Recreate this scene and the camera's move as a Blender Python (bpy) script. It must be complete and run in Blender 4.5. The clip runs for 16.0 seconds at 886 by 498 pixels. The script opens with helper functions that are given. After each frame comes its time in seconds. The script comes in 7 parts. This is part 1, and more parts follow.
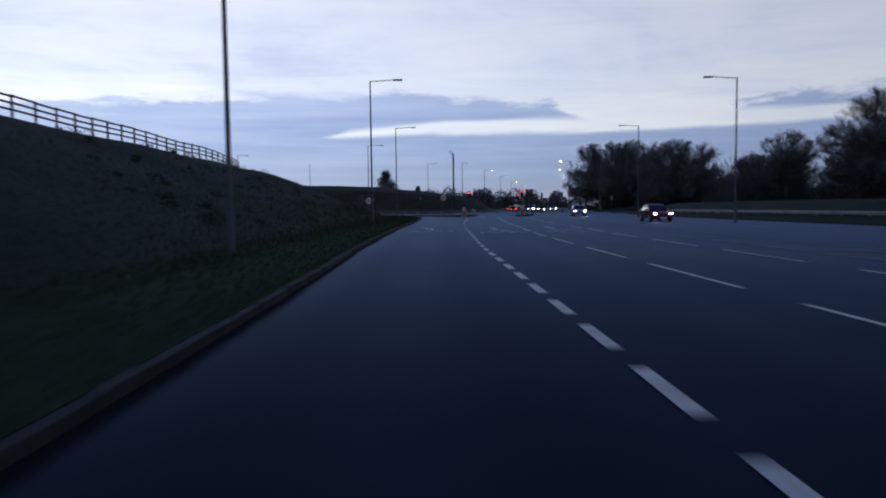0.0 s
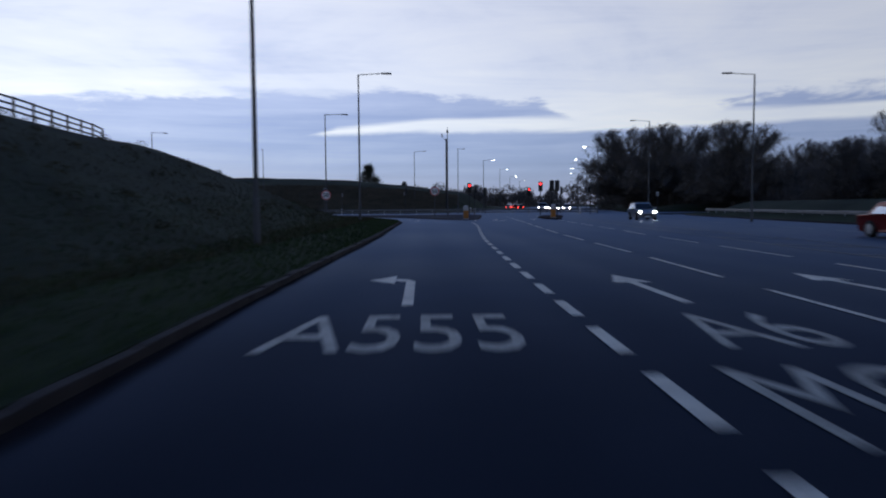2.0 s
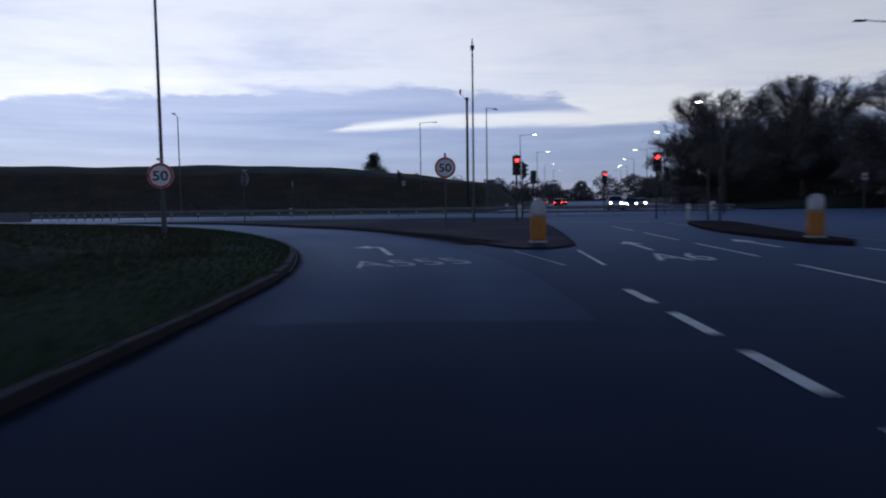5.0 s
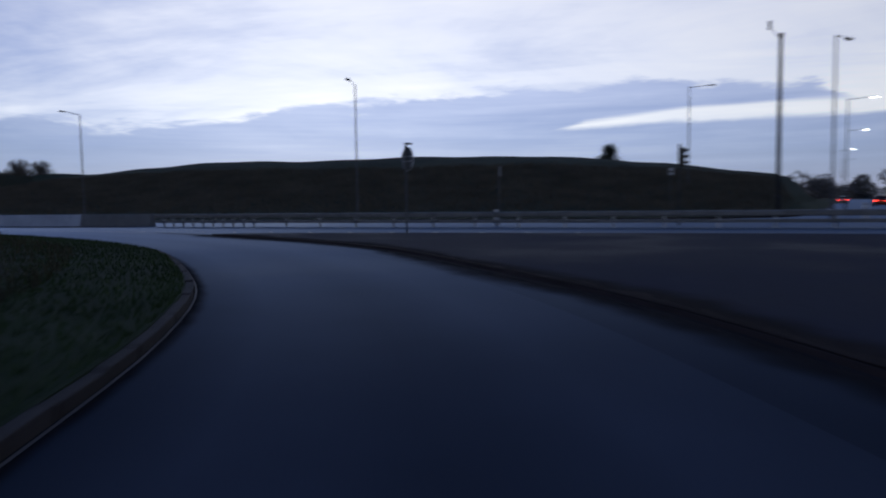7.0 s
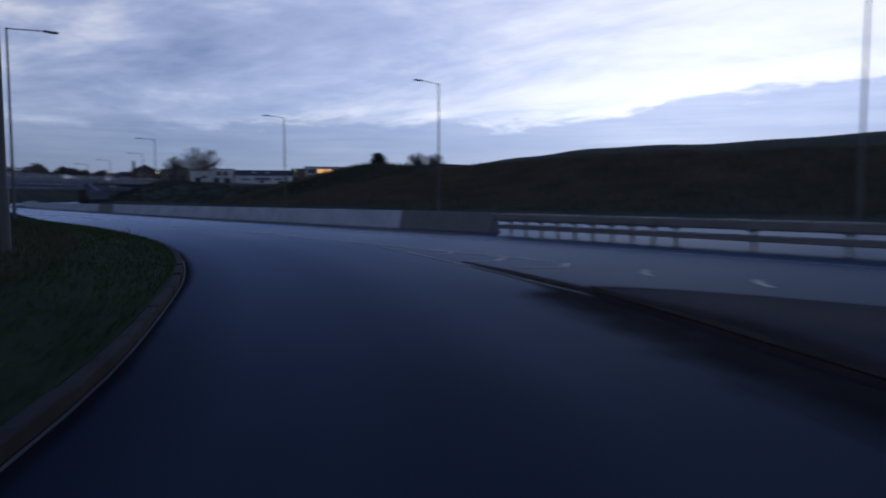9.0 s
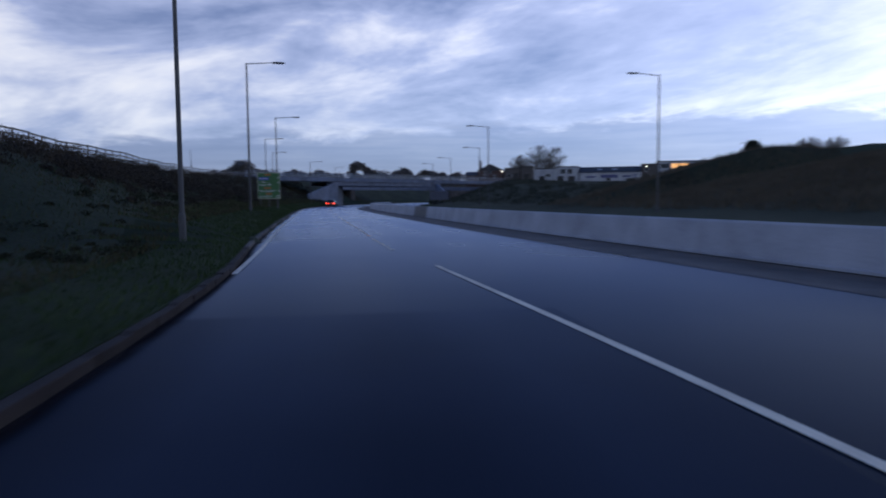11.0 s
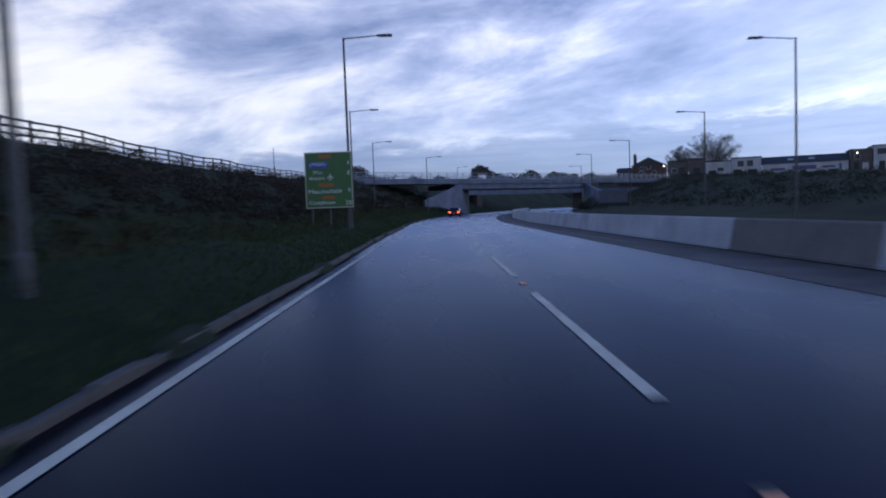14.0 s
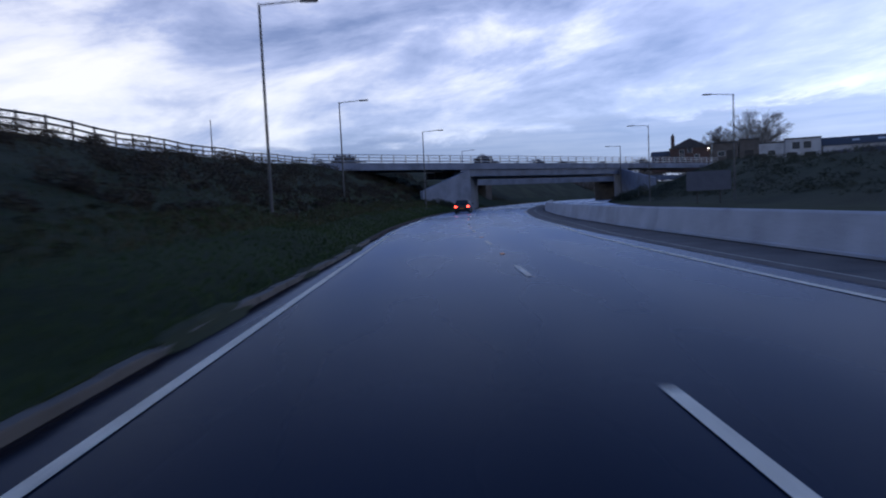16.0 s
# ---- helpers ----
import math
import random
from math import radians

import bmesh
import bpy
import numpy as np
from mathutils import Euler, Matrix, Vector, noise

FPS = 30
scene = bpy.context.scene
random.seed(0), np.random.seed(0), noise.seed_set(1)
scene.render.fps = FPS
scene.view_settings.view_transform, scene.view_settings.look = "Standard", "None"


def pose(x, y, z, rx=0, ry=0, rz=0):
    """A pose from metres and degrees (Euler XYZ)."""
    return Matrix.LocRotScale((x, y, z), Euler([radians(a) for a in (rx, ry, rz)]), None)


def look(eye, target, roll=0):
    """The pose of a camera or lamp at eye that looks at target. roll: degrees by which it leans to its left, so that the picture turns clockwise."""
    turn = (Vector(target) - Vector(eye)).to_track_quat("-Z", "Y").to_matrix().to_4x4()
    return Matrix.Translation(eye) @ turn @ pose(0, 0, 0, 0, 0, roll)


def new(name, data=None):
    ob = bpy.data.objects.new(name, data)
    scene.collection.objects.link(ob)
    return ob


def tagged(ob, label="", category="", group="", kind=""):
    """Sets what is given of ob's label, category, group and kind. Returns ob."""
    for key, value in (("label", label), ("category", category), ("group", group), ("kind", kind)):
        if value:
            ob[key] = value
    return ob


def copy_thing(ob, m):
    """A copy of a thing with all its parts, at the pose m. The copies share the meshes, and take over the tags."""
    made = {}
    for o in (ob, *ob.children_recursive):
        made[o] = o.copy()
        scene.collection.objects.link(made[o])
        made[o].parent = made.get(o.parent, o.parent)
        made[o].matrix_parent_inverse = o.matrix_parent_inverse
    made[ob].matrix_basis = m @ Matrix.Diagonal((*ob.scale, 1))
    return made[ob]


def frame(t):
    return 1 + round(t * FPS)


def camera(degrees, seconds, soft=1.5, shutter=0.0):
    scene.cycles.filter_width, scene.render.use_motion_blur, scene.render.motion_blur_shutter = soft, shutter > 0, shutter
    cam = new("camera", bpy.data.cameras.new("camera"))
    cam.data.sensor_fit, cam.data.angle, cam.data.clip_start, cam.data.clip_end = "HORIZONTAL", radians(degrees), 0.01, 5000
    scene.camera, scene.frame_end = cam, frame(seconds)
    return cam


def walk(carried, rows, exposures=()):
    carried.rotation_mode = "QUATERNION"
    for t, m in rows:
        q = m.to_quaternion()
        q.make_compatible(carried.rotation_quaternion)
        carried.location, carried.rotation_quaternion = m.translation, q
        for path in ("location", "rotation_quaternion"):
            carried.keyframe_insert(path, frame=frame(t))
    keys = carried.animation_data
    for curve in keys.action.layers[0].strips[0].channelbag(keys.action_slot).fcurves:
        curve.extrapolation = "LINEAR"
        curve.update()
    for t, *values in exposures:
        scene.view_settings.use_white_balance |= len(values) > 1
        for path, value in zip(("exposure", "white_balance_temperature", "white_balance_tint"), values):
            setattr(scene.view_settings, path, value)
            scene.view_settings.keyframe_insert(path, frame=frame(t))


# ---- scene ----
FOV = 65.41
PATH = [
    (0.0, pose(0.000, 0.000, 1.365, 90 + -3.44, 0.68, -0.75)),
    (0.5, pose(-0.030, 7.973, 1.365, 90 + -3.74, 0.68, -0.58)),
    (1.0, pose(-0.046, 16.056, 1.365, 90 + -3.51, 0.51, -0.80)),
    (1.5, pose(-0.015, 24.173, 1.365, 90 + -3.54, 0.60, -1.16)),
    (2.0, pose(0.091, 32.241, 1.365, 90 + -3.62, 0.38, -1.74)),
    (2.5, pose(0.264, 40.186, 1.365, 90 + -3.62, 0.47, -2.20)),
    (3.0, pose(0.493, 47.935, 1.365, 90 + -3.62, 0.45, -2.63)),
    (3.5, pose(0.775, 55.433, 1.365, 90 + -3.73, 0.52, -3.07)),
    (4.0, pose(1.059, 62.635, 1.365, 90 + -3.86, 0.64, -3.01)),
    (4.5, pose(1.248, 69.587, 1.365, 90 + -3.96, 0.74, -2.08)),
    (5.0, pose(1.240, 76.335, 1.365, 90 + -3.99, 0.76, -0.27)),
    (5.5, pose(0.958, 82.901, 1.365, 90 + -3.94, 0.64, 2.29)),
    (6.0, pose(0.307, 89.289, 1.365, 90 + -3.86, 0.33, 5.94)),
    (6.5, pose(-0.901, 95.404, 1.365, 90 + -4.10, 0.67, 11.71)),
    (7.0, pose(-2.743, 101.129, 1.365, 90 + -3.90, 0.76, 18.47)),
    (7.5, pose(-5.252, 106.395, 1.365, 90 + -4.09, 0.18, 26.18)),
    (8.0, pose(-8.366, 111.165, 1.365, 90 + -4.00, 0.34, 33.72)),
    (8.5, pose(-12.042, 115.429, 1.365, 90 + -4.13, 0.46, 41.33)),
    (9.0, pose(-16.275, 119.158, 1.365, 90 + -4.15, 0.01, 49.22)),
    (9.5, pose(-21.101, 122.376, 1.365, 90 + -3.66, 0.25, 56.88)),
    (10.0, pose(-26.562, 125.083, 1.365, 90 + -4.03, 0.38, 64.25)),
    (10.5, pose(-32.473, 127.185, 1.365, 90 + -4.17, 0.45, 70.97)),
    (11.0, pose(-38.625, 128.652, 1.365, 90 + -4.11, 0.50, 76.98)),
    (11.5, pose(-44.919, 129.554, 1.365, 90 + -3.90, 0.60, 82.02)),
    (12.0, pose(-51.288, 130.014, 1.365, 90 + -3.61, 0.80, 85.73)),
    (12.5, pose(-57.733, 130.205, 1.365, 90 + -3.35, 1.13, 87.77)),
    (13.0, pose(-64.282, 130.362, 1.365, 90 + -3.26, 1.66, 87.68)),
    (13.5, pose(-70.987, 130.574, 1.365, 90 + -3.38, 2.00, 87.26)),
    (14.0, pose(-77.901, 130.838, 1.365, 90 + -3.36, 2.12, 86.91)),
    (14.5, pose(-85.035, 131.152, 1.365, 90 + -3.53, 2.36, 86.60)),
    (15.0, pose(-92.398, 131.461, 1.365, 90 + -3.52, 2.47, 86.84)),
    (15.5, pose(-99.962, 131.771, 1.365, 90 + -3.55, 2.64, 86.82)),
    (16.0, pose(-107.698, 132.080, 1.365, 90 + -3.91, 2.66, 86.92)),
]
cam = camera(FOV, 16.0, soft=2.0, shutter=0.6)
walk(cam, PATH, [(0.0, -0.5, 6550, 10), (3.0, -0.5, 6550, 10), (5.5, -0.5, 6750, 11), (8.0, -0.5, 6750, 11), (10.0, -0.1, 6700, 12), (12.5, 0.22, 6650, 12), (16.0, 0.3, 6650, 12)])

# ---- light ----
SUN_AZ, SUN_EL = 28.0, 6.0          # degrees to the left of +y, and above the horizon
world = bpy.data.worlds.new("dusk_sky")
scene.world = world
world.use_nodes = True
wn, wl = world.node_tree.nodes, world.node_tree.links
wn.clear()


def wnode(kind, **values):
    n = wn.new(kind)
    for key, value in values.items():
        n.inputs[key].default_value = value
    return n


def wmath(op, a, b=None, c=None, clamp=False):
    n = wn.new("ShaderNodeMath")
    n.operation, n.use_clamp = op, clamp
    for i, v in enumerate((a, b, c)):
        if v is None:
            continue
        if isinstance(v, (int, float)):
            n.inputs[i].default_value = v
        else:
            wl.new(v, n.inputs[i])
    return n.outputs[0]


def wramp(value, stops):
    n = wn.new("ShaderNodeValToRGB")
    while len(n.color_ramp.elements) < len(stops):
        n.color_ramp.elements.new(0.5)
    for e, (p, c) in zip(n.color_ramp.elements, stops):
        e.position = p
        e.color = (*c, 1) if isinstance(c, tuple) else (c, c, c, 1)
    wl.new(value, n.inputs[0])
    return n.outputs[0]


sky = wn.new("ShaderNodeTexSky")
sky.sky_type, sky.sun_disc = "NISHITA", False
sky.sun_elevation, sky.sun_rotation = radians(SUN_EL), radians(-SUN_AZ)
sky.dust_density, sky.ozone_density = 0.2, 6.0
coords = wn.new("ShaderNodeTexCoord")
split = wn.new("ShaderNodeSeparateXYZ")
wl.new(coords.outputs["Generated"], split.inputs[0])
dx, dy, dz = split.outputs
lift = wmath("MAXIMUM", dz, 0.0)
level = wmath("SQRT", wmath("ADD", wmath("MULTIPLY", dx, dx), wmath("MULTIPLY", dy, dy)))
rise = wmath("DIVIDE", lift, wmath("MAXIMUM", level, 0.05))                       # tangent of the height over the horizon
bearing = wmath("ARCTAN2", wmath("MULTIPLY", dx, -1.0), dy)                       # radians west of north


def wvec(x, y, z=0.0):
    n = wn.new("ShaderNodeCombineXYZ")
    for i, v in enumerate((x, y, z)):
        if isinstance(v, (int, float)):
            n.inputs[i].default_value = v
        else:
            wl.new(v, n.inputs[i])
    return n.outputs[0]


def wnoise(vector, scale, detail, rough, distortion=0.0):
    n = wnode("ShaderNodeTexNoise", Scale=scale, Detail=detail, Roughness=rough, Distortion=distortion)
    wl.new(vector, n.inputs["Vector"])
    return wmath("SUBTRACT", n.outputs[0], 0.5)


def wstep(value, soft):
    """0 below nought, 1 from soft on, eased."""
    n = wn.new("ShaderNodeMapRange")
    n.interpolation_type = "SMOOTHSTEP"
    n.inputs[1].default_value, n.inputs[2].default_value = 0.0, soft
    wl.new(value, n.inputs[0])
    return n.outputs[0]


def by_bearing(rows):
    """A height over the horizon that changes with the bearing."""
    u = wmath("MULTIPLY_ADD", bearing, 1 / 2.9, 0.9 / 2.9, clamp=True)
    return wmath("MULTIPLY", wramp(u, [((az + 0.9) / 2.9, h * 5) for az, h in rows]), 0.2)


def wmix(factor, a, b, blend="MIX"):
    n = wn.new("ShaderNodeMix")
    n.data_type, n.blend_type = "RGBA", blend
    for i, v in ((0, factor), (6, a), (7, b)):
        if isinstance(v, (int, float)):
            n.inputs[i].default_value = v
        elif isinstance(v, tuple):
            n.inputs[i].default_value = (*v, 1)
        else:
            wl.new(v, n.inputs[i])
    return n.outputs[2]


# high clouds on a plane overhead, drawn out in streaks
deep = wmath("ADD", lift, 0.055)
plane = wvec(wmath("DIVIDE", dx, deep), wmath("DIVIDE", dy, deep))
big = wnoise(plane, 0.46, 9.0, 0.60, 0.7)
turned = wn.new("ShaderNodeMapping")
turned.inputs["Rotation"].default_value = (0, 0, radians(8))
turned.inputs["Scale"].default_value = (0.34, 1.0, 1.0)
wl.new(plane, turned.inputs[0])
streak = wnoise(turned.outputs[0], 0.85, 8.0, 0.62, 0.5)
west = wmath("MULTIPLY_ADD", bearing, 1.25, -0.62, clamp=True)                    # 0 in the north, 1 in the west
heaps = wnoise(wvec(wmath("MULTIPLY", bearing, 2.4), wmath("ADD", wmath("MULTIPLY", rise, 7.0), wmath("MULTIPLY", bearing, 0.9)), 5.1), 1.5, 9.0, 0.58, 0.3)      # heaped clouds of the western sky
big = wmath("ADD", wmath("MULTIPLY", big, wmath("MULTIPLY_ADD", west, -0.75, 1.0)), wmath("MULTIPLY", heaps, wmath("MULTIPLY", west, 1.0)))
rough_part = wmath("ADD", wmath("MULTIPLY", big, wmath("MULTIPLY_ADD", west, 0.8, 2.3)), wmath("MULTIPLY", streak, wmath("MULTIPLY_ADD", west, -1.7, 2.2)))
lean = wmath("MULTIPLY", west, wmath("MULTIPLY_ADD", bearing, -0.30, 0.72))       # thicker towards the north-west
cover = wmath("ADD", wmath("ADD", lean, 0.19), wmath("MULTIPLY", rough_part, wmath("MULTIPLY_ADD", west, 0.30, 0.30)))
low_light = wmath("MULTIPLY", wstep(wmath("SUBTRACT", 0.19, rise), 0.09), wstep(wmath("SUBTRACT", 1.35, wmath("ABSOLUTE", wmath("SUBTRACT", bearing, 0.1))), 0.6))
cover = wmath("SUBTRACT", cover, wmath("MULTIPLY", low_light, 0.16), clamp=True)
cloud_colour = wramp(cover, [(0.0, (0.93, 0.935, 0.965)), (0.20, (0.76, 0.79, 0.91)), (0.45, (0.40, 0.455, 0.68)), (0.72, (0.205, 0.25, 0.43)), (1.0, (0.13, 0.16, 0.30))])
# low cloud banks: a layer on the horizon, and over it a bank with a ragged top and a bright gap below
fringe = wvec(wmath("MULTIPLY", bearing, 4.6), wmath("MULTIPLY", rise, 17.0), 3.7)
ragged = wnoise(fringe, 1.9, 8.0, 0.62, 0.35)
wisp = wnoise(wvec(wmath("MULTIPLY", bearing, 2.2), wmath("MULTIPLY", rise, 44.0), 1.3), 1.5, 5.0, 0.55, 0.2)
top = by_bearing([(-0.9, 0.150), (-0.42, 0.150), (-0.34, 0.098), (-0.25, 0.098), (-0.17, 0.150), (0.0, 0.168), (0.28, 0.162), (0.56, 0.136), (0.79, 0.106), (0.98, 0.121), (1.2, 0.108), (2.0, 0.085)])
gap = by_bearing([(-0.9, 0.119), (-0.02, 0.119), (0.12, 0.106), (0.2, 0.080), (2.0, 0.0)])
flat_top = wmath("ADD", wmath("MULTIPLY_ADD", ragged, 0.016, 0.109), wmath("MULTIPLY", wstep(wmath("SUBTRACT", bearing, 0.5), 0.8), -0.03))
layer = wstep(wmath("SUBTRACT", flat_top, rise), 0.010)
upper = wmath("MULTIPLY", wstep(wmath("SUBTRACT", wmath("MULTIPLY_ADD", ragged, 0.085, top), rise), 0.016), wstep(wmath("SUBTRACT", rise, wmath("MULTIPLY_ADD", wisp, 0.014, gap)), 0.010))
bank = wmath("MULTIPLY", wmath("MAXIMUM", layer, upper), 0.93)
bank_tone = wmath("ADD", wmath("MULTIPLY_ADD", rise, 3.0, 0.30), wmath("ADD", wmath("MULTIPLY", wisp, 0.75), wmath("MULTIPLY", ragged, 0.35)), clamp=True)
bank_colour = wramp(bank_tone, [(0.0, (0.185, 0.222, 0.43)), (0.5, (0.285, 0.335, 0.575)), (1.0, (0.51, 0.56, 0.78))])
bank_dim = wmath("MULTIPLY_ADD", wstep(wmath("SUBTRACT", bearing, 0.55), 0.6), -0.20, 1.0)
cloud_colour = wmix(bank, cloud_colour, wmix(1.0, bank_colour, bank_dim, "MULTIPLY"))
toward = wmath("ADD", wmath("MULTIPLY", dx, -math.sin(radians(SUN_AZ))), wmath("MULTIPLY", dy, math.cos(radians(SUN_AZ))))
glow = wmath("MULTIPLY_ADD", wmath("POWER", wmath("MAXIMUM", toward, 0.0), 3.0), 0.62, 0.82)
up_dim = wramp(lift, [(0.0, (1.0, 1.0, 1.0)), (0.28, (1.0, 1.0, 1.0)), (0.45, (0.125, 0.265, 0.58)), (1.0, (0.030, 0.094, 0.31))])       # the sky overhead is darker at dusk
clouds = wnode("ShaderNodeBackground")
wl.new(wmix(1.0, cloud_colour, up_dim, "MULTIPLY"), clouds.inputs[0])
wl.new(glow, clouds.inputs[1])
clear = wnode("ShaderNodeBackground", Strength=0.05)
wl.new(sky.outputs[0], clear.inputs[0])
both = wn.new("ShaderNodeAddShader")
wl.new(clouds.outputs[0], both.inputs[0]); wl.new(clear.outputs[0], both.inputs[1])
wl.new(both.outputs[0], wn.new("ShaderNodeOutputWorld").inputs[0])

sun = new("sun", bpy.data.lights.new("sun", "SUN"))
sun.data.energy, sun.data.angle, sun.data.color = 0.08, radians(60), (0.95, 0.97, 1.0)
sun.matrix_world = look((-math.sin(radians(SUN_AZ)) * 50, math.cos(radians(SUN_AZ)) * 50, 50 * math.tan(radians(SUN_EL))), (0, 0, 0))

# ---- materials ----


def material(name, dark, light, rough=0.8, metal=0.0, scale=3.0, fine=40.0, bump=0.2, wear=None, rough_to=None, spec=0.5):
    """A surface whose colour runs from dark to light by noise at two sizes, with a fine relief."""
    m = bpy.data.materials.new(name)
    m.use_nodes = True
    n, l = m.node_tree.nodes, m.node_tree.links
    bsdf = n["Principled BSDF"]
    tc = n.new("ShaderNodeTexCoord")
    info = n.new("ShaderNodeObjectInfo")
    shift = n.new("ShaderNodeVectorMath")
    shift.operation = "MULTIPLY_ADD"
    shift.inputs[1].default_value = (9.0, 7.0, 5.0)
    l.new(info.outputs["Random"], shift.inputs[0])
    l.new(tc.outputs["Object"], shift.inputs[2])
    a = n.new("ShaderNodeTexNoise")
    a.inputs["Scale"].default_value, a.inputs["Detail"].default_value = scale, 5
    b = n.new("ShaderNodeTexNoise")
    b.inputs["Scale"].default_value, b.inputs["Detail"].default_value = fine, 3
    l.new(shift.outputs[0], a.inputs["Vector"]); l.new(shift.outputs[0], b.inputs["Vector"])
    mixf = n.new("ShaderNodeMath")
    mixf.operation = "MULTIPLY_ADD"
    mixf.inputs[1].default_value = 0.6
    half = n.new("ShaderNodeMath")
    half.operation = "MULTIPLY"
    half.inputs[1].default_value = 0.4
    l.new(b.outputs[0], half.inputs[0]); l.new(a.outputs[0], mixf.inputs[0]); l.new(half.outputs[0], mixf.inputs[2])
    ramp = n.new("ShaderNodeValToRGB")
    ramp.color_ramp.elements[0].position, ramp.color_ramp.elements[1].position = 0.32, 0.68
    ramp.color_ramp.elements[0].color, ramp.color_ramp.elements[1].color = (*dark, 1), (*light, 1)
    if wear:
        e = ramp.color_ramp.elements.new(0.40)
        ramp.color_ramp.elements[0].color = (*wear, 1)
        e.color = (*dark, 1)
    l.new(mixf.outputs[0], ramp.inputs[0]); l.new(ramp.outputs[0], bsdf.inputs["Base Color"])
    if rough_to is not None:
        mr = n.new("ShaderNodeMapRange")
        mr.inputs[1].default_value, mr.inputs[2].default_value = 0.35, 0.65
        mr.inputs[3].default_value, mr.inputs[4].default_value = rough, rough_to
        l.new(a.outputs[0], mr.inputs[0]); l.new(mr.outputs[0], bsdf.inputs["Roughness"])
    else:
        bsdf.inputs["Roughness"].default_value = rough
    bsdf.inputs["Metallic"].default_value = metal
    bsdf.inputs["Specular IOR Level"].default_value = spec
    if bump:
        bp = n.new("ShaderNodeBump")
        bp.inputs["Strength"].default_value, bp.inputs["Distance"].default_value = bump, 0.02
        l.new(b.outputs[0], bp.inputs["Height"]); l.new(bp.outputs[0], bsdf.inputs["Normal"])
    return m


def lit(name, colour, strength, base=(0.05, 0.05, 0.05)):
    m = bpy.data.materials.new(name)
    m.use_nodes = True
    b = m.node_tree.nodes["Principled BSDF"]
    b.inputs["Base Color"].default_value = (*base, 1)
    b.inputs["Emission Color"].default_value = (*colour, 1)
    b.inputs["Emission Strength"].default_value = strength
    return m


def glass(name, tint, rough=0.03):
    m = bpy.data.materials.new(name)
    m.use_nodes = True
    b = m.node_tree.nodes["Principled BSDF"]
    b.inputs["Base Color"].default_value = (*tint, 1)
    b.inputs["Roughness"].default_value = rough
    b.inputs["Transmission Weight"].default_value = 0.6
    b.inputs["IOR"].default_value = 1.45
    return m


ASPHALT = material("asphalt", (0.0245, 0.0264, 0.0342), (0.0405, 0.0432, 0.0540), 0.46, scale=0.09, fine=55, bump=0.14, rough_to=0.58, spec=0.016)


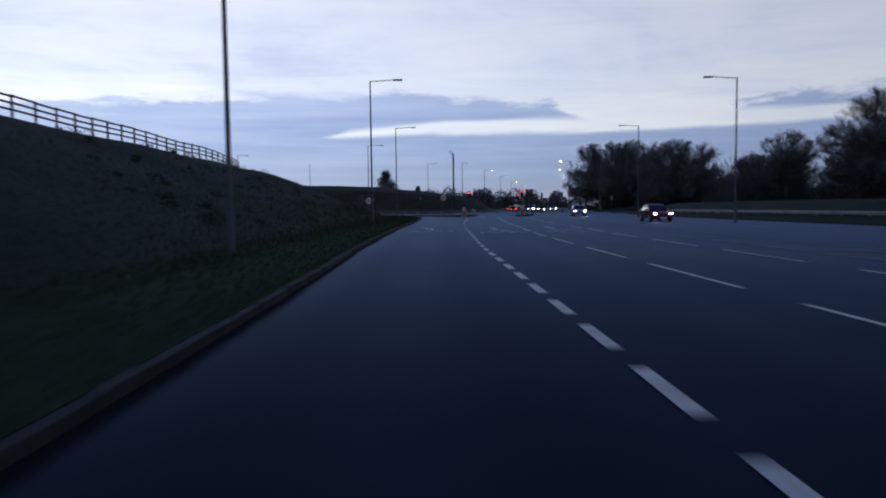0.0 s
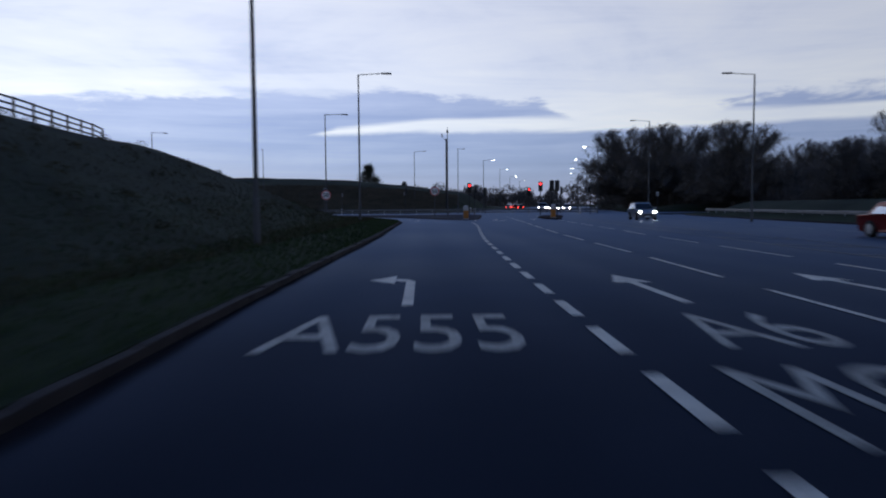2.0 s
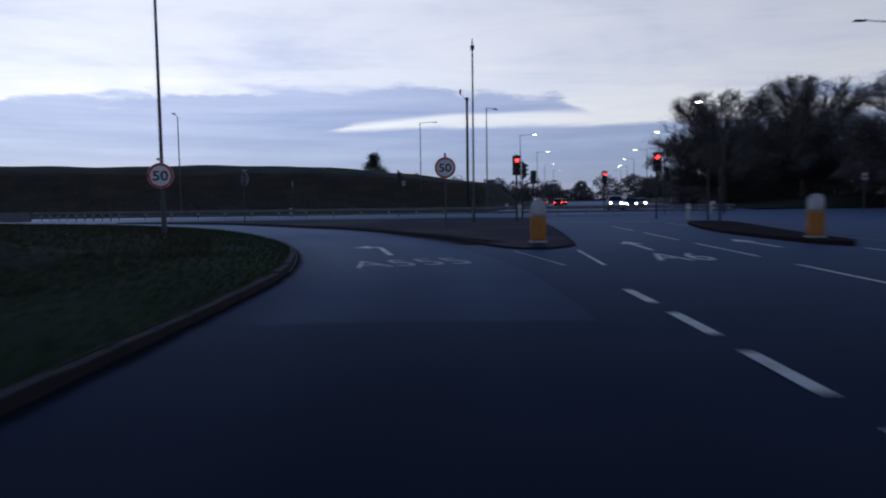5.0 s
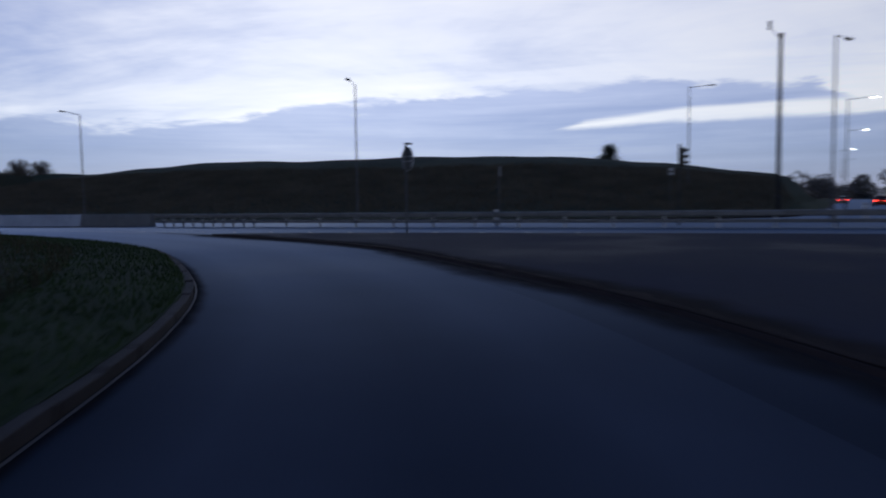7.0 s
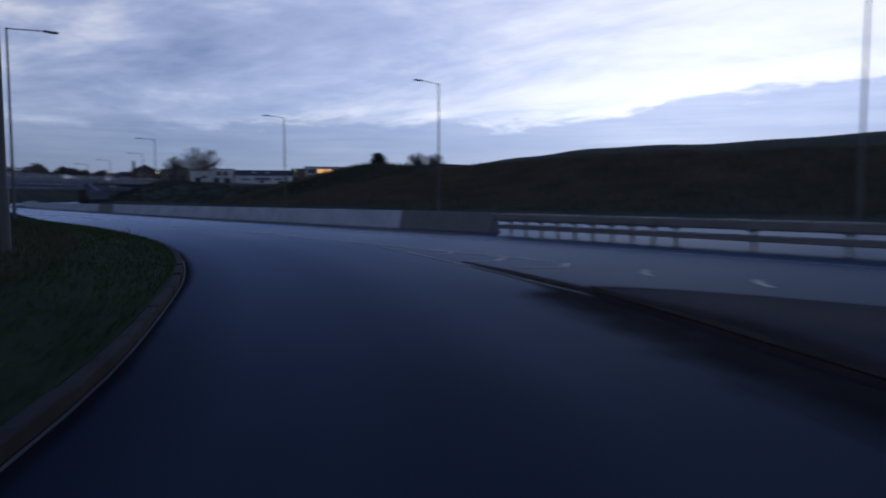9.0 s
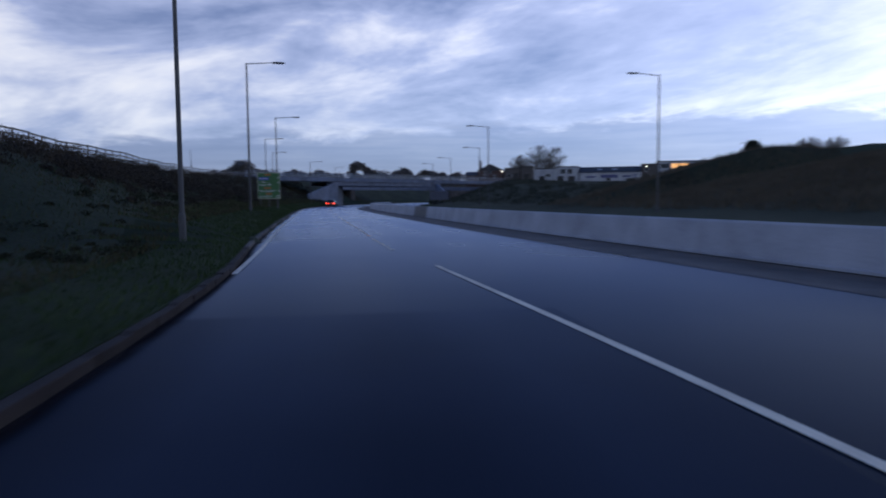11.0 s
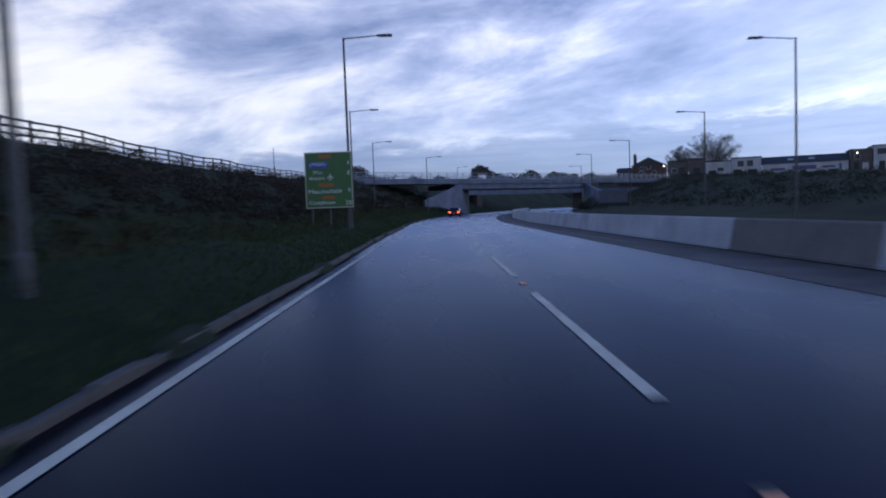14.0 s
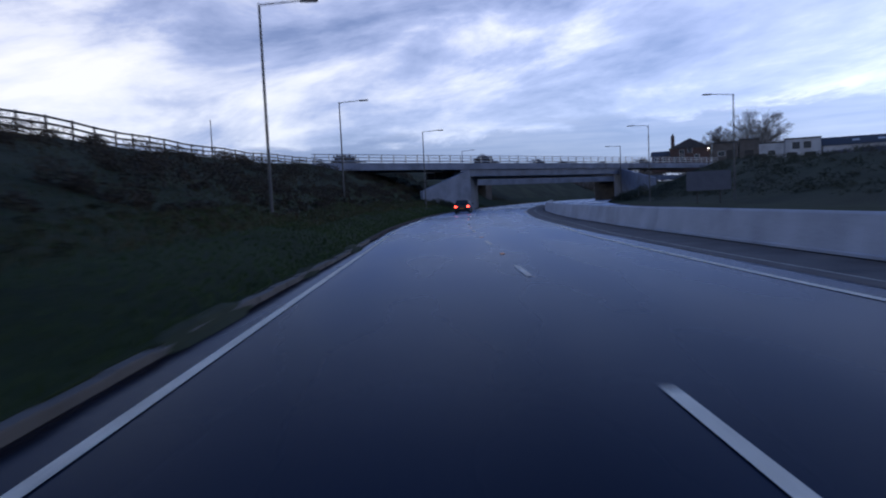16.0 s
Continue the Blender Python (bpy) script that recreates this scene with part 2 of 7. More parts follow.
def damp_sky_blue_west(m, dark, light, rough):
    """West of the slip road the same asphalt is damp and smoother, with sky blue painted into a darker mix."""
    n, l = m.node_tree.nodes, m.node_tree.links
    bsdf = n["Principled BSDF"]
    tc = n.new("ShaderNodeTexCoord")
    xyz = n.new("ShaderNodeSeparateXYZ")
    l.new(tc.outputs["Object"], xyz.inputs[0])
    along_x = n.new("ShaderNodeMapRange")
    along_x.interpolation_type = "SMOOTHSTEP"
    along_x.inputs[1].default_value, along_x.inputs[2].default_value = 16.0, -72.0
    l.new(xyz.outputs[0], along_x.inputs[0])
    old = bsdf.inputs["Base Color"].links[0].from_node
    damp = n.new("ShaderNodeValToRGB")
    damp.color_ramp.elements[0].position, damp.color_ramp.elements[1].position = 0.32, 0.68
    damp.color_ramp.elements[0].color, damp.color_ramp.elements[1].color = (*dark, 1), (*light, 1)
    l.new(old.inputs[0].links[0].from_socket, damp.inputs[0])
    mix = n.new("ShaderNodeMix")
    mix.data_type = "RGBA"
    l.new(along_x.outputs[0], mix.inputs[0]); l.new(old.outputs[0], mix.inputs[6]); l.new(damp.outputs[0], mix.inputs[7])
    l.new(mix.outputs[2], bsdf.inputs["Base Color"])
    # wheel tracks: two to a lane, along the first road and along the dual carriageway
    def calc(op, a, b=None, c=None):
        k = n.new("ShaderNodeMath")
        k.operation = op
        for i, v in enumerate((a, b, c)):
            if v is not None:
                if isinstance(v, (int, float)):
                    k.inputs[i].default_value = v
                else:
                    l.new(v, k.inputs[i])
        return k.outputs[0]
    px_, py_ = xyz.outputs[0], xyz.outputs[1]
    edge_y = calc("MULTIPLY_ADD", calc("MULTIPLY_ADD", calc("MULTIPLY_ADD", px_, -3.525e-06, -8.9025e-04), px_, -0.1101), px_, 123.86)
    west_track = calc("COSINE", calc("MULTIPLY", calc("SUBTRACT", calc("SUBTRACT", py_, edge_y), 1.0), 3.38))
    first_track = calc("COSINE", calc("MULTIPLY", calc("SUBTRACT", px_, -1.25), 3.3))
    far_west = calc("MULTIPLY_ADD", px_, -0.04, -2.0)
    first_road = calc("MULTIPLY_ADD", py_, -0.05, 4.6)
    for k in (far_west, first_road):
        k.node.use_clamp = True
    tracks = calc("ADD", calc("MULTIPLY", west_track, far_west), calc("MULTIPLY", first_track, first_road))
    blot = n.new("ShaderNodeTexNoise")
    blot.inputs["Scale"].default_value, blot.inputs["Detail"].default_value = 0.5, 4
    l.new(tc.outputs["Object"], blot.inputs["Vector"])
    shade = calc("ADD", calc("MULTIPLY", calc("MULTIPLY", tracks, blot.outputs[0]), -0.12), calc("MULTIPLY_ADD", blot.outputs[0], 0.5, 0.75))
    worn = n.new("ShaderNodeVectorMath")
    worn.operation = "SCALE"
    l.new(mix.outputs[2], worn.inputs[0]); l.new(shade, worn.inputs["Scale"])
    l.new(worn.outputs[0], bsdf.inputs["Base Color"])
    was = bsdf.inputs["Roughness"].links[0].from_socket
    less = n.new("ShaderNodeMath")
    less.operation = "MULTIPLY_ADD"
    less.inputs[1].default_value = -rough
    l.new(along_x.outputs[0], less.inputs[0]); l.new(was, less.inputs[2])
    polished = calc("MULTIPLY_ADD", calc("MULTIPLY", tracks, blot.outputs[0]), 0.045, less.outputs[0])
    # a thin sheen that grows at low angles and westward, the sky's blue painted into it
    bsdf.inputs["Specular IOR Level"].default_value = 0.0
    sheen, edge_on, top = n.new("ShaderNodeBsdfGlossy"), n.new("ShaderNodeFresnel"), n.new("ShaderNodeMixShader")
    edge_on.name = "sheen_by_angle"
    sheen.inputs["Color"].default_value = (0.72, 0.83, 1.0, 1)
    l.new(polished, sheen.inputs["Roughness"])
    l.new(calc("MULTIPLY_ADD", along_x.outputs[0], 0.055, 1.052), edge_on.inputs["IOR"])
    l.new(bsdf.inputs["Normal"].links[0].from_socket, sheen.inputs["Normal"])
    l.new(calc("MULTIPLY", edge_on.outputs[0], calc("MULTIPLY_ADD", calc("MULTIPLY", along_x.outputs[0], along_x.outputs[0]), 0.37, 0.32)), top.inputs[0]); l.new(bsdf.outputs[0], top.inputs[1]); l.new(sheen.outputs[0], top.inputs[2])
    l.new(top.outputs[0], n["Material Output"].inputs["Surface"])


# west colours carry the blue dusk light besides the damp
damp_sky_blue_west(ASPHALT, (0.0088, 0.0130, 0.0230), (0.0160, 0.0218, 0.0355), 0.24)
ASPHALT_ISLAND = material("island_paving", (0.0285, 0.0290, 0.0390), (0.0560, 0.0555, 0.0700), 0.55, scale=0.3, fine=30, bump=0.3, rough_to=0.8, spec=0.007, wear=(0.060, 0.054, 0.062))
GRIT = material("gutter_dirt", (0.0175, 0.0140, 0.0150), (0.0320, 0.0258, 0.0265), 0.95, scale=0.8, fine=45, bump=0.5, spec=0.02)


def thinning(m, name):
    """The same dirt, thinning out raggedly from u = 0 to u = 1 across its strip."""
    m = m.copy()
    m.name = name
    n, l = m.node_tree.nodes, m.node_tree.links
    uv = n.new("ShaderNodeUVMap")
    xyz = n.new("ShaderNodeSeparateXYZ")
    l.new(uv.outputs[0], xyz.inputs[0])
    tc = n.new("ShaderNodeTexCoord")
    patch = n.new("ShaderNodeTexNoise")
    patch.inputs["Scale"].default_value, patch.inputs["Detail"].default_value = 1.6, 6
    l.new(tc.outputs["Object"], patch.inputs["Vector"])
    away = n.new("ShaderNodeMath")
    away.operation = "MULTIPLY_ADD"
    away.inputs[1].default_value = 0.6
    l.new(patch.outputs[0], away.inputs[0]); l.new(xyz.outputs[0], away.inputs[2])
    cover = n.new("ShaderNodeMapRange")
    cover.interpolation_type = "SMOOTHSTEP"
    cover.inputs[1].default_value, cover.inputs[2].default_value = 1.2, 0.30
    l.new(away.outputs[0], cover.inputs[0])
    l.new(cover.outputs[0], n["Principled BSDF"].inputs["Alpha"])
    return m


STRIP = material("dirty_paving", (0.085, 0.062, 0.050), (0.168, 0.130, 0.106), 0.8, scale=0.9, fine=14, bump=0.5, wear=(0.03, 0.03, 0.032))
PAINT = material("road_paint", (0.57, 0.485, 0.37), (0.86, 0.755, 0.595), 0.55, scale=2.2, fine=28, bump=0.2, wear=(0.20, 0.20, 0.20))
PAINT_OLD = material("worn_road_paint", (0.25, 0.222, 0.175), (0.57, 0.515, 0.415), 0.6, scale=2.5, fine=20, bump=0.2, wear=(0.05, 0.05, 0.05))
PAINT_DIRTY = material("dirty_road_paint", (0.13, 0.112, 0.10), (0.30, 0.265, 0.24), 0.7, scale=1.6, fine=14, bump=0.2, wear=(0.025, 0.024, 0.026))
SIGN_BORDER = material("sign_border", (0.50, 0.48, 0.34), (0.62, 0.60, 0.44), 0.4, scale=4, fine=30, bump=0.02)
CONCRETE = material("concrete", (0.275, 0.298, 0.345), (0.435, 0.468, 0.53), 0.75, scale=0.7, fine=22, bump=0.25, wear=(0.22, 0.22, 0.22))
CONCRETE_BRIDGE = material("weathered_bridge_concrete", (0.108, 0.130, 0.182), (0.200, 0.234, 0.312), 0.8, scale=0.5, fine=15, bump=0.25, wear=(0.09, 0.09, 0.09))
ISLAND_KERB = material("dirty_kerb", (0.0225, 0.0155, 0.0150), (0.046, 0.0325, 0.0300), 0.9, scale=0.9, fine=25, bump=0.4, spec=0.02)
CONCRETE_STAINED = material("dirty_concrete", (0.09, 0.09, 0.092), (0.17, 0.17, 0.168), 0.85, scale=0.9, fine=20, bump=0.3)
CONCRETE_DARK = material("stained_concrete", (0.064, 0.056, 0.050), (0.122, 0.108, 0.098), 0.85, scale=0.9, fine=20, bump=0.3)
KERB_STONE = material("kerb_concrete", (0.0225, 0.0170, 0.0160), (0.050, 0.040, 0.0375), 0.85, scale=1.4, fine=35, bump=0.4, wear=(0.014, 0.012, 0.011), spec=0.2)
GRASS = material("grass_ground", (0.0120, 0.0195, 0.0090), (0.033, 0.047, 0.019), 0.95, scale=0.25, fine=9, bump=0.9, spec=0.1)
HILL_GRASS = material("hill_grass", (0.0225, 0.0300, 0.0178), (0.054, 0.060, 0.0355), 0.95, scale=0.16, fine=7, bump=0.9, spec=0.1, wear=(0.030, 0.024, 0.013))
BLADE = material("grass_blade", (0.0195, 0.036, 0.0115), (0.051, 0.081, 0.025), 0.8, scale=0.35, fine=4, bump=0, spec=0.2)
DEAD_GRASS = material("dead_grass", (0.032, 0.030, 0.015), (0.080, 0.072, 0.036), 0.9, scale=0.4, fine=5, bump=0, spec=0.2)
ROUGH_GRASS = material("rough_grass", (0.015, 0.018, 0.010), (0.034, 0.035, 0.019), 0.9, scale=0.3, fine=4, bump=0, spec=0.1)
WEEDS = material("dead_weeds", (0.055, 0.048, 0.036), (0.13, 0.112, 0.082), 0.9, scale=0.25, fine=4, bump=0, spec=0.1)
SHRUB = material("bramble_leaf", (0.023, 0.020, 0.016), (0.066, 0.053, 0.038), 0.85, scale=0.5, fine=4, bump=0, spec=0.2)
BARK = material("bark", (0.05, 0.045, 0.04), (0.11, 0.098, 0.086), 0.9, scale=1.2, fine=14, bump=0.6)
TWIG = material("twig", (0.085, 0.076, 0.070), (0.17, 0.152, 0.138), 0.9, scale=0.6, fine=6, bump=0)
IVY = material("evergreen_leaf", (0.010, 0.016, 0.009), (0.028, 0.036, 0.018), 0.75, scale=0.6, fine=5, bump=0)
WOOD = material("weathered_timber", (0.055, 0.051, 0.046), (0.115, 0.106, 0.096), 0.85, scale=2.0, fine=25, bump=0.4)
STEEL = material("galvanised_steel", (0.30, 0.31, 0.32), (0.46, 0.47, 0.48), 0.42, metal=0.85, scale=1.5, fine=18, bump=0.08)
COLUMN = material("painted_column", (0.066, 0.069, 0.073), (0.094, 0.097, 0.102), 0.55, metal=0.2, scale=0.25, fine=30, bump=0.0)
# galvanised steel with the beams' shaded faces put into the colour
BEAM = material("shaded_steel_beam", (0.09, 0.094, 0.10), (0.19, 0.195, 0.205), 0.5, metal=0.6, scale=1.2, fine=18, bump=0.08)
DARKMETAL = material("dark_metal", (0.018, 0.019, 0.02), (0.045, 0.045, 0.048), 0.5, metal=0.3, scale=2, fine=20, bump=0.08)
BLACK = material("black_plastic", (0.008, 0.008, 0.008), (0.02, 0.02, 0.02), 0.5, scale=3, fine=30, bump=0.05)
SIGN_BACK = material("sign_back_grey", (0.045, 0.055, 0.085), (0.07, 0.085, 0.12), 0.5, metal=0.2, scale=2, fine=20, bump=0.05)
SIGN_WHITE = material("sign_white", (0.62, 0.62, 0.62), (0.78, 0.78, 0.78), 0.35, scale=4, fine=30, bump=0.02)
SIGN_RED = material("sign_red", (0.50, 0.02, 0.02), (0.62, 0.035, 0.03), 0.35, scale=4, fine=30, bump=0.02)
SIGN_GREEN = material("sign_green", (0.028, 0.120, 0.034), (0.042, 0.155, 0.042), 0.4, scale=2, fine=30, bump=0.02)
SIGN_BLUE = material("sign_blue", (0.02, 0.06, 0.34), (0.03, 0.085, 0.42), 0.4, scale=2, fine=30, bump=0.02)
SHOP_BLUE = material("shop_sign_blue", (0.05, 0.06, 0.15), (0.09, 0.10, 0.23), 0.5, scale=1.2, fine=9, bump=0.02, wear=(0.16, 0.15, 0.24))
SIGN_BROWN = material("sign_brown", (0.30, 0.095, 0.018), (0.38, 0.13, 0.025), 0.4, scale=2, fine=30, bump=0.02)
YELLOW = material("yellow_plastic", (0.36, 0.125, 0.012), (0.48, 0.18, 0.02), 0.5, scale=2.5, fine=25, bump=0.05, wear=(0.25, 0.09, 0.02))
GREY_PLASTIC = material("grey_plastic", (0.36, 0.35, 0.34), (0.52, 0.51, 0.49), 0.5, scale=3, fine=25, bump=0.05, wear=(0.2, 0.19, 0.18))
BRICK = material("brickwork", (0.054, 0.032, 0.027), (0.108, 0.064, 0.053), 0.85, scale=2, fine=12, bump=0.4)
RENDER_WHITE = material("white_render", (0.33, 0.34, 0.36), (0.50, 0.51, 0.53), 0.8, scale=0.5, fine=10, bump=0.1, wear=(0.27, 0.27, 0.28))
ROOF = material("dark_roof", (0.022, 0.022, 0.026), (0.055, 0.053, 0.056), 0.7, scale=1, fine=10, bump=0.3)
TYRE = material("tyre_rubber", (0.012, 0.012, 0.012), (0.025, 0.025, 0.025), 0.85, scale=5, fine=40, bump=0.3)
RIM = material("alloy_rim", (0.30, 0.30, 0.31), (0.42, 0.42, 0.43), 0.35, metal=0.8, scale=5, fine=30, bump=0.02)
GLASS_CAR = glass("car_glass", (0.03, 0.035, 0.04))
GLASS_DARK = glass("window_glass", (0.04, 0.05, 0.06))
RED_BODY = material("red_car_paint", (0.16, 0.014, 0.011), (0.20, 0.019, 0.014), 0.25, metal=0.2, scale=1.5, fine=60, bump=0.0)
SILVER_BODY = material("silver_car_paint", (0.24, 0.25, 0.27), (0.31, 0.32, 0.34), 0.28, metal=0.7, scale=1.5, fine=60, bump=0.0)
DARK_BODY = material("dark_car_paint", (0.02, 0.021, 0.025), (0.035, 0.036, 0.042), 0.25, metal=0.3, scale=1.5, fine=60, bump=0.0)
HEAD_LIT = lit("headlight_lit", (1.0, 0.98, 0.92), 90.0)
TAIL_LIT = lit("tail_light_lit", (1.0, 0.05, 0.03), 9.0, (0.2, 0.01, 0.01))
RED_LIT = lit("red_signal_lit", (1.0, 0.022, 0.024), 16.0, (0.2, 0.01, 0.01))
STREET_LIT = lit("street_lamp_lit", (0.95, 0.98, 1.0), 60.0)
LAMP_LIT = lit("wall_lamp_lit", (1.0, 0.93, 0.80), 9.0)
WINDOW_LIT = lit("lit_window", (1.0, 0.50, 0.16), 1.1, (0.3, 0.25, 0.2))
MAST = material("black_painted_steel", (0.010, 0.010, 0.011), (0.022, 0.022, 0.024), 0.6, scale=2, fine=20, bump=0.05, spec=0.3)
# no lamp: a faint glow stands in for light the stud throws back
STUD = lit("glowing_stud_reflector", (1.0, 0.48, 0.25), 0.16, (0.55, 0.38, 0.28))
DOME = material("pale_dome_plastic", (0.38, 0.37, 0.36), (0.54, 0.53, 0.51), 0.45, scale=4, fine=30, bump=0.03, wear=(0.3, 0.29, 0.28))
LENS_OFF = material("unlit_signal_lens", (0.012, 0.010, 0.01), (0.03, 0.02, 0.02), 0.25, scale=9, fine=40, bump=0.1)

# ---- helpers for shapes ----


def thing(name, m, label, category, group="", kind=""):
    ob = new(name)
    ob.empty_display_size = 0.2
    ob.matrix_world = m
    return tagged(ob, label, category, group, kind)


def finish(bm, name, mat, smooth=False):
    me = bpy.data.meshes.new(name)
    bmesh.ops.recalc_face_normals(bm, faces=bm.faces)
    bm.to_mesh(me)
    bm.free()
    me.materials.append(mat)
    if smooth:
        for p in me.polygons:
            p.use_smooth = True
    return me


def part(name, bm, mat, parent, label="", m=None, smooth=False):
    me = bm if isinstance(bm, bpy.types.Mesh) else finish(bm, name, mat, smooth)
    ob = new(name, me)
    ob.parent = parent
    if m is not None:
        ob.matrix_basis = m
    return tagged(ob, label)


def sheet(name, verts, faces, mat, label="", category="", kind="structure", parent=None, group=""):
    me = bpy.data.meshes.new(name)
    me.from_pydata([tuple(v) for v in verts], [], [tuple(f) for f in faces])
    me.materials.append(mat)
    ob = new(name, me)
    if parent:
        ob.parent = parent
    return tagged(ob, label, category, group, kind)


def box(bm, x0, x1, y0, y1, z0, z1, bevel=0.0, m=None):
    r = bmesh.ops.create_cube(bm, size=1.0)
    vs = r["verts"]
    t = Matrix.Translation(((x0 + x1) / 2, (y0 + y1) / 2, (z0 + z1) / 2)) @ Matrix.Diagonal((x1 - x0, y1 - y0, z1 - z0, 1))
    bmesh.ops.transform(bm, matrix=(m @ t) if m is not None else t, verts=vs)
    if bevel:
        es = list({e for v in vs for e in v.link_edges})
        bmesh.ops.bevel(bm, geom=es, offset=bevel, segments=2, affect="EDGES", profile=0.6)
    return bm


def boxed(*a, **k):
    return box(bmesh.new(), *a, **k)


def tube(bm, a, b, r0, r1=None, sides=10, caps=True):
    a, b = Vector(a), Vector(b)
    r1 = r0 if r1 is None else r1
    q = (b - a).to_track_quat("Z", "Y").to_matrix()
    rings = []
    for p, r in ((a, r0), (b, r1)):
        rings.append([bm.verts.new(p + q @ Vector((r * math.cos(2 * math.pi * i / sides), r * math.sin(2 * math.pi * i / sides), 0))) for i in range(sides)])
    for i in range(sides):
        j = (i + 1) % sides
        bm.faces.new((rings[0][i], rings[0][j], rings[1][j], rings[1][i]))
    if caps:
        bm.faces.new(rings[0][::-1])
        bm.faces.new(rings[1])
    return bm


def lathe(profile, sides=24, m=None):
    """A turned shape: profile is rows of radius and height."""
    bm = bmesh.new()
    rings = [[bm.verts.new((r * math.cos(2 * math.pi * i / sides), r * math.sin(2 * math.pi * i / sides), z)) for i in range(sides)] for r, z in profile]
    for lo, hi in zip(rings, rings[1:]):
        for i in range(sides):
            j = (i + 1) % sides
            bm.faces.new((lo[i], lo[j], hi[j], hi[i]))
    bm.faces.new(rings[0][::-1])
    bm.faces.new(rings[-1])
    if m is not None:
        bm.transform(m)
    return bm


def letters(text, width, height, mat, depth=0.0, name="lettering", bold=0.0):
    """A flat mesh of the text that fills width x height from its lower left corner, in the xy plane."""
    cu = bpy.data.curves.new("text", "FONT")
    cu.body, cu.resolution_u, cu.extrude, cu.offset = text, 3, depth, bold
    tmp = new("text", cu)
    me = bpy.data.meshes.new_from_object(tmp.evaluated_get(bpy.context.evaluated_depsgraph_get()))
    bpy.data.objects.remove(tmp)
    bpy.data.curves.remove(cu)
    co = np.array([v.co[:] for v in me.vertices])
    lo, hi = co.min(0), co.max(0)
    for v in me.vertices:
        v.co.x, v.co.y = (v.co.x - lo[0]) / (hi[0] - lo[0]) * width, (v.co.y - lo[1]) / (hi[1] - lo[1]) * height
    me.name = name
    me.materials.clear()
    me.materials.append(mat)
    return me


def smooth_line(points, step):
    """Points at even steps along a smooth line through the given ones."""
    p = np.array(points, float)
    p = np.vstack([2 * p[0] - p[1], p, 2 * p[-1] - p[-2]])
    out = []
    for i in range(1, len(p) - 2):
        a, b, c, d = p[i - 1:i + 3]
        for u in np.linspace(0, 1, 24, endpoint=False):
            out.append(0.5 * (2 * b + (c - a) * u + (2 * a - 5 * b + 4 * c - d) * u * u + (3 * b - a - 3 * c + d) * u ** 3))
    out.append(p[-2])
    out = np.array(out)
    s = np.r_[0, np.cumsum(np.hypot(*np.diff(out, axis=0).T))]
    t = np.arange(0, s[-1], step)
    return np.stack([np.interp(t, s, out[:, 0]), np.interp(t, s, out[:, 1])], 1)


def aside(line, offset):
    """The line moved to its left by offset."""
    d = np.gradient(line, axis=0)
    d /= np.hypot(d[:, 0], d[:, 1])[:, None]
    return line + offset * np.stack([-d[:, 1], d[:, 0]], 1)


def ribbon(a, b, za, zb):
    """Vertices and faces between two lines of as many points."""
    n = len(a)
    za, zb = np.broadcast_to(za, n), np.broadcast_to(zb, n)
    v = [(*p, z) for p, z in zip(a, za)] + [(*p, z) for p, z in zip(b, zb)]
    return v, [(i, i + 1, n + i + 1, n + i) for i in range(n - 1)]


def cut(line, a, b):
    """The stretch of a line between two lengths along it."""
    s = np.r_[0, np.cumsum(np.hypot(*np.diff(line, axis=0).T))]
    t = np.r_[a, s[(s > a) & (s < b)], b]
    return np.stack([np.interp(t, s, line[:, 0]), np.interp(t, s, line[:, 1])], 1)


def length(line):
    return float(np.hypot(*np.diff(line, axis=0).T).sum())


def near(line, x=None, y=None):
    """The length along a line at which it comes nearest to x or y."""
    s = np.r_[0, np.cumsum(np.hypot(*np.diff(line, axis=0).T))]
    t = np.linspace(0, s[-1], 20 * len(s))
    return float(t[np.argmin(np.abs(np.interp(t, s, line[:, 0]) - x) if x is not None else np.abs(np.interp(t, s, line[:, 1]) - y))])

# ---- the plan: lines in metres, y along the first road ----
KERB_LEFT = smooth_line([(-2.2, -60), (-2.3, 5), (-2.5, 24), (-2.4, 40), (-2.1, 52), (-1.85, 62), (-1.7, 76), (-1.6, 86), (-1.75, 89.5), (-2.1, 92), (-2.7, 95), (-3.4, 97.4),
                         (-4.6, 100.4), (-6.2, 103.9), (-7.7, 106.8), (-9.8, 110), (-12.8, 113.4), (-16.5, 117), (-20.7, 119.9), (-24.6, 121.9), (-29, 123.8), (-34, 125.4),
                         (-40.2, 126.6), (-50.9, 127.6), (-62.4, 127.75), (-78, 128.25), (-97, 129.0), (-114.9, 129.7), (-127, 130.4), (-146, 131.4), (-171, 134.0), (-190, 137.1),
                         (-208, 141), (-240, 149.5), (-300, 171.5), (-400, 224)], 1.0)
EDGE = smooth_line([(-44, 127.3), (-57, 127.95), (-76, 128.53), (-96.5, 129.4), (-112, 130.1), (-127, 130.8), (-146, 131.8), (-171, 134.4), (-190, 137.5), (-208, 141.4), (-240, 149.9), (-300, 171.9), (-400, 224.4)], 1.0)
KERB_NORTH = smooth_line([(-400, 247), (-300, 194), (-240, 171.5), (-208, 162.4), (-190, 158.2), (-171, 155.0), (-146, 152.4), (-127, 151.3), (-112, 150.5), (-90, 150), (-60, 150), (-30, 149.5), (-6, 149.5), (2, 152), (7, 160),
                          (16, 200), (37, 300), (80, 500)], 2.0)
KERB_RIGHT = smooth_line([(112, 500), (67, 300), (46, 200), (36.5, 157), (38, 152), (44, 150.5), (140, 150)], 2.0)
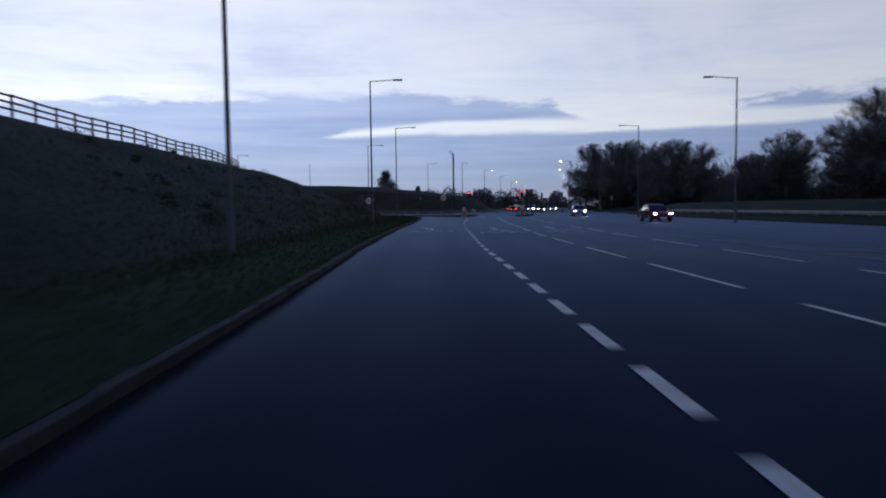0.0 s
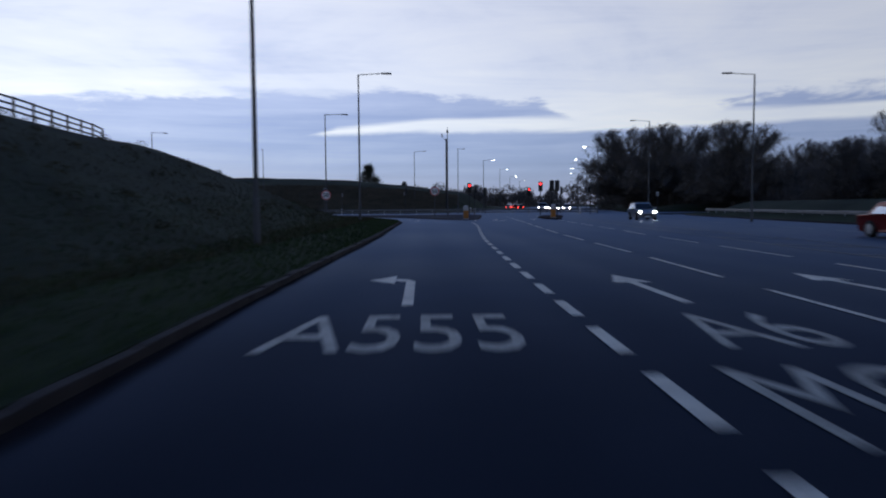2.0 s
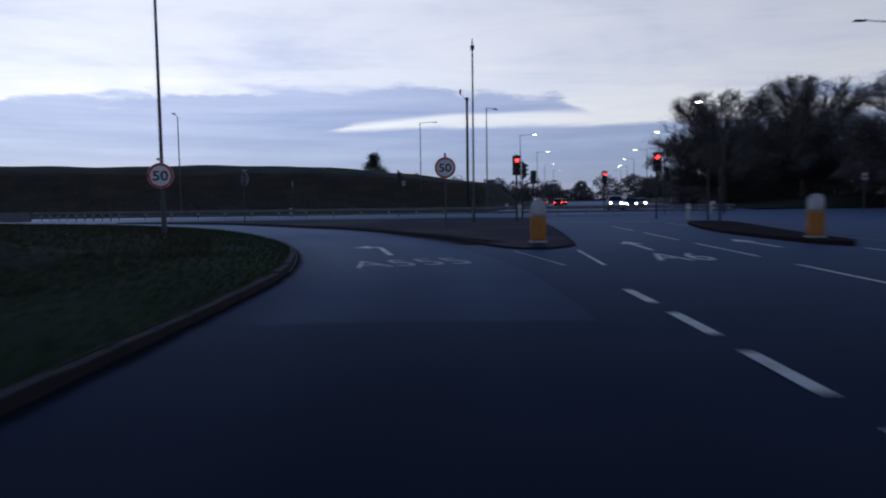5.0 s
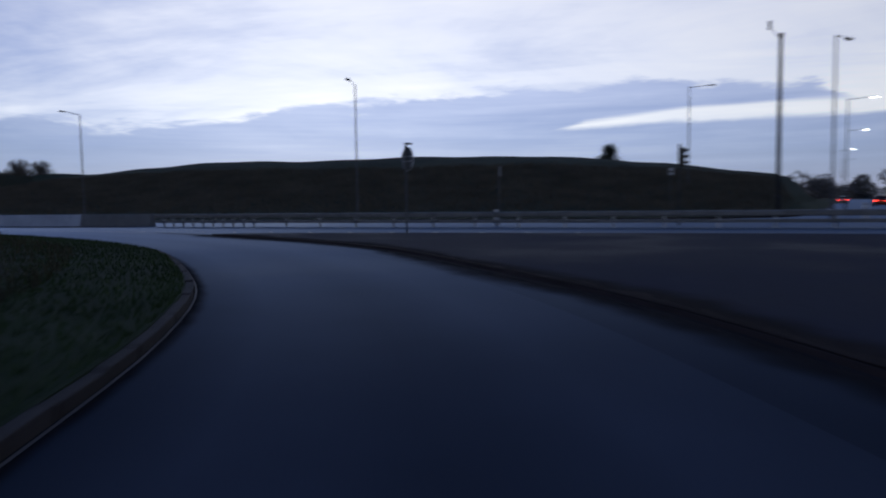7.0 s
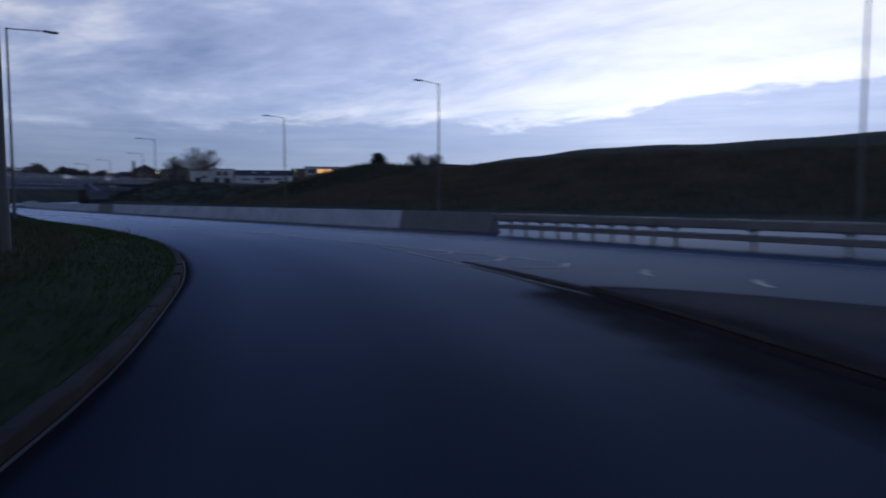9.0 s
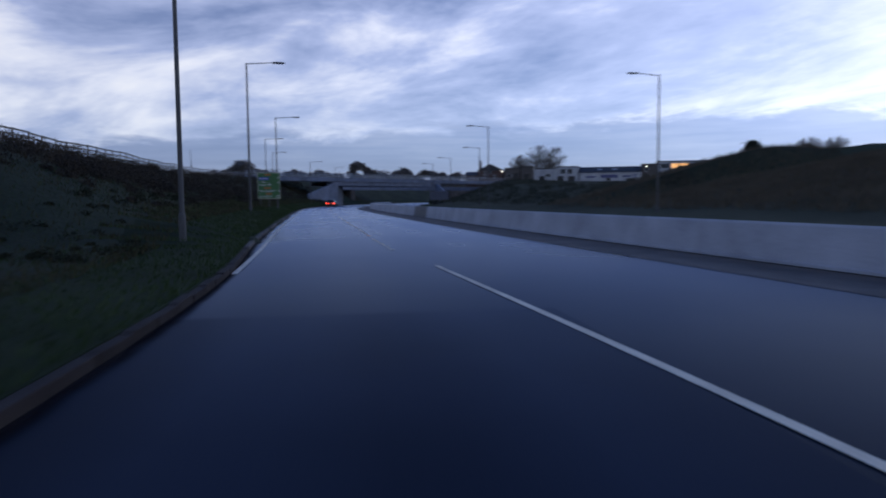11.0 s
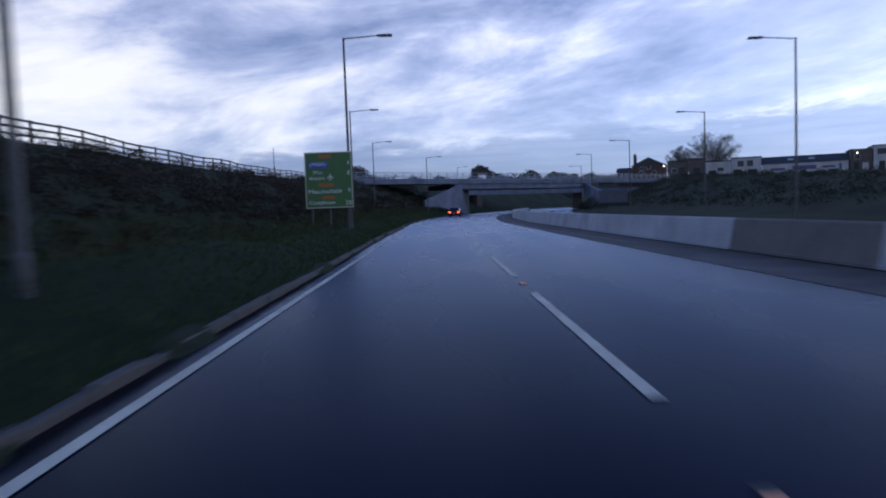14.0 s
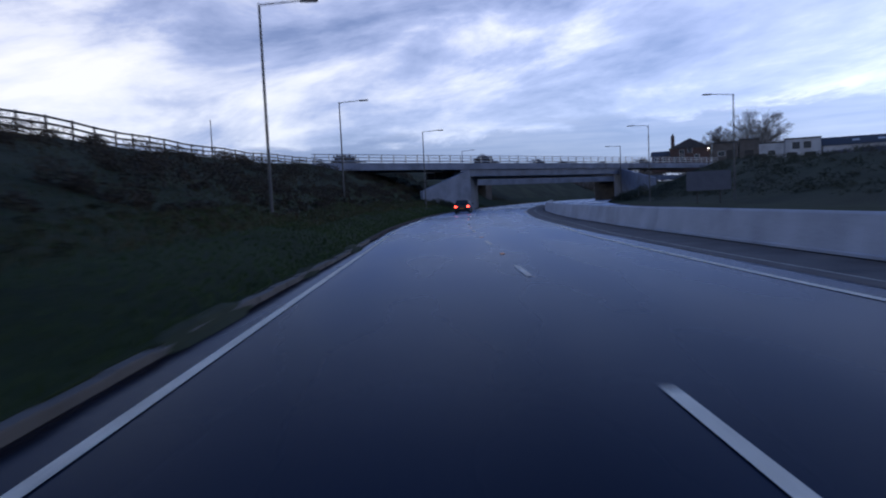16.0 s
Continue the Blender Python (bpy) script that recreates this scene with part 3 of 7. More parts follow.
KERB_EAST = smooth_line([(140, 123), (40, 123), (34, 120), (31, 110), (29.2, 97), (27.2, 78), (26.4, 60), (25.8, 30), (25.5, -60)], 2.0)
OUTLINE = np.vstack([KERB_LEFT, KERB_NORTH, KERB_RIGHT, KERB_EAST])


def inside(x, y, poly):
    hit = np.zeros(np.shape(x), bool)
    for (x0, y0), (x1, y1) in zip(poly, np.roll(poly, -1, 0)):
        if y0 != y1:
            hit ^= ((y0 > y) != (y1 > y)) & (x < (x1 - x0) * (y - y0) / (y1 - y0) + x0)
    return hit


def off_line(x, y, line):
    best = np.full(np.shape(x), 1e9)
    for (x0, y0), (x1, y1) in zip(line, line[1:]):
        ex, ey = x1 - x0, y1 - y0
        u = np.clip(((x - x0) * ex + (y - y0) * ey) / (ex * ex + ey * ey + 1e-9), 0, 1)
        best = np.minimum(best, np.hypot(x - x0 - u * ex, y - y0 - u * ey))
    return best


def ease(t):
    t = np.clip(t, 0, 1)
    return t * t * (3 - 2 * t)


def slope(t):
    """A bank: a soft foot, an even slope and a rounded top."""
    t = np.clip(t, 0, 1)
    return 0.55 * t + 0.45 * t * t * (3 - 2 * t)


WEST_X, WEST_Y = EDGE[::-1, 0], EDGE[::-1, 1]


def wave(x, y, s):
    return np.sin(x * s + 1.3) * np.cos(y * s * 0.83 + 0.4) + 0.5 * np.sin(x * s * 2.3 + y * s * 1.7)


def hill(x, y):
    """The height of the land, without the roads."""
    # the hill within the bend
    top = np.interp(x, [-260, -240, -200, -170, -150, -130, -110, -90, -78, -60, -20], [7.4, 7.2, 6.55, 5.75, 5.4, 5.2, 5.1, 4.95, 5.05, 5.6, 6.1])
    u = slope((-x - 6.0) / 16.5)
    foot = np.interp(x, WEST_X, WEST_Y, right=127.3)
    v = slope((foot - 1.2 - y) / 16.8)
    s = (x + 24) * 0.534 + (y - 88) * 0.846
    w = slope(1 - (s + 2.2) / 14.2)
    a = top * np.minimum(np.minimum(u, v), w) * np.where(x > 0, 0, 1)
    # the mound and bank north of the dual carriageway
    peak = np.interp(x, [-420, -240, -200, -150, -125, -112, -100, -92, -76, -58, -37, -19, -4, 4, 10, 22], [7.0, 6.8, 4.8, 3.2, 3.1, 4.6, 7.1, 7.6, 7.8, 7.8, 7.7, 7.25, 6.1, 4.9, 4.1, 0.4])
    nfoot = np.interp(x, [-400, -300, -240, -208, -190, -171, -146, -127, -112, -60, 0, 30], [251, 198, 175, 166, 162, 158.5, 156, 155, 154, 154, 154, 156])
    ntop = np.interp(x, [-125, -100], [0, 200])
    ntop = np.where(x < -100, np.maximum(np.maximum(nfoot + 20, 180), ntop), 200)
    b = peak * slope((y - nfoot) / (ntop - nfoot)) * (1 - 0.35 * ease((y - ntop - 4) / 40) * np.where(x > -110, 1, 0)) * np.where(y > 140, 1, 0)
    b = b * (1 - 0.8 * ease((y - 320) / 120))
    # the verge on the far side of the first road
    kr = np.interp(y, [-60, 60, 97, 123], [25.5, 26.4, 29.2, 36])
    c = 1.3 * ease((x - kr - 1) / 6) * np.where(y < 123, 1, 0) + 1.0 * ease((x - np.interp(y, [150, 200, 300, 500], [38, 46, 67, 112]) - 2) / 8) * np.where(y > 152, 1, 0)
    return np.maximum(np.maximum(a, b), c)


def land(x, y):
    x, y = np.asarray(x, float), np.asarray(y, float)
    shape = x.shape
    x, y = x.ravel(), y.ravel()
    d = np.full(x.shape, 60.0)
    close = (x > -420) & (x < 160) & (y > -80) & (y < 520)
    ins = np.zeros(x.shape, bool)
    if close.any():
        cx, cy = x[close], y[close]
        d[close] = np.minimum(60, off_line(cx, cy, np.vstack([OUTLINE[::2], OUTLINE[:1]])))
        ins[close] = inside(cx, cy, OUTLINE)
    h = hill(x, y) + 0.12 * wave(x, y, 0.21) * ease((d - 5) / 8) + np.where((y < 140) & (x < -50), 0.10, 0.35) * wave(x, y, 0.05) * ease((d - 12) / 20)
    z = (0.10 + 0.22 * ease((d - 1.5) / 5)) + np.maximum(h, 0) * ease((d - 0.5) / 4)
    z = np.where(d < 2.0, z - 0.35 * (1 - d / 2.0), z)
    return np.where(ins, -0.45, z).reshape(shape)


def spaced(lo, hi, step, far):
    mid = np.arange(lo, hi + step, step)
    out, s = [], step
    while sum(out) < far:
        s *= 1.35
        out.append(s)
    c = np.cumsum(out)
    return np.r_[lo - c[::-1], mid, mid[-1] + c]


gx, gy = spaced(-290, 62, 1.6, 4200), spaced(-40, 215, 1.6, 4200)
GX, GY = np.meshgrid(gx, gy)
GZ = land(GX, GY)
nx, ny = len(gx), len(gy)
verts = np.stack([GX.ravel(), GY.ravel(), GZ.ravel()], 1)
i0 = (np.arange(ny - 1)[:, None] * nx + np.arange(nx - 1)[None]).ravel()
faces = np.stack([i0, i0 + 1, i0 + 1 + nx, i0 + nx], 1)
ground = sheet("ground", verts.tolist(), faces.tolist(), HILL_GRASS, "rough grass land with banks beside the roads", "ground")
for p in ground.data.polygons:
    p.use_smooth = True


def terrain(x, y):
    """The height of the ground sheet at one place."""
    i, j = int(np.clip(np.searchsorted(gx, x) - 1, 0, nx - 2)), int(np.clip(np.searchsorted(gy, y) - 1, 0, ny - 2))
    u, v = (x - gx[i]) / (gx[i + 1] - gx[i]), (y - gy[j]) / (gy[j + 1] - gy[j])
    return float((GZ[j, i] * (1 - u) + GZ[j, i + 1] * u) * (1 - v) + (GZ[j + 1, i] * (1 - u) + GZ[j + 1, i + 1] * u) * v)


# asphalt in one sheet, filled from the outline of all kerbs
bm = bmesh.new()
ring = [bm.verts.new((x, y, 0.0)) for x, y in OUTLINE[np.r_[True, np.hypot(*np.diff(OUTLINE, axis=0).T) > 0.05]]]
edges = [bm.edges.new((a, b)) for a, b in zip(ring, ring[1:] + ring[:1])]
bmesh.ops.triangle_fill(bm, edges=edges, use_beauty=True)
for f in bm.faces:
    if f.normal.z < 0:
        f.normal_flip()
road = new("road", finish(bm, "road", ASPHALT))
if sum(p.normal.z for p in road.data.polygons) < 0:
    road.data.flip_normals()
tagged(road, "dark asphalt carriageways, damp and painted with sky blue towards the west, of a signalled junction", "road", kind="structure")

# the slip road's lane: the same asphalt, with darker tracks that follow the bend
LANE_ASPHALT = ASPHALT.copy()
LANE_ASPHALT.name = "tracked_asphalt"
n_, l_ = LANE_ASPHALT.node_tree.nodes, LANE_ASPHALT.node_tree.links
bsdf_ = n_["Principled BSDF"]
uv_ = n_.new("ShaderNodeUVMap")
across_ = n_.new("ShaderNodeSeparateXYZ")
l_.new(uv_.outputs[0], across_.inputs[0])
tone_ = n_.new("ShaderNodeValToRGB")
TRACKS = [(0.0, 0.90), (0.10, 1.12), (0.22, 1.62), (0.36, 1.60), (0.50, 1.36), (0.60, 1.40), (0.76, 1.70), (1.0, 1.4)]
while len(tone_.color_ramp.elements) < len(TRACKS):
    tone_.color_ramp.elements.new(0.5)
for e_, (p_, c_) in zip(tone_.color_ramp.elements, TRACKS):
    e_.position, e_.color = p_, (c_ * 0.5, c_ * 0.5, c_ * 0.5, 1)
l_.new(across_.outputs[0], tone_.inputs[0])
worn_ = n_.new("ShaderNodeVectorMath")
worn_.operation = "MULTIPLY"
twice_ = n_.new("ShaderNodeVectorMath")
twice_.operation = "SCALE"
twice_.inputs["Scale"].default_value = 2.0
l_.new(tone_.outputs[0], twice_.inputs[0])
l_.new(bsdf_.inputs["Base Color"].links[0].from_socket, worn_.inputs[0])
l_.new(twice_.outputs[0], worn_.inputs[1])
l_.new(worn_.outputs[0], bsdf_.inputs["Base Color"])
gloss_ = n_.new("ShaderNodeMath")
gloss_.operation = "MULTIPLY_ADD"
gloss_.inputs[1].default_value, gloss_.inputs[2].default_value = 0.055, 1.024
l_.new(tone_.outputs[0], gloss_.inputs[0])
l_.new(gloss_.outputs[0], n_["sheen_by_angle"].inputs["IOR"])
lane = cut(KERB_LEFT, near(KERB_LEFT, y=84), near(KERB_LEFT, x=-47))
reach = 4.6
rows_ = [aside(lane, -reach * u) for u in np.linspace(0.0, 1.0, 9)]
lane_verts = [(*p, 0.004) for r in rows_ for p in r]
k_ = len(lane)
lane_faces = [(j * k_ + i, (j + 1) * k_ + i, (j + 1) * k_ + i + 1, j * k_ + i + 1) for j in range(8) for i in range(k_ - 1)]
slip = sheet("slip_lane", lane_verts, lane_faces, LANE_ASPHALT, "dark asphalt lane of the bend with worn wheel tracks", "road")
layer_ = slip.data.uv_layers.new(name="across")
for loop in slip.data.loops:
    layer_.data[loop.index].uv = ((loop.vertex_index // k_) / 8, (loop.vertex_index % k_) / k_)

# grass verge strips behind the kerbs
for line, side, name in ((KERB_LEFT, 1, "verge_1"), (KERB_NORTH, 1, "verge_2"), (KERB_RIGHT, 1, "verge_3"), (KERB_EAST, 1, "verge_4")):
    a, b, c = aside(line, side * 0.13), aside(line, side * 1.6), aside(line, side * 4.2)
    zc = np.array([terrain(*p) for p in c]) - 0.12
    zb = 0.115 + 0.42 * np.clip(zc + 0.05, 0.0, 1.6)
    n = len(line)
    rows = [(aside(line, side * 0.128), np.full(n, -0.08)), (a, np.full(n, 0.115)), (b, zb), (c, zc)]
    v = [(*p, z) for row, zs in rows for p, z in zip(row, zs)]
    f = [(k * n + i, k * n + i + 1, (k + 1) * n + i + 1, (k + 1) * n + i) for k in range(3) for i in range(n - 1)]
    sheet(name, v, f, GRASS, "short grass verge behind the kerb", "verge")


def kerb_run(line, side, name, label):
    """A continuous kerb of upright face and bevelled top, for the stretches passed at a distance."""
    rows = [(line, 0.0 - 0.05), (line, 0.10), (aside(line, side * 0.02), 0.125), (aside(line, side * 0.13), 0.125), (aside(line, side * 0.14), 0.0)]
    v, f = [], []
    for (a, za), (b, zb) in zip(rows, rows[1:]):
        vv, ff = ribbon(a, b, za, zb)
        f += [tuple(len(v) + i for i in q) for q in ff]
        v += vv
    return sheet(name, v, f, KERB_STONE, label, "kerb")


kerb_run(KERB_NORTH, 1, "kerb_far", "grey concrete kerb along the grass bank")
kerb_run(KERB_RIGHT, 1, "kerb_north_road", "grey concrete kerb beside the grass")
kerb_run(KERB_EAST, 1, "kerb_opposite", "grey concrete kerb on the opposite side of the road")

# ---- road markings ----


def mark(line, width, mat=PAINT, name="lane_mark", label="white painted lane mark on asphalt", group="lane marks", z=0.010):
    v, f = ribbon(aside(line, width / 2), aside(line, -width / 2), z, z)
    return sheet(name, v, [q[::-1] for q in f], mat, label, "road marking", group=group)


def dashes(line, start, stop, on, period, width, mat=PAINT, group="lane marks", label="white painted lane dash on asphalt"):
    s = start
    while s < stop:
        mark(cut(line, s, s + on), width, mat, "lane_dash", label, group)
        s += period


DOTS = smooth_line([(1.70, -30), (1.70, 10), (1.66, 22), (1.78, 30), (1.93, 38), (2.12, 46), (2.34, 53), (2.6, 60), (3.1, 68), (3.65, 76), (3.95, 83), (4.05, 88.2)], 0.5)
LANE_2 = smooth_line([(5.0, -40), (5.0, 25), (5.3, 38), (5.95, 51), (6.4, 62), (6.9, 70), (8.0, 85), (8.9, 98), (10.2, 118)], 0.5)
LANE_3 = smooth_line([(8.6, -40), (8.65, 25), (8.95, 38), (9.5, 51), (10, 62), (10.6, 70), (11.6, 85), (12.5, 98), (13.6, 115)], 0.5)
HATCH_IN = smooth_line([(10.6, -40), (10.6, 25), (11.2, 45), (12.6, 70), (14.6, 100), (15.6, 112)], 0.5)
HATCH_OUT = smooth_line([(13.2, -40), (13.2, 25), (13.6, 45), (14.6, 70), (16.0, 100), (16.6, 112)], 0.5)
OPP = smooth_line([(19.2, -40), (19.2, 25), (19.8, 50), (21.0, 75), (23.0, 100), (25.2, 118)], 0.5)
dashes(DOTS, near(DOTS, y=0.11), length(DOTS) - 1, 1.3, 2.13, 0.15, group="dotted lane line")
dashes(LANE_2, near(LANE_2, y=-2.45), near(LANE_2, y=108), 4.8, 6.75, 0.11, group="second lane line")
dashes(LANE_3, near(LANE_3, y=-4.2), near(LANE_3, y=112), 4.6, 6.7, 0.11, group="third lane line")
dashes(OPP, near(OPP, y=-4.2), near(OPP, y=112), 4.0, 6.0, 0.11, PAINT_OLD, group="opposite lane line")
mark(HATCH_IN, 0.13, PAINT_DIRTY, "hatch_edge", "worn white edge line of a painted hatch", "hatch lines")
mark(HATCH_OUT, 0.11, PAINT_DIRTY, "hatch_edge", "worn white edge line of a painted hatch", "hatch lines")
for y in np.arange(-20, 100, 5.0):
    xa, xb = np.interp(y, HATCH_IN[:, 1], HATCH_IN[:, 0]), np.interp(y - 2.4, HATCH_OUT[:, 1], HATCH_OUT[:, 0])
    mark(np.array([(xa + 0.15, y), (xb - 0.15, y - 2.4)]), 0.22, PAINT_DIRTY, "hatch_bar", "worn white diagonal bar of a painted hatch", "hatch bars")
NOSE_A = np.array([(3.8, 90.5), (3.5, 92.6), (3.2, 94.6)])
NOSE_B = np.array([(4.6, 90.4), (4.75, 92.5), (4.9, 94.6)])
mark(NOSE_A, 0.08, PAINT_OLD, "nose_line", "white line before the traffic island")
mark(NOSE_B, 0.09, PAINT, "nose_line", "white line before the traffic island")
STOP = np.array([(7.0, 117.6), (14.2, 116.4)])
mark(STOP, 0.28, PAINT_OLD, "stop_line", "worn white stop line before the signals")

LANE_W = aside(EDGE, -3.72)
LANE_W[:, 1] -= 0.16 * ease((LANE_W[:, 0] + 72) / 10)
RIGHT_W = smooth_line([(-60, 136.2), (-80, 137.0), (-97, 137.35), (-113, 137.47), (-121, 137.72), (-127, 138.0), (-132, 138.32), (-140, 139.2), (-152, 140.4), (-166, 142.3), (-181, 144.8), (-200, 148.9), (-240, 158.9)], 1.0)
mark(cut(EDGE, near(EDGE, x=-52), length(EDGE) - 1), 0.12, PAINT, "edge_line", "solid white edge line beside the kerb", "edge lines")
mark(cut(RIGHT_W, near(RIGHT_W, x=-114), length(RIGHT_W) - 1), 0.13, PAINT, "edge_line", "worn white edge line before the concrete barrier", "edge lines")
mark(aside(cut(RIGHT_W, near(RIGHT_W, x=-100), length(RIGHT_W) - 1), -0.97), 0.05, PAINT_OLD, "joint_line", "thin pale joint line in the strip before the barrier", "edge lines")
# broken line of the dual carriageway: long marks first, short ones near the bridge
for x in (-57.1, -65.7, -74.2, -82.5, -91.0):
    a = near(LANE_W, x=x)
    mark(cut(LANE_W, a, a + 6.0), 0.12, PAINT, "lane_dash", "long white lane dash on damp asphalt", "dual carriageway lane line")
for x in (-101.8, -110.3, -119.5, -128.4, -137.4, -146.4, -155.4, -164.4, -173.4, -182.4, -191.4):
    a = near(LANE_W, x=x)
    mark(cut(LANE_W, a, a + 2.0), 0.12, PAINT, "lane_dash", "short white lane dash on damp asphalt", "dual carriageway lane line")


def road_stud(x, y, turn):
    t = thing("road_stud", pose(x, y, 0.0, 0, 0, turn), "small orange reflecting road stud between lane dashes", "road stud", "road studs")
    part("housing", boxed(-0.06, 0.06, -0.08, 0.08, 0.0, 0.02, 0.006), BLACK, t)
    part("reflector", boxed(-0.05, 0.05, -0.085, -0.03, 0.007, 0.025, 0.003), STUD, t, "orange reflector given a faint glow")


for x in (-64.5, -72.9, -81.3, -90.0, -106.7, -124.4, -133.2, -142.0):
    k = np.argmin(np.abs(LANE_W[:, 0] - x))
    d = LANE_W[k + 1] - LANE_W[k]
    road_stud(*LANE_W[k], math.degrees(math.atan2(-d[0], d[1])))

NOSE_1 = smooth_line([(-26, 130.75), (-30.1, 131.0), (-36.1, 131.35), (-43, 131.6), (-52.5, 131.7)], 0.5)
NOSE_2 = smooth_line([(-26.9, 128.85), (-29.4, 129.7), (-31, 130.2), (-33.4, 130.9), (-35.9, 131.3)], 0.5)
NOSE_3 = smooth_line([(-20.9, 126.55), (-22.2, 127.05), (-23.4, 127.5), (-25.2, 128.2), (-26.9, 128.85)], 0.5)
mark(NOSE_1, 0.11, PAINT, "nose_line", "white line where the slip road joins")
mark(NOSE_2, 0.09, PAINT_OLD, "nose_line", "white line where the slip road joins")
mark(NOSE_3, 0.08, STRIP, "nose_line", "dirty reddish line running on from the island kerb")
for x in (-25.5, -27.4, -29.4, -31.2):      # worn chevrons of the painted nose
    yn = float(np.interp(-x, -NOSE_1[:, 0], NOSE_1[:, 1]))
    ys = float(np.interp(-x, [20.9, 23.4, 25.2, 26.9, 29.4, 31.0, 33.4], [126.55, 127.5, 128.2, 128.85, 129.7, 130.2, 130.9]))
    ye = max(ys + 0.15, yn - 1.6)
    mark(np.array([(x - 0.1, yn - 0.06), (x + 0.40 * (yn - ye) / 1.6, yn * 0.5 + ye * 0.5)]), 0.15, PAINT_OLD, "nose_bar", "worn white bar of the painted nose", "nose bars")
    mark(np.array([(x + 0.40 * (yn - ye) / 1.6, yn * 0.5 + ye * 0.5 - 0.03), (x - 0.1, ye)]), 0.10, PAINT_OLD, "nose_bar", "thin worn bar of the painted nose", "nose bars")
for x in np.arange(-23.5, -6.0, 2.12):      # short slanted strokes along the island
    mark(np.array([(x - 0.18, 130.72), (x + 0.05, 130.25), (x + 0.42, 129.85)]), 0.14, PAINT_OLD, "nose_stroke", "short slanted white stroke beside the island", "nose strokes")
mark(smooth_line([(2, 134.2), (-20, 134.5), (-32, 135.2), (-40, 135.3), (-44, 135.1)], 0.5), 0.13, PAINT_OLD, "edge_line", "solid white edge line before the steel barrier", "edge lines")


def road_text(text, x, y, width, height, turn, mat=PAINT):
    ob = new("road_lettering", letters(text, width, height, mat, name="road_lettering"))
    ob.matrix_world = pose(x, y, 0.008, 0, 0, turn)
    tagged(ob, "large white route number painted on the asphalt", "road marking", "road lettering", "structure")


def road_arrow(x, y, turn, points, label):
    ob = sheet("road_arrow", [(a, b, 0) for a, b in points], [tuple(range(len(points)))], PAINT, label, "road marking", group="road arrows")
    ob.matrix_world = pose(x, y, 0.007, 0, 0, turn)


BENT = [(0.0, 0.0), (0.16, 0.0), (0.16, 2.95), (0.04, 3.3), (-0.2, 3.42), (-0.2, 3.95), (-0.66, 3.2), (-0.2, 2.6), (-0.2, 3.1), (0.0, 2.9)]
AHEAD = [(-0.08, 0.0), (0.08, 0.0), (0.08, 2.5), (0.34, 2.5), (0.0, 3.8), (-0.34, 2.5), (-0.08, 2.5)]
road_text("A555", -1.55, 38.6, 2.68, 2.15, 0, PAINT_OLD)
road_arrow(-0.2, 41.6, 0, BENT, "white painted arrow that bends to the left")
road_text("A6", 2.95, 38.6, 1.35, 2.0, 0, PAINT_OLD)
road_text("MCR", 2.5, 35.9, 2.2, 1.9, 0, PAINT_OLD)
road_arrow(3.75, 41.6, 0, AHEAD, "white painted arrow that points ahead")
road_text("A6", 6.7, 38.6, 1.35, 2.0, 0, PAINT_OLD)
road_text("MCR", 6.1, 35.9, 2.2, 1.9, 0, PAINT_OLD)
road_arrow(7.3, 41.6, 0, AHEAD, "white painted arrow that points ahead")
road_text("A555", -0.5, 90.5, 2.65, 1.6, 17, PAINT_OLD)
road_arrow(-0.1, 93.8, 10, BENT, "white painted arrow that bends to the left")
road_text("A6", 6.0, 91.3, 1.35, 2.0, -4, PAINT)
road_arrow(6.8, 94.4, -4, AHEAD, "white painted arrow that points ahead")
road_arrow(10.4, 94.8, -4, AHEAD, "white painted arrow that points ahead")

# ---- traffic island between the slip road and the main lanes ----
ISLAND = smooth_line([(5.2, 96.3), (4.3, 95.1), (3.5, 95.2), (2.75, 96.6), (1.85, 99.8), (0.1, 104.1), (-2.6, 109.45), (-6.0, 114.05), (-10.95, 119.75), (-16.3, 123.7), (-18.9, 125.25), (-21.0, 126.4), (-22.7, 127.35),
                      (-22.4, 127.9), (-20.6, 128.55), (-16, 129.15), (-10, 129.3), (0, 129.2), (6.2, 128.4), (7.9, 125), (7.4, 117), (6.4, 106), (5.6, 99), (5.2, 96.3)], 0.8)


def raised(outline, name, label, height=0.13, bevel=0.03):
    bm = bmesh.new()
    low = [bm.verts.new((x, y, -0.02)) for x, y in outline]
    mid = [bm.verts.new((x, y, height - 0.8 * bevel)) for x, y in outline]
    inner = aside(np.vstack([outline, outline[:1]]), bevel if inside(*aside(outline, 0.3)[3], outline) else -bevel)[:-1]
    top = [bm.verts.new((x, y, height)) for x, y in inner]
    n = len(low)
    for i in range(n):
        j = (i + 1) % n
        bm.faces.new((low[i], low[j], mid[j], mid[i]))
        bm.faces.new((mid[i], mid[j], top[j], top[i]))
    edges = [bm.edges.get((top[i], top[(i + 1) % n])) for i in range(n)]
    bmesh.ops.triangle_fill(bm, edges=edges, use_beauty=True)
    ob = new(name, finish(bm, name, ISLAND_KERB))
    return tagged(ob, label, "traffic island", kind="structure")


raised(ISLAND[:-1], "traffic_island", "low raised traffic island with dirty kerb between the roads", 0.05, 0.06)
inner = aside(ISLAND, 0.16) if inside(*aside(ISLAND, 0.3)[5], ISLAND) else aside(ISLAND, -0.16)
bm = bmesh.new()
keep = [p for p in inner[:-1] if inside(p[0], p[1], ISLAND) and off_line(p[0], p[1], ISLAND) > 0.12]
ring = [bm.verts.new((x, y, 0.056)) for x, y in keep]
bmesh.ops.triangle_fill(bm, edges=[bm.edges.new((a, b)) for a, b in zip(ring, ring[1:] + ring[:1])], use_beauty=True)
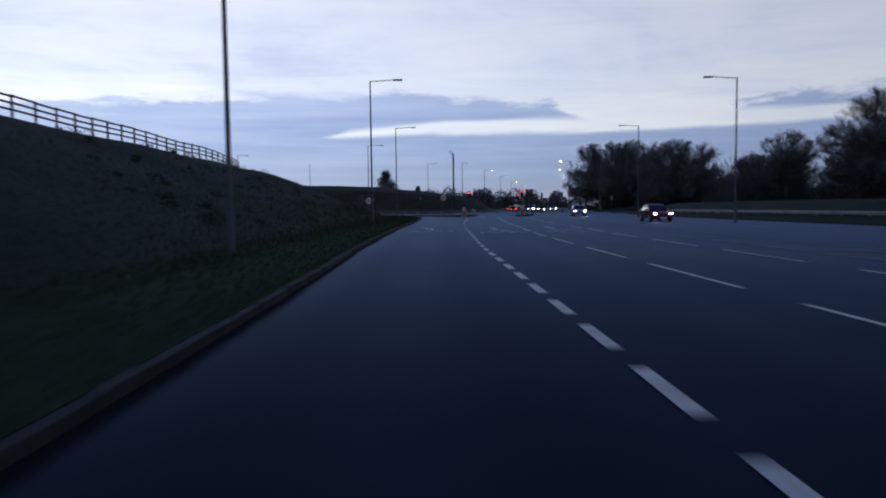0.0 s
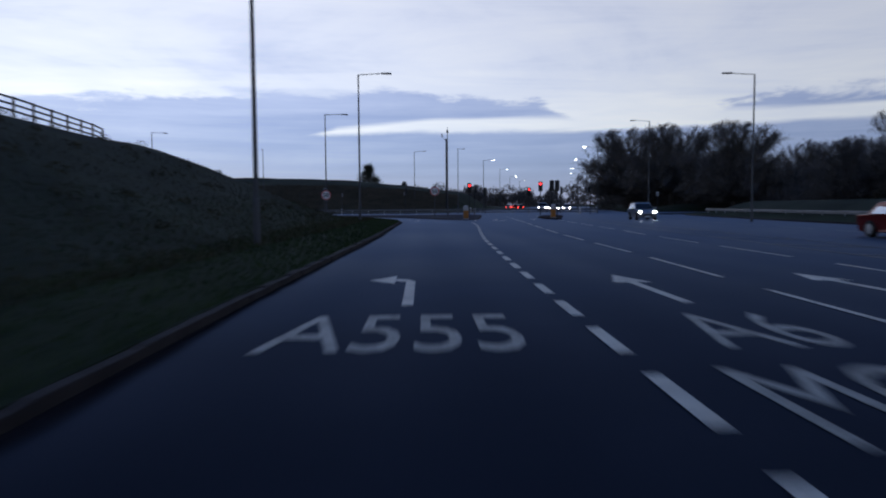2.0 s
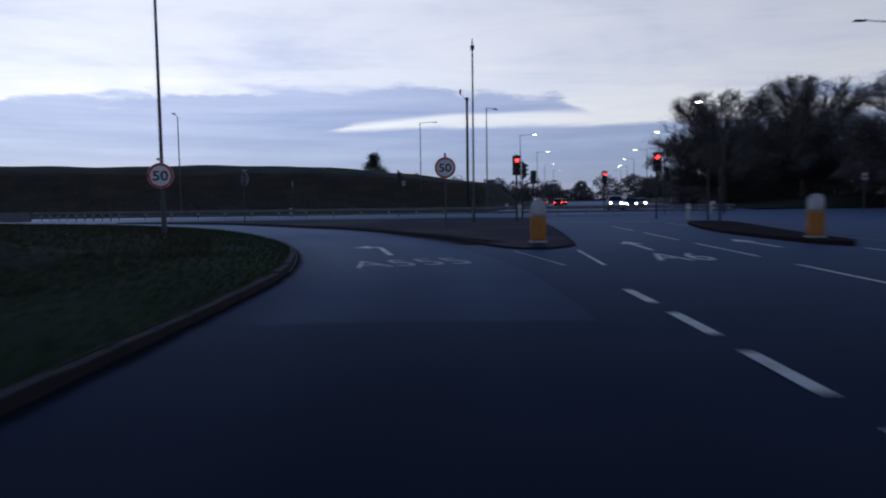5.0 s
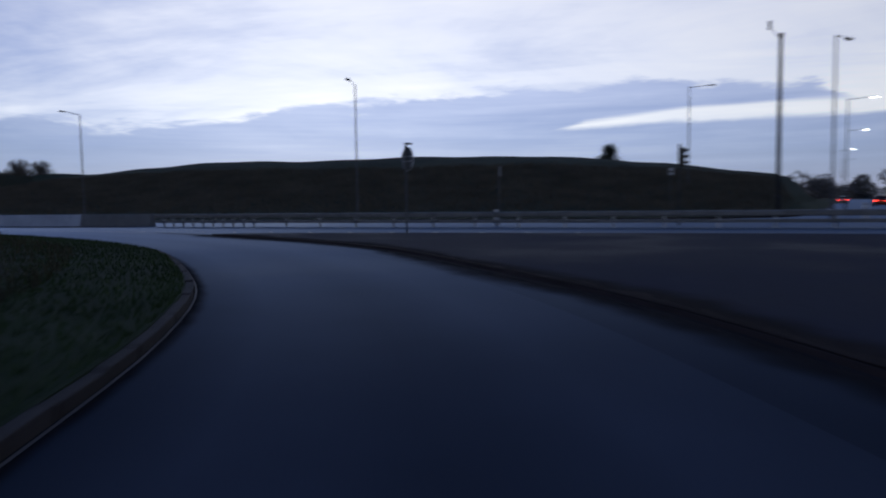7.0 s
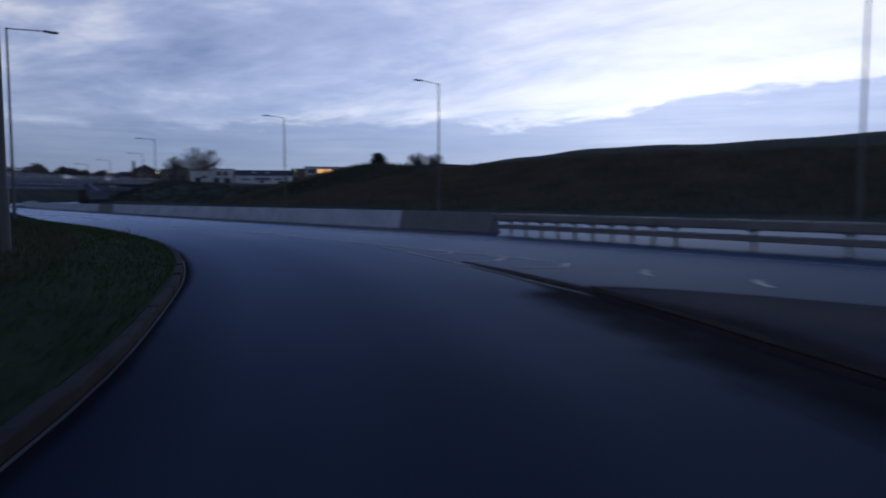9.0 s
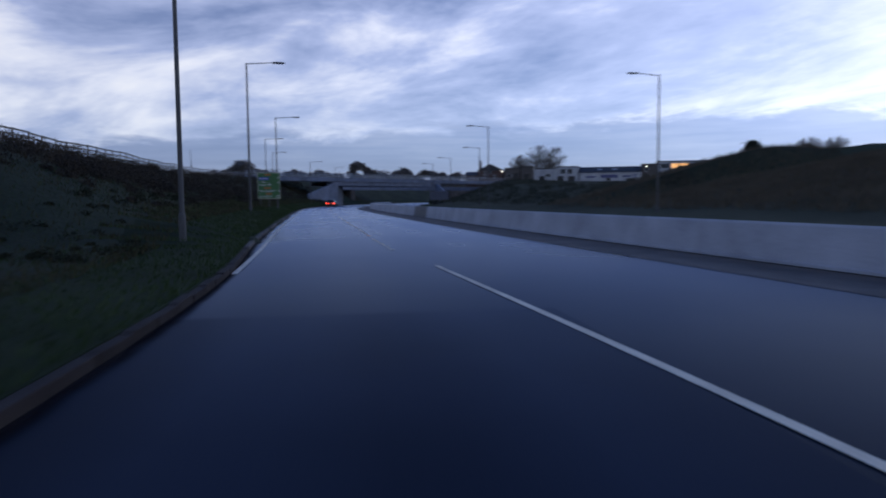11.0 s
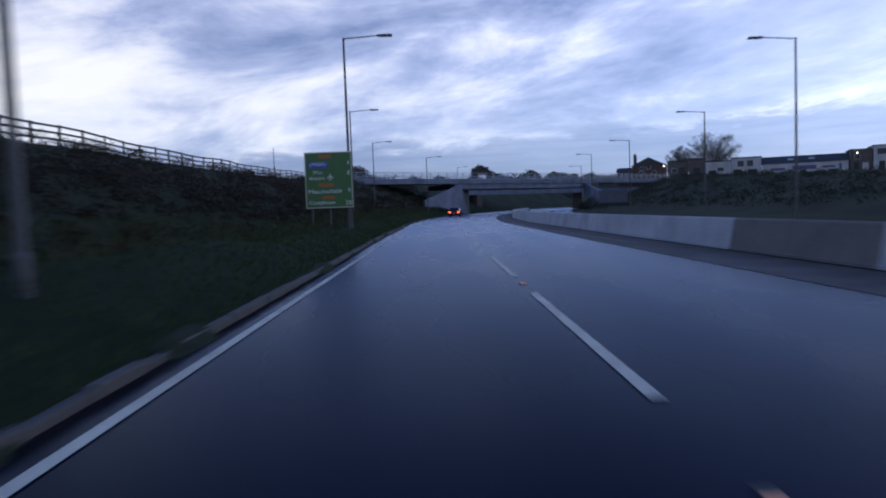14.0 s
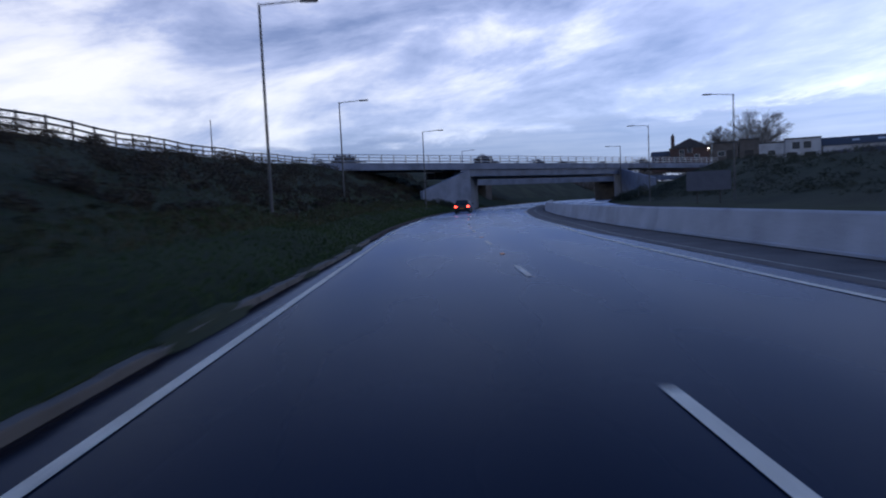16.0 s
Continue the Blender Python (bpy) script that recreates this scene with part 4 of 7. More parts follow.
for f in bm.faces:
    if f.normal.z < 0:
        f.normal_flip()
paving = new("island_paving", finish(bm, "island_paving", ASPHALT_ISLAND))
if paving.data.polygons[0].normal.z < 0:
    paving.data.flip_normals()
tagged(paving, "dark grey paved top of the traffic island", "paving", kind="structure")
# grit gathered along the island's kerb and along the left gutter
SOFT_GRIT = thinning(GRIT, "thin_grit")
SOFT_MOSS = thinning(ISLAND_KERB, "thin_moss")


def dirt_strip(name, line, far, za, zb, mat, label):
    """A strip of dirt that is thick along one line and thins out towards the other."""
    v, f = ribbon(line, far, za, zb)
    ob = sheet(name, v, f, mat, label, "dirt")
    if ob.data.polygons[len(f) // 2].normal.z < 0:
        ob.data.flip_normals()
    layer = ob.data.uv_layers.new(name="across")
    for loop in ob.data.loops:
        layer.data[loop.index].uv = (0.0 if loop.vertex_index < len(line) else 1.0, 0.5)
    return ob


tip = int(np.argmin(ISLAND[:, 0]))
out_sign = -1 if inside(*aside(ISLAND, 0.3)[20], ISLAND) else 1
k = np.arange(tip - 5)
wide = 0.95 + 0.22 * np.sin(k * 0.31) + 0.10 * np.sin(k * 0.9) + 0.35 * ease((k - tip + 18) / 12)
dirt_strip("island_grit", ISLAND[6:tip + 1], np.array([aside(ISLAND, out_sign * w)[6 + i] for i, w in enumerate(wide)]), 0.0078, 0.0078, SOFT_GRIT, "dark grit gathered along the island kerb")
wide = np.minimum(0.95 + 0.20 * np.sin(k * 0.37 + 1) + 0.10 * np.sin(k * 1.1), 0.25 + 0.16 * (tip - 6 - k))
dirt_strip("island_moss", aside(ISLAND, -out_sign * 0.10)[6:tip + 1], np.array([aside(ISLAND, -out_sign * (0.10 + w))[6 + i] for i, w in enumerate(wide)]), 0.062, 0.062, SOFT_MOSS, "brown moss and dirt on the edge of the island paving")
tail = smooth_line([(-22.2, 127.35), (-23.4, 127.8), (-25.2, 128.55), (-27.6, 129.4)], 0.4)
for side, w in ((1, 0.75), (-1, 0.35)):
    reach = w * (1 - 0.75 * np.linspace(0, 1, len(tail)))
    dirt_strip("nose_grit", tail, np.array([aside(tail, side * r)[i] for i, r in enumerate(reach)]), 0.0075, 0.0075, SOFT_MOSS, "brown dirt trailing from the island's end")
joint = cut(KERB_LEFT, near(KERB_LEFT, y=90), near(KERB_LEFT, x=-42))
v, f = ribbon(aside(joint, -0.015), aside(joint, -0.045), 0.0095, 0.0095)
sheet("kerb_joint", v, [q[::-1] for q in f], STRIP, "thin pale line at the foot of the kerb", "kerb")
gut = KERB_LEFT[5:330]
wide = 0.26 + 0.05 * np.sin(np.arange(len(gut)) * 0.23) + 0.03 * np.sin(np.arange(len(gut)) * 0.7)
dirt_strip("gutter_grit", gut, np.array([aside(gut, -w)[i] for i, w in enumerate(wide)]), 0.0078, 0.0078, SOFT_GRIT, "dark grit in the gutter beside the kerb")

# ---- barriers ----
BARRIER = smooth_line([(-35.6, 138.25), (-46, 138.35), (-62, 138.4), (-74, 138.6), (-86, 138.95), (-97, 139.3), (-106, 139.6), (-118.8, 140.15), (-128, 140.6), (-135.5, 141.0), (-152, 142.5), (-166, 144.4), (-181, 146.9), (-200, 151), (-240, 161), (-300, 183), (-400, 236)], 0.5)
PROFILE = [(-0.60, -0.02), (-0.60, 0.07), (-0.56, 0.09), (-0.43, 0.79), (-0.40, 0.83), (-0.20, 0.83), (-0.17, 0.79), (-0.04, 0.09), (0.0, 0.07), (0.0, -0.02)]
barrier = thing("concrete_barrier", pose(0, 0, 0), "long pale concrete safety barrier along the central reserve", "barrier")
s, n, total = 0.0, 0, length(BARRIER)
while s < total - 6.2 and s < 190:
    stained = n in (0, 9)
    line = cut(BARRIER, s + 0.012, s + 5.988)
    bm = bmesh.new()
    rings = []
    d = np.gradient(line, axis=0)
    d /= np.hypot(d[:, 0], d[:, 1])[:, None]
    for p, t in zip(line, d):
        rings.append([bm.verts.new((p[0] - t[1] * o, p[1] + t[0] * o, z)) for o, z in PROFILE])
    for a, b in zip(rings, rings[1:]):
        for i in range(len(PROFILE) - 1):
            bm.faces.new((a[i], a[i + 1], b[i + 1], b[i]))
    bm.faces.new(rings[0][::-1]); bm.faces.new(rings[-1])
    part("barrier_section", bm, CONCRETE_STAINED if stained else CONCRETE, barrier, "dark stained section" if stained else "")
    s, n = s + 6.0, n + 1
# narrow paved strip between the right edge line and the barrier
strip = cut(BARRIER, 0, 190)
v, f = ribbon(aside(strip, 0.01), aside(strip, 1.92), 0.008, 0.008)
v2, f2 = ribbon(aside(strip, 0.005), aside(strip, 0.13), 0.014, 0.011)
sheet("barrier_gutter", v2, [q[::-1] for q in f2], GRIT, "thin dark line along the foot of the barrier", "paving")
sheet("barrier_strip", v, [q[::-1] for q in f], STRIP, "dirty paved strip at the foot of the concrete barrier", "paving")


def steel_barrier(line, spacing, name, label, close_posts=0.0, double=True):
    """An open box beam on posts; the posts stand closer at the end of the line."""
    t = thing(name, pose(0, 0, 0), label, "safety barrier")
    beams = (-0.28, 0.28) if double else (0.0,)
    rails = [(o, 0.55, 0.81) for o in beams] + ([(-0.24, 0.25, 0.40), (0.24, 0.25, 0.40)] if double else [])
    for o, z0, z1 in rails:
        path = aside(line, o)
        zm = (z1 - z0) * 0.15
        bm = bmesh.new()
        rings = []
        d = np.gradient(path, axis=0)
        d /= np.hypot(d[:, 0], d[:, 1])[:, None]
        for p, e in zip(path, d):
            rings.append([bm.verts.new((p[0] - e[1] * w, p[1] + e[0] * w, z)) for w, z in ((-0.06, z0), (0.06, z0), (0.075, z0 + zm), (0.075, z1 - zm), (0.06, z1), (-0.06, z1), (-0.075, z1 - zm), (-0.075, z0 + zm))])
        for a, b in zip(rings, rings[1:]):
            for i in range(8):
                bm.faces.new((a[i], a[(i + 1) % 8], b[(i + 1) % 8], b[i]))
        bm.faces.new(rings[0][::-1]); bm.faces.new(rings[-1])
        part("box_beam", bm, BEAM, t)
    post = None
    total, s = length(line), 0.4
    while s < total - 0.2:
        p = cut(line, s, s + 0.3)
        ang = math.degrees(math.atan2(-(p[1] - p[0])[0], (p[1] - p[0])[1]))
        if post is None:
            b = boxed(-0.03, 0.03, -0.055, 0.055, -0.1, 0.57, 0.006)
            if double:
                box(b, -0.3, 0.3, -0.03, 0.03, 0.50, 0.57, 0.006)
            post = finish(b, "post", STEEL)
        part("post", post, STEEL, t, m=pose(*p[0], 0.0, 0, 0, ang))
        s += spacing if s < total - close_posts else 0.8
    return t


RAIL_MID = smooth_line([(26, 134.4), (10, 135.2), (-6, 136.0), (-20, 136.9), (-29, 137.7), (-35.2, 138.15)], 1.0)
steel_barrier(RAIL_MID, 2.4, "steel_barrier", "galvanised open box beam barrier on the central reserve", 9.0)
RAIL_R = smooth_line([(27.6, -30), (27.8, 30), (28.4, 60), (29.4, 80), (31.4, 98), (33.2, 112)], 1.0)
steel_barrier(RAIL_R, 3.2, "roadside_barrier", "galvanised beam barrier before the woodland verge", double=False)

# ---- columns, signs and signals ----


def street_lamp(m, arm=2.3, height=10.5, on=False, group="street lamps", label=""):
    t = thing("street_lamp", m, label or "tall grey steel street lamp with a flat head, unlit", "street lamp", group)
    bm = lathe([(0.10, -0.8), (0.10, 1.1), (0.095, 1.2), (0.072, 1.26), (0.066, 4.0), (0.05, height - 0.06), (0.045, height)], 12)
    part("column", bm, COLUMN, t, smooth=False)
    part("access_door", boxed(-0.06, 0.06, -0.108, -0.095, 0.35, 0.95, 0.005), COLUMN, t)
    part("arm", tube(bmesh.new(), (0, 0, height - 0.05), (arm - 0.55, 0, height + 0.06), 0.032, 0.028, 8), COLUMN, t)
    head = part("head", box(bmesh.new(), arm - 0.62, arm + 0.12, -0.14, 0.14, height + 0.01, height + 0.10, 0.03), COLUMN, t)
    part("diffuser", boxed(arm - 0.42, arm + 0.06, -0.10, 0.10, height - 0.005, height + 0.012), STREET_LIT if on else GREY_PLASTIC, head)
    return t


def place_lamps(proto, rows, height=10.5):
    for x, y, top, turn in rows:
        copy_thing(proto, pose(x, y, top - height, 0, 0, turn))


lamp = street_lamp(pose(-5.2, 17.7, 10.6 - 10.5))
place_lamps(lamp, [(-4.65, 52.2, 10.85, 0), (-4.46, 83.2, 10.9, 0), (-9.75, 103.87, 10.75, 20), (-34.2, 121.8, 10.9, 60),
                   (21.9, 49.96, 10.45, 180), (24.6, 82.9, 10.85, 180), (28.5, 118.2, 11.7, 180), (20.5, 16, 10.4, 180),
                   (-59, 125.9, 10.3, 88), (-85.8, 126.55, 10.3, 88), (-112.7, 128.1, 9.95, 88), (-137.1, 126.45, 9.85, 88), (-165.7, 127.0, 9.95, 84), (-187.6, 134.4, 9.5, 80), (-239.1, 143.2, 10.8, 72),
                   (-58.4, 155.05, 10.45, -90), (-83.1, 154.6, 9.95, -90), (-112.4, 150.9, 9.35, -92), (-136.5, 156.8, 8.85, -92), (-162.6, 158.8, 8.95, -96), (-188.6, 161.1, 9.25, -100), (-218.1, 167.0, 9.0, -104),
                   (-27.07, 152.1, 10.85, -80), (-1.4, 174.6, 12.4, 0), (6.1, 147.1, 10.75, 60)])
lamp_on = street_lamp(pose(28.5, 143.5, 0.1, 0, 0, 170), on=True, group="lit street lamps", label="tall grey steel street lamp with a lit white head")
place_lamps(lamp_on, [(34, 174, 10.6, 170), (41, 209, 10.6, 170), (47.5, 241, 10.7, 170), (55, 275, 10.7, 170), (62, 308, 10.7, 170), (13, 177, 10.7, -10), (20.5, 213, 10.7, -10), (29, 259, 10.7, -10), (38, 300, 10.7, -10)])


def speed_sign(m, height, post=True, two_sided=False, label="round white speed limit sign with a red ring"):
    t = thing("speed_sign", m, label, "road sign", "speed limit signs")
    if post:
        part("post", lathe([(0.045, -0.3), (0.045, height + 0.62), (0.03, height + 0.64)], 12), COLUMN, t)
    sides = (1, -1) if two_sided else (1,)
    r = 0.50
    turn = pose(0, 0, 0, 90, 0, 0)
    plate = part("plate", lathe([(r, -0.012), (r + 0.004, -0.008), (r + 0.004, 0.008), (r, 0.012)], 40, Matrix.Translation((0, -0.075, height)) @ turn), SIGN_WHITE, t, "white plate")
    part("back_face", lathe([(r - 0.01, 0.0), (r - 0.01, 0.006)], 40, Matrix.Translation((0, -0.055, height)) @ turn), COLUMN, plate, "grey back")
    bm = bmesh.new()
    n = 48
    for i in range(n):
        a, b = 2 * math.pi * i / n, 2 * math.pi * (i + 1) / n
        q = [bm.verts.new((rr * math.cos(c), -0.090, height + rr * math.sin(c))) for rr, c in ((r * 0.80, a), (r * 0.98, a), (r * 0.98, b), (r * 0.80, b))]
        bm.faces.new(q)
    bmesh.ops.remove_doubles(bm, verts=bm.verts, dist=1e-4)
    part("red_ring", bm, SIGN_RED, plate, "red ring")
    me = letters("50", 0.60, 0.40, BLACK, name="numeral_panel", bold=0.022)
    part("numeral_panel", me, BLACK, plate, "black numerals", m=Matrix.Translation((-0.30, -0.091, height - 0.20)) @ pose(0, 0, 0, 90, 0, 0))
    part("bracket", boxed(-0.3, 0.3, -0.062, -0.035, height - 0.12, height - 0.08, 0.005), STEEL, t)
    part("bracket", boxed(-0.3, 0.3, -0.062, -0.035, height + 0.08, height + 0.12, 0.005), STEEL, t)
    part("lantern", box(bmesh.new(), -0.06, 0.06, -0.30, 0.05, height + 0.60, height + 0.68, 0.02), GREY_PLASTIC, t)
    return t


speed_sign(pose(1.52, 109.4, 0.055, 0, 0, -2), 2.88, label="white and red speed limit sign on a post on the island")
speed_sign(pose(-9.75, 103.77, 0.0, 0, 0, 4), 2.5, post=False, label="white and red speed limit sign fixed to a lamp column")
speed_sign(pose(-13.4, 128.2, 0.08, 0, 0, 140), 3.1, label="speed limit sign on a post facing the dual carriageway")


def traffic_signal(m, lit_red, label, tall=3.0):
    t = thing("traffic_signal", m, label, "traffic light", "traffic signals")
    part("pole", lathe([(0.057, -0.3), (0.057, tall + 1.15), (0.03, tall + 1.2)], 12), DARKMETAL, t)
    head = part("head", box(bmesh.new(), -0.15, 0.15, -0.27, -0.06, tall, tall + 1.0, 0.03), BLACK, t)
    part("backing_board", box(bmesh.new(), -0.27, 0.27, -0.10, -0.085, tall - 0.12, tall + 1.12, 0.01), BLACK, t, "black board with a pale edge")
    for i, on in enumerate((False, False, lit_red)):
        z = tall + 0.19 + 0.31 * i
        part("lens", lathe([(0.105, 0.0), (0.10, 0.018), (0.05, 0.03)], 20, Matrix.Translation((0, -0.272, z)) @ pose(0, 0, 0, 90, 0, 0)), RED_LIT if on else LENS_OFF, head, "lit red lens" if on else "")
        bm = bmesh.new()
        for k in range(12):
            a, b = math.pi * (k / 12), math.pi * ((k + 1) / 12)
            q = [bm.verts.new((0.12 * math.cos(c), y, z + 0.12 * math.sin(c))) for c, y in ((a, -0.27), (b, -0.27), (b, -0.44), (a, -0.44))]
            bm.faces.new(q)
        part("hood", bm, BLACK, head)
    return t


traffic_signal(pose(6.1, 120.0, 0.08, 0, 0, 2), True, "black traffic light on a dark pole showing red", 2.95)
traffic_signal(pose(15.5, 121.8, 0.02, 0, 0, -4), True, "black traffic light on a dark pole showing red", 3.2)
traffic_signal(pose(17.6, 145.0, 0.02, 0, 0, -4), True, "black traffic light on a dark pole showing red", 2.95)
for x, y, a in ((7.3, 127.0, 95), (21.5, 138.5, 110), (10.2, 142.5, 170), (25.0, 134.0, 250), (-2.5, 139.0, 90)):
    traffic_signal(pose(x, y, 0.0, 0, 0, a), False, "dark traffic light turned away from the slip road", 3.0)

for dx_ in (-0.31, 0.31):
    traffic_signal(pose(15.5 + dx_, 112.2, 0.10, 0, 0, 178), False, "dark traffic light on the refuge seen from behind", 2.95)

# camera mast and thin mast
mast = thing("cctv_mast", pose(4.56, 157.7, terrain(4.56, 157.7)), "dark steel camera mast with a cranked top at the junction", "mast")
part("column", lathe([(0.24, -0.4), (0.24, 1.3), (0.17, 1.45), (0.13, 12.9), (0.18, 13.0), (0.18, 13.25)], 14), MAST, mast)
part("camera_arm", tube(bmesh.new(), (-0.1, 0, 13.0), (-0.75, 0, 13.7), 0.03, 0.03, 8), DARKMETAL, mast)
part("camera_housing", box(bmesh.new(), -0.86, -0.66, -0.2, 0.2, 13.6, 14.2, 0.04), GREY_PLASTIC, mast)
thin = thing("thin_mast", pose(3.3, 118.2, 0.08), "slender grey mast with a small sensor on top", "mast")
part("column", lathe([(0.09, -0.2), (0.09, 1.2), (0.06, 1.3), (0.045, 10.6), (0.02, 10.9)], 12), COLUMN, thin)
part("sensor", box(bmesh.new(), -0.12, 0.12, -0.10, 0.10, 10.25, 10.5, 0.03), DARKMETAL, thin)

pole = thing("thin_mast", pose(-187.0, 110.7, terrain(-187.0, 110.7) - 0.2), "slender dark pole on the top of the bank", "mast")
part("column", lathe([(0.07, -0.3), (0.06, 3.0), (0.04, 5.3), (0.02, 5.5)], 10), COLUMN, pole)
part("sensor", box(bmesh.new(), -0.10, 0.10, -0.10, 0.10, 1.9, 2.5, 0.03), DARKMETAL, pole)


def island_bollard(x, y, turn=0.0, z=0.057):
    t = thing("island_bollard", pose(x, y, z, 0, 0, turn), "yellow plastic traffic island bollard with a grey domed top", "bollard", "island bollards")
    part("base_plate", box(bmesh.new(), -0.24, 0.24, -0.18, 0.18, 0.0, 0.06, 0.02), GREY_PLASTIC, t)
    part("body", box(bmesh.new(), -0.23, 0.23, -0.14, 0.14, 0.06, 0.80, 0.05), YELLOW, t)
    bm = bmesh.new()
    n, rows = 16, [(0.24, 0.79), (0.25, 0.90), (0.245, 1.08), (0.20, 1.22), (0.11, 1.30)]
    rings = [[bm.verts.new((r * math.cos(2 * math.pi * i / n), 0.64 * r * math.sin(2 * math.pi * i / n), z)) for i in range(n)] for r, z in rows]
    for a, b in zip(rings, rings[1:]):
        for i in range(n):
            bm.faces.new((a[i], a[(i + 1) % n], b[(i + 1) % n], b[i]))
    bm.faces.new(rings[0][::-1]); bm.faces.new(rings[-1])
    part("dome", bm, DOME, t, "grey domed top", smooth=True)


island_bollard(4.23, 97.36, 8)
island_bollard(12.4, 96.8, 0, 0.13)
ob = raised(smooth_line([(12.4, 94.8), (11.9, 97), (12.2, 104), (14.2, 112.4), (15.6, 113.4), (16.3, 111.6), (14.2, 102), (12.9, 95.2)], 0.6), "refuge_island", "narrow raised refuge island with concrete kerb")


def marker_post(x, y, h=1.0):
    t = thing("marker_post", pose(x, y, max(terrain(x, y), 0.0) if not inside(x, y, OUTLINE) else 0.0), "pale upright marker post beside the junction", "bollard", "marker posts")
    part("shaft", box(bmesh.new(), -0.13, 0.13, -0.07, 0.07, -0.05, h, 0.03), DOME, t)
    part("band", box(bmesh.new(), -0.135, 0.135, -0.075, 0.075, h * 0.72, h * 0.82, 0.01), SIGN_WHITE, t, "white reflective band")


for x, y, h in ((7.7, 132.2, 1.0), (8.3, 149.0, 1.0), (23.0, 131.8, 1.05), (29.3, 147, 1.0), (-12.3, 139.2, 0.9), (16.6, 119.0, 1.0)):
    marker_post(x, y, h)

# small sign plates on posts near the junction


def plate_sign(x, y, z, h, turn, label):
    t = thing("plate_sign", pose(x, y, z, 0, 0, turn), label, "road sign", "plate signs")
    part("post", lathe([(0.035, -0.3), (0.035, h + 0.5), (0.02, h + 0.52)], 10), COLUMN, t)
    part("plate", box(bmesh.new(), -0.2, 0.2, -0.06, -0.035, h - 0.1, h + 0.45, 0.01), GREY_PLASTIC, t)
    part("face_bars", box(bmesh.new(), -0.13, 0.13, -0.066, -0.06, h + 0.1, h + 0.22), BLACK, t)


plate_sign(-12.3, 139.9, 0.0, 2.9, 120, "narrow pale sign plate seen on edge on a post")
plate_sign(-3.0, 158.0, terrain(-3.0, 158.0), 2.7, 20, "small pale sign plate on a post by the mound")
plate_sign(33.0, 128.0, 0.0, 2.6, 0, "narrow pale sign plate on a post")

# large direction sign
sx, sy, sz = -110.6, 127.3, terrain(-110.6, 127.3)
dsign = thing("direction_sign", pose(sx, sy, 0.0, 0, 0, 89) @ Matrix.Diagonal((0.88, 1, 1, 1)), "large green direction sign with white lettering on three posts", "road sign")
ZB = lambda z: 1.58 + (z - 1.75) * 0.926      # heights on the board
for o in (-0.95, 0.0, 0.98):
    part("post", lathe([(0.055, sz - 0.6), (0.055, 4.2)], 12, Matrix.Translation((o, 0.10, 0))), COLUMN, dsign)
board = part("board", box(bmesh.new(), -1.25, 1.25, -0.03, 0.03, ZB(1.75), ZB(4.58), 0.012), SIGN_GREEN, dsign, "green board with a pale border")
bm = bmesh.new()
for x0, x1, z0, z1 in ((-1.24, 1.24, 1.76, 1.80), (-1.24, 1.24, 4.53, 4.57), (-1.24, -1.20, 1.80, 4.53), (1.20, 1.24, 1.80, 4.53)):
    box(bm, x0, x1, -0.036, -0.030, ZB(z0), ZB(z1))
part("border", bm, SIGN_BORDER, board, "pale yellowish border")
part("blue_panel", box(bmesh.new(), -1.08, -0.02, -0.038, -0.030, ZB(3.78), ZB(4.08), 0.002), SIGN_BLUE, board, "blue panel with a white rim")


def sign_text(text, x, z, w, h, y=-0.042):
    part("lettering", letters(text, w, h, SIGN_WHITE, name="lettering"), SIGN_WHITE, board, "white lettering", m=Matrix.Translation((x, y, ZB(z))) @ pose(0, 0, 0, 90, 0, 0))


sign_text("(M60)", -0.98, 3.84, 0.86, 0.19)
sign_text("M'cr", -0.80, 3.46, 0.50, 0.19)
sign_text("Airport", -1.06, 3.13, 0.84, 0.22)
sign_text("Macclesfield", -1.08, 2.50, 1.72, 0.20)
sign_text("Congleton", -1.08, 1.90, 1.36, 0.22)
sign_text("9", 1.00, 3.90, 0.12, 0.19)
sign_text("8", 1.00, 3.42, 0.12, 0.19)
sign_text("9", 1.00, 2.52, 0.12, 0.19)
sign_text("20", 0.84, 1.90, 0.30, 0.20)
for x0, x1, z0 in ((-0.55, 0.25, 2.84), (-0.38, 0.30, 2.21), (-0.5, 0.2, 4.28)):
    part("brown_bar", box(bmesh.new(), x0, x1, -0.036, -0.030, ZB(z0), ZB(z0 + 0.16), 0.002), SIGN_BROWN, board, "brown bar")
bm = bmesh.new()
for pts in ([(0, 0.22), (0.03, 0.17), (0.03, -0.20), (-0.03, -0.20), (-0.03, 0.17)], [(-0.22, -0.06), (-0.03, 0.07), (-0.03, 0.0), (-0.22, -0.10)], [(0.22, -0.06), (0.22, -0.10), (0.03, 0.0), (0.03, 0.07)], [(-0.10, -0.21), (0, -0.14), (0.10, -0.21), (0, -0.19)]):
    bm.faces.new([bm.verts.new((0.08 + x * 0.8, -0.042, ZB(3.32 + z * 0.8))) for x, z in pts])
part("plane_symbol", bm, SIGN_WHITE, board, "white aircraft symbol")
# blank back of a second sign across the road
bx, by = -162.5, 156.6
t = thing("sign_back", pose(bx, by, min(terrain(bx, by), 0.5), 0, 0, 82), "grey back of a large road sign on two posts", "road sign")
part("panel", box(bmesh.new(), -1.75, 1.75, -0.03, 0.03, 1.2, 2.75, 0.01), SIGN_BACK, t)
for o in (-0.9, 0.9):
    part("post", lathe([(0.06, -0.4), (0.06, 2.6)], 10, Matrix.Translation((o, 0.09, 0))), DARKMETAL, t)

# ---- timber fences on the bank tops ----


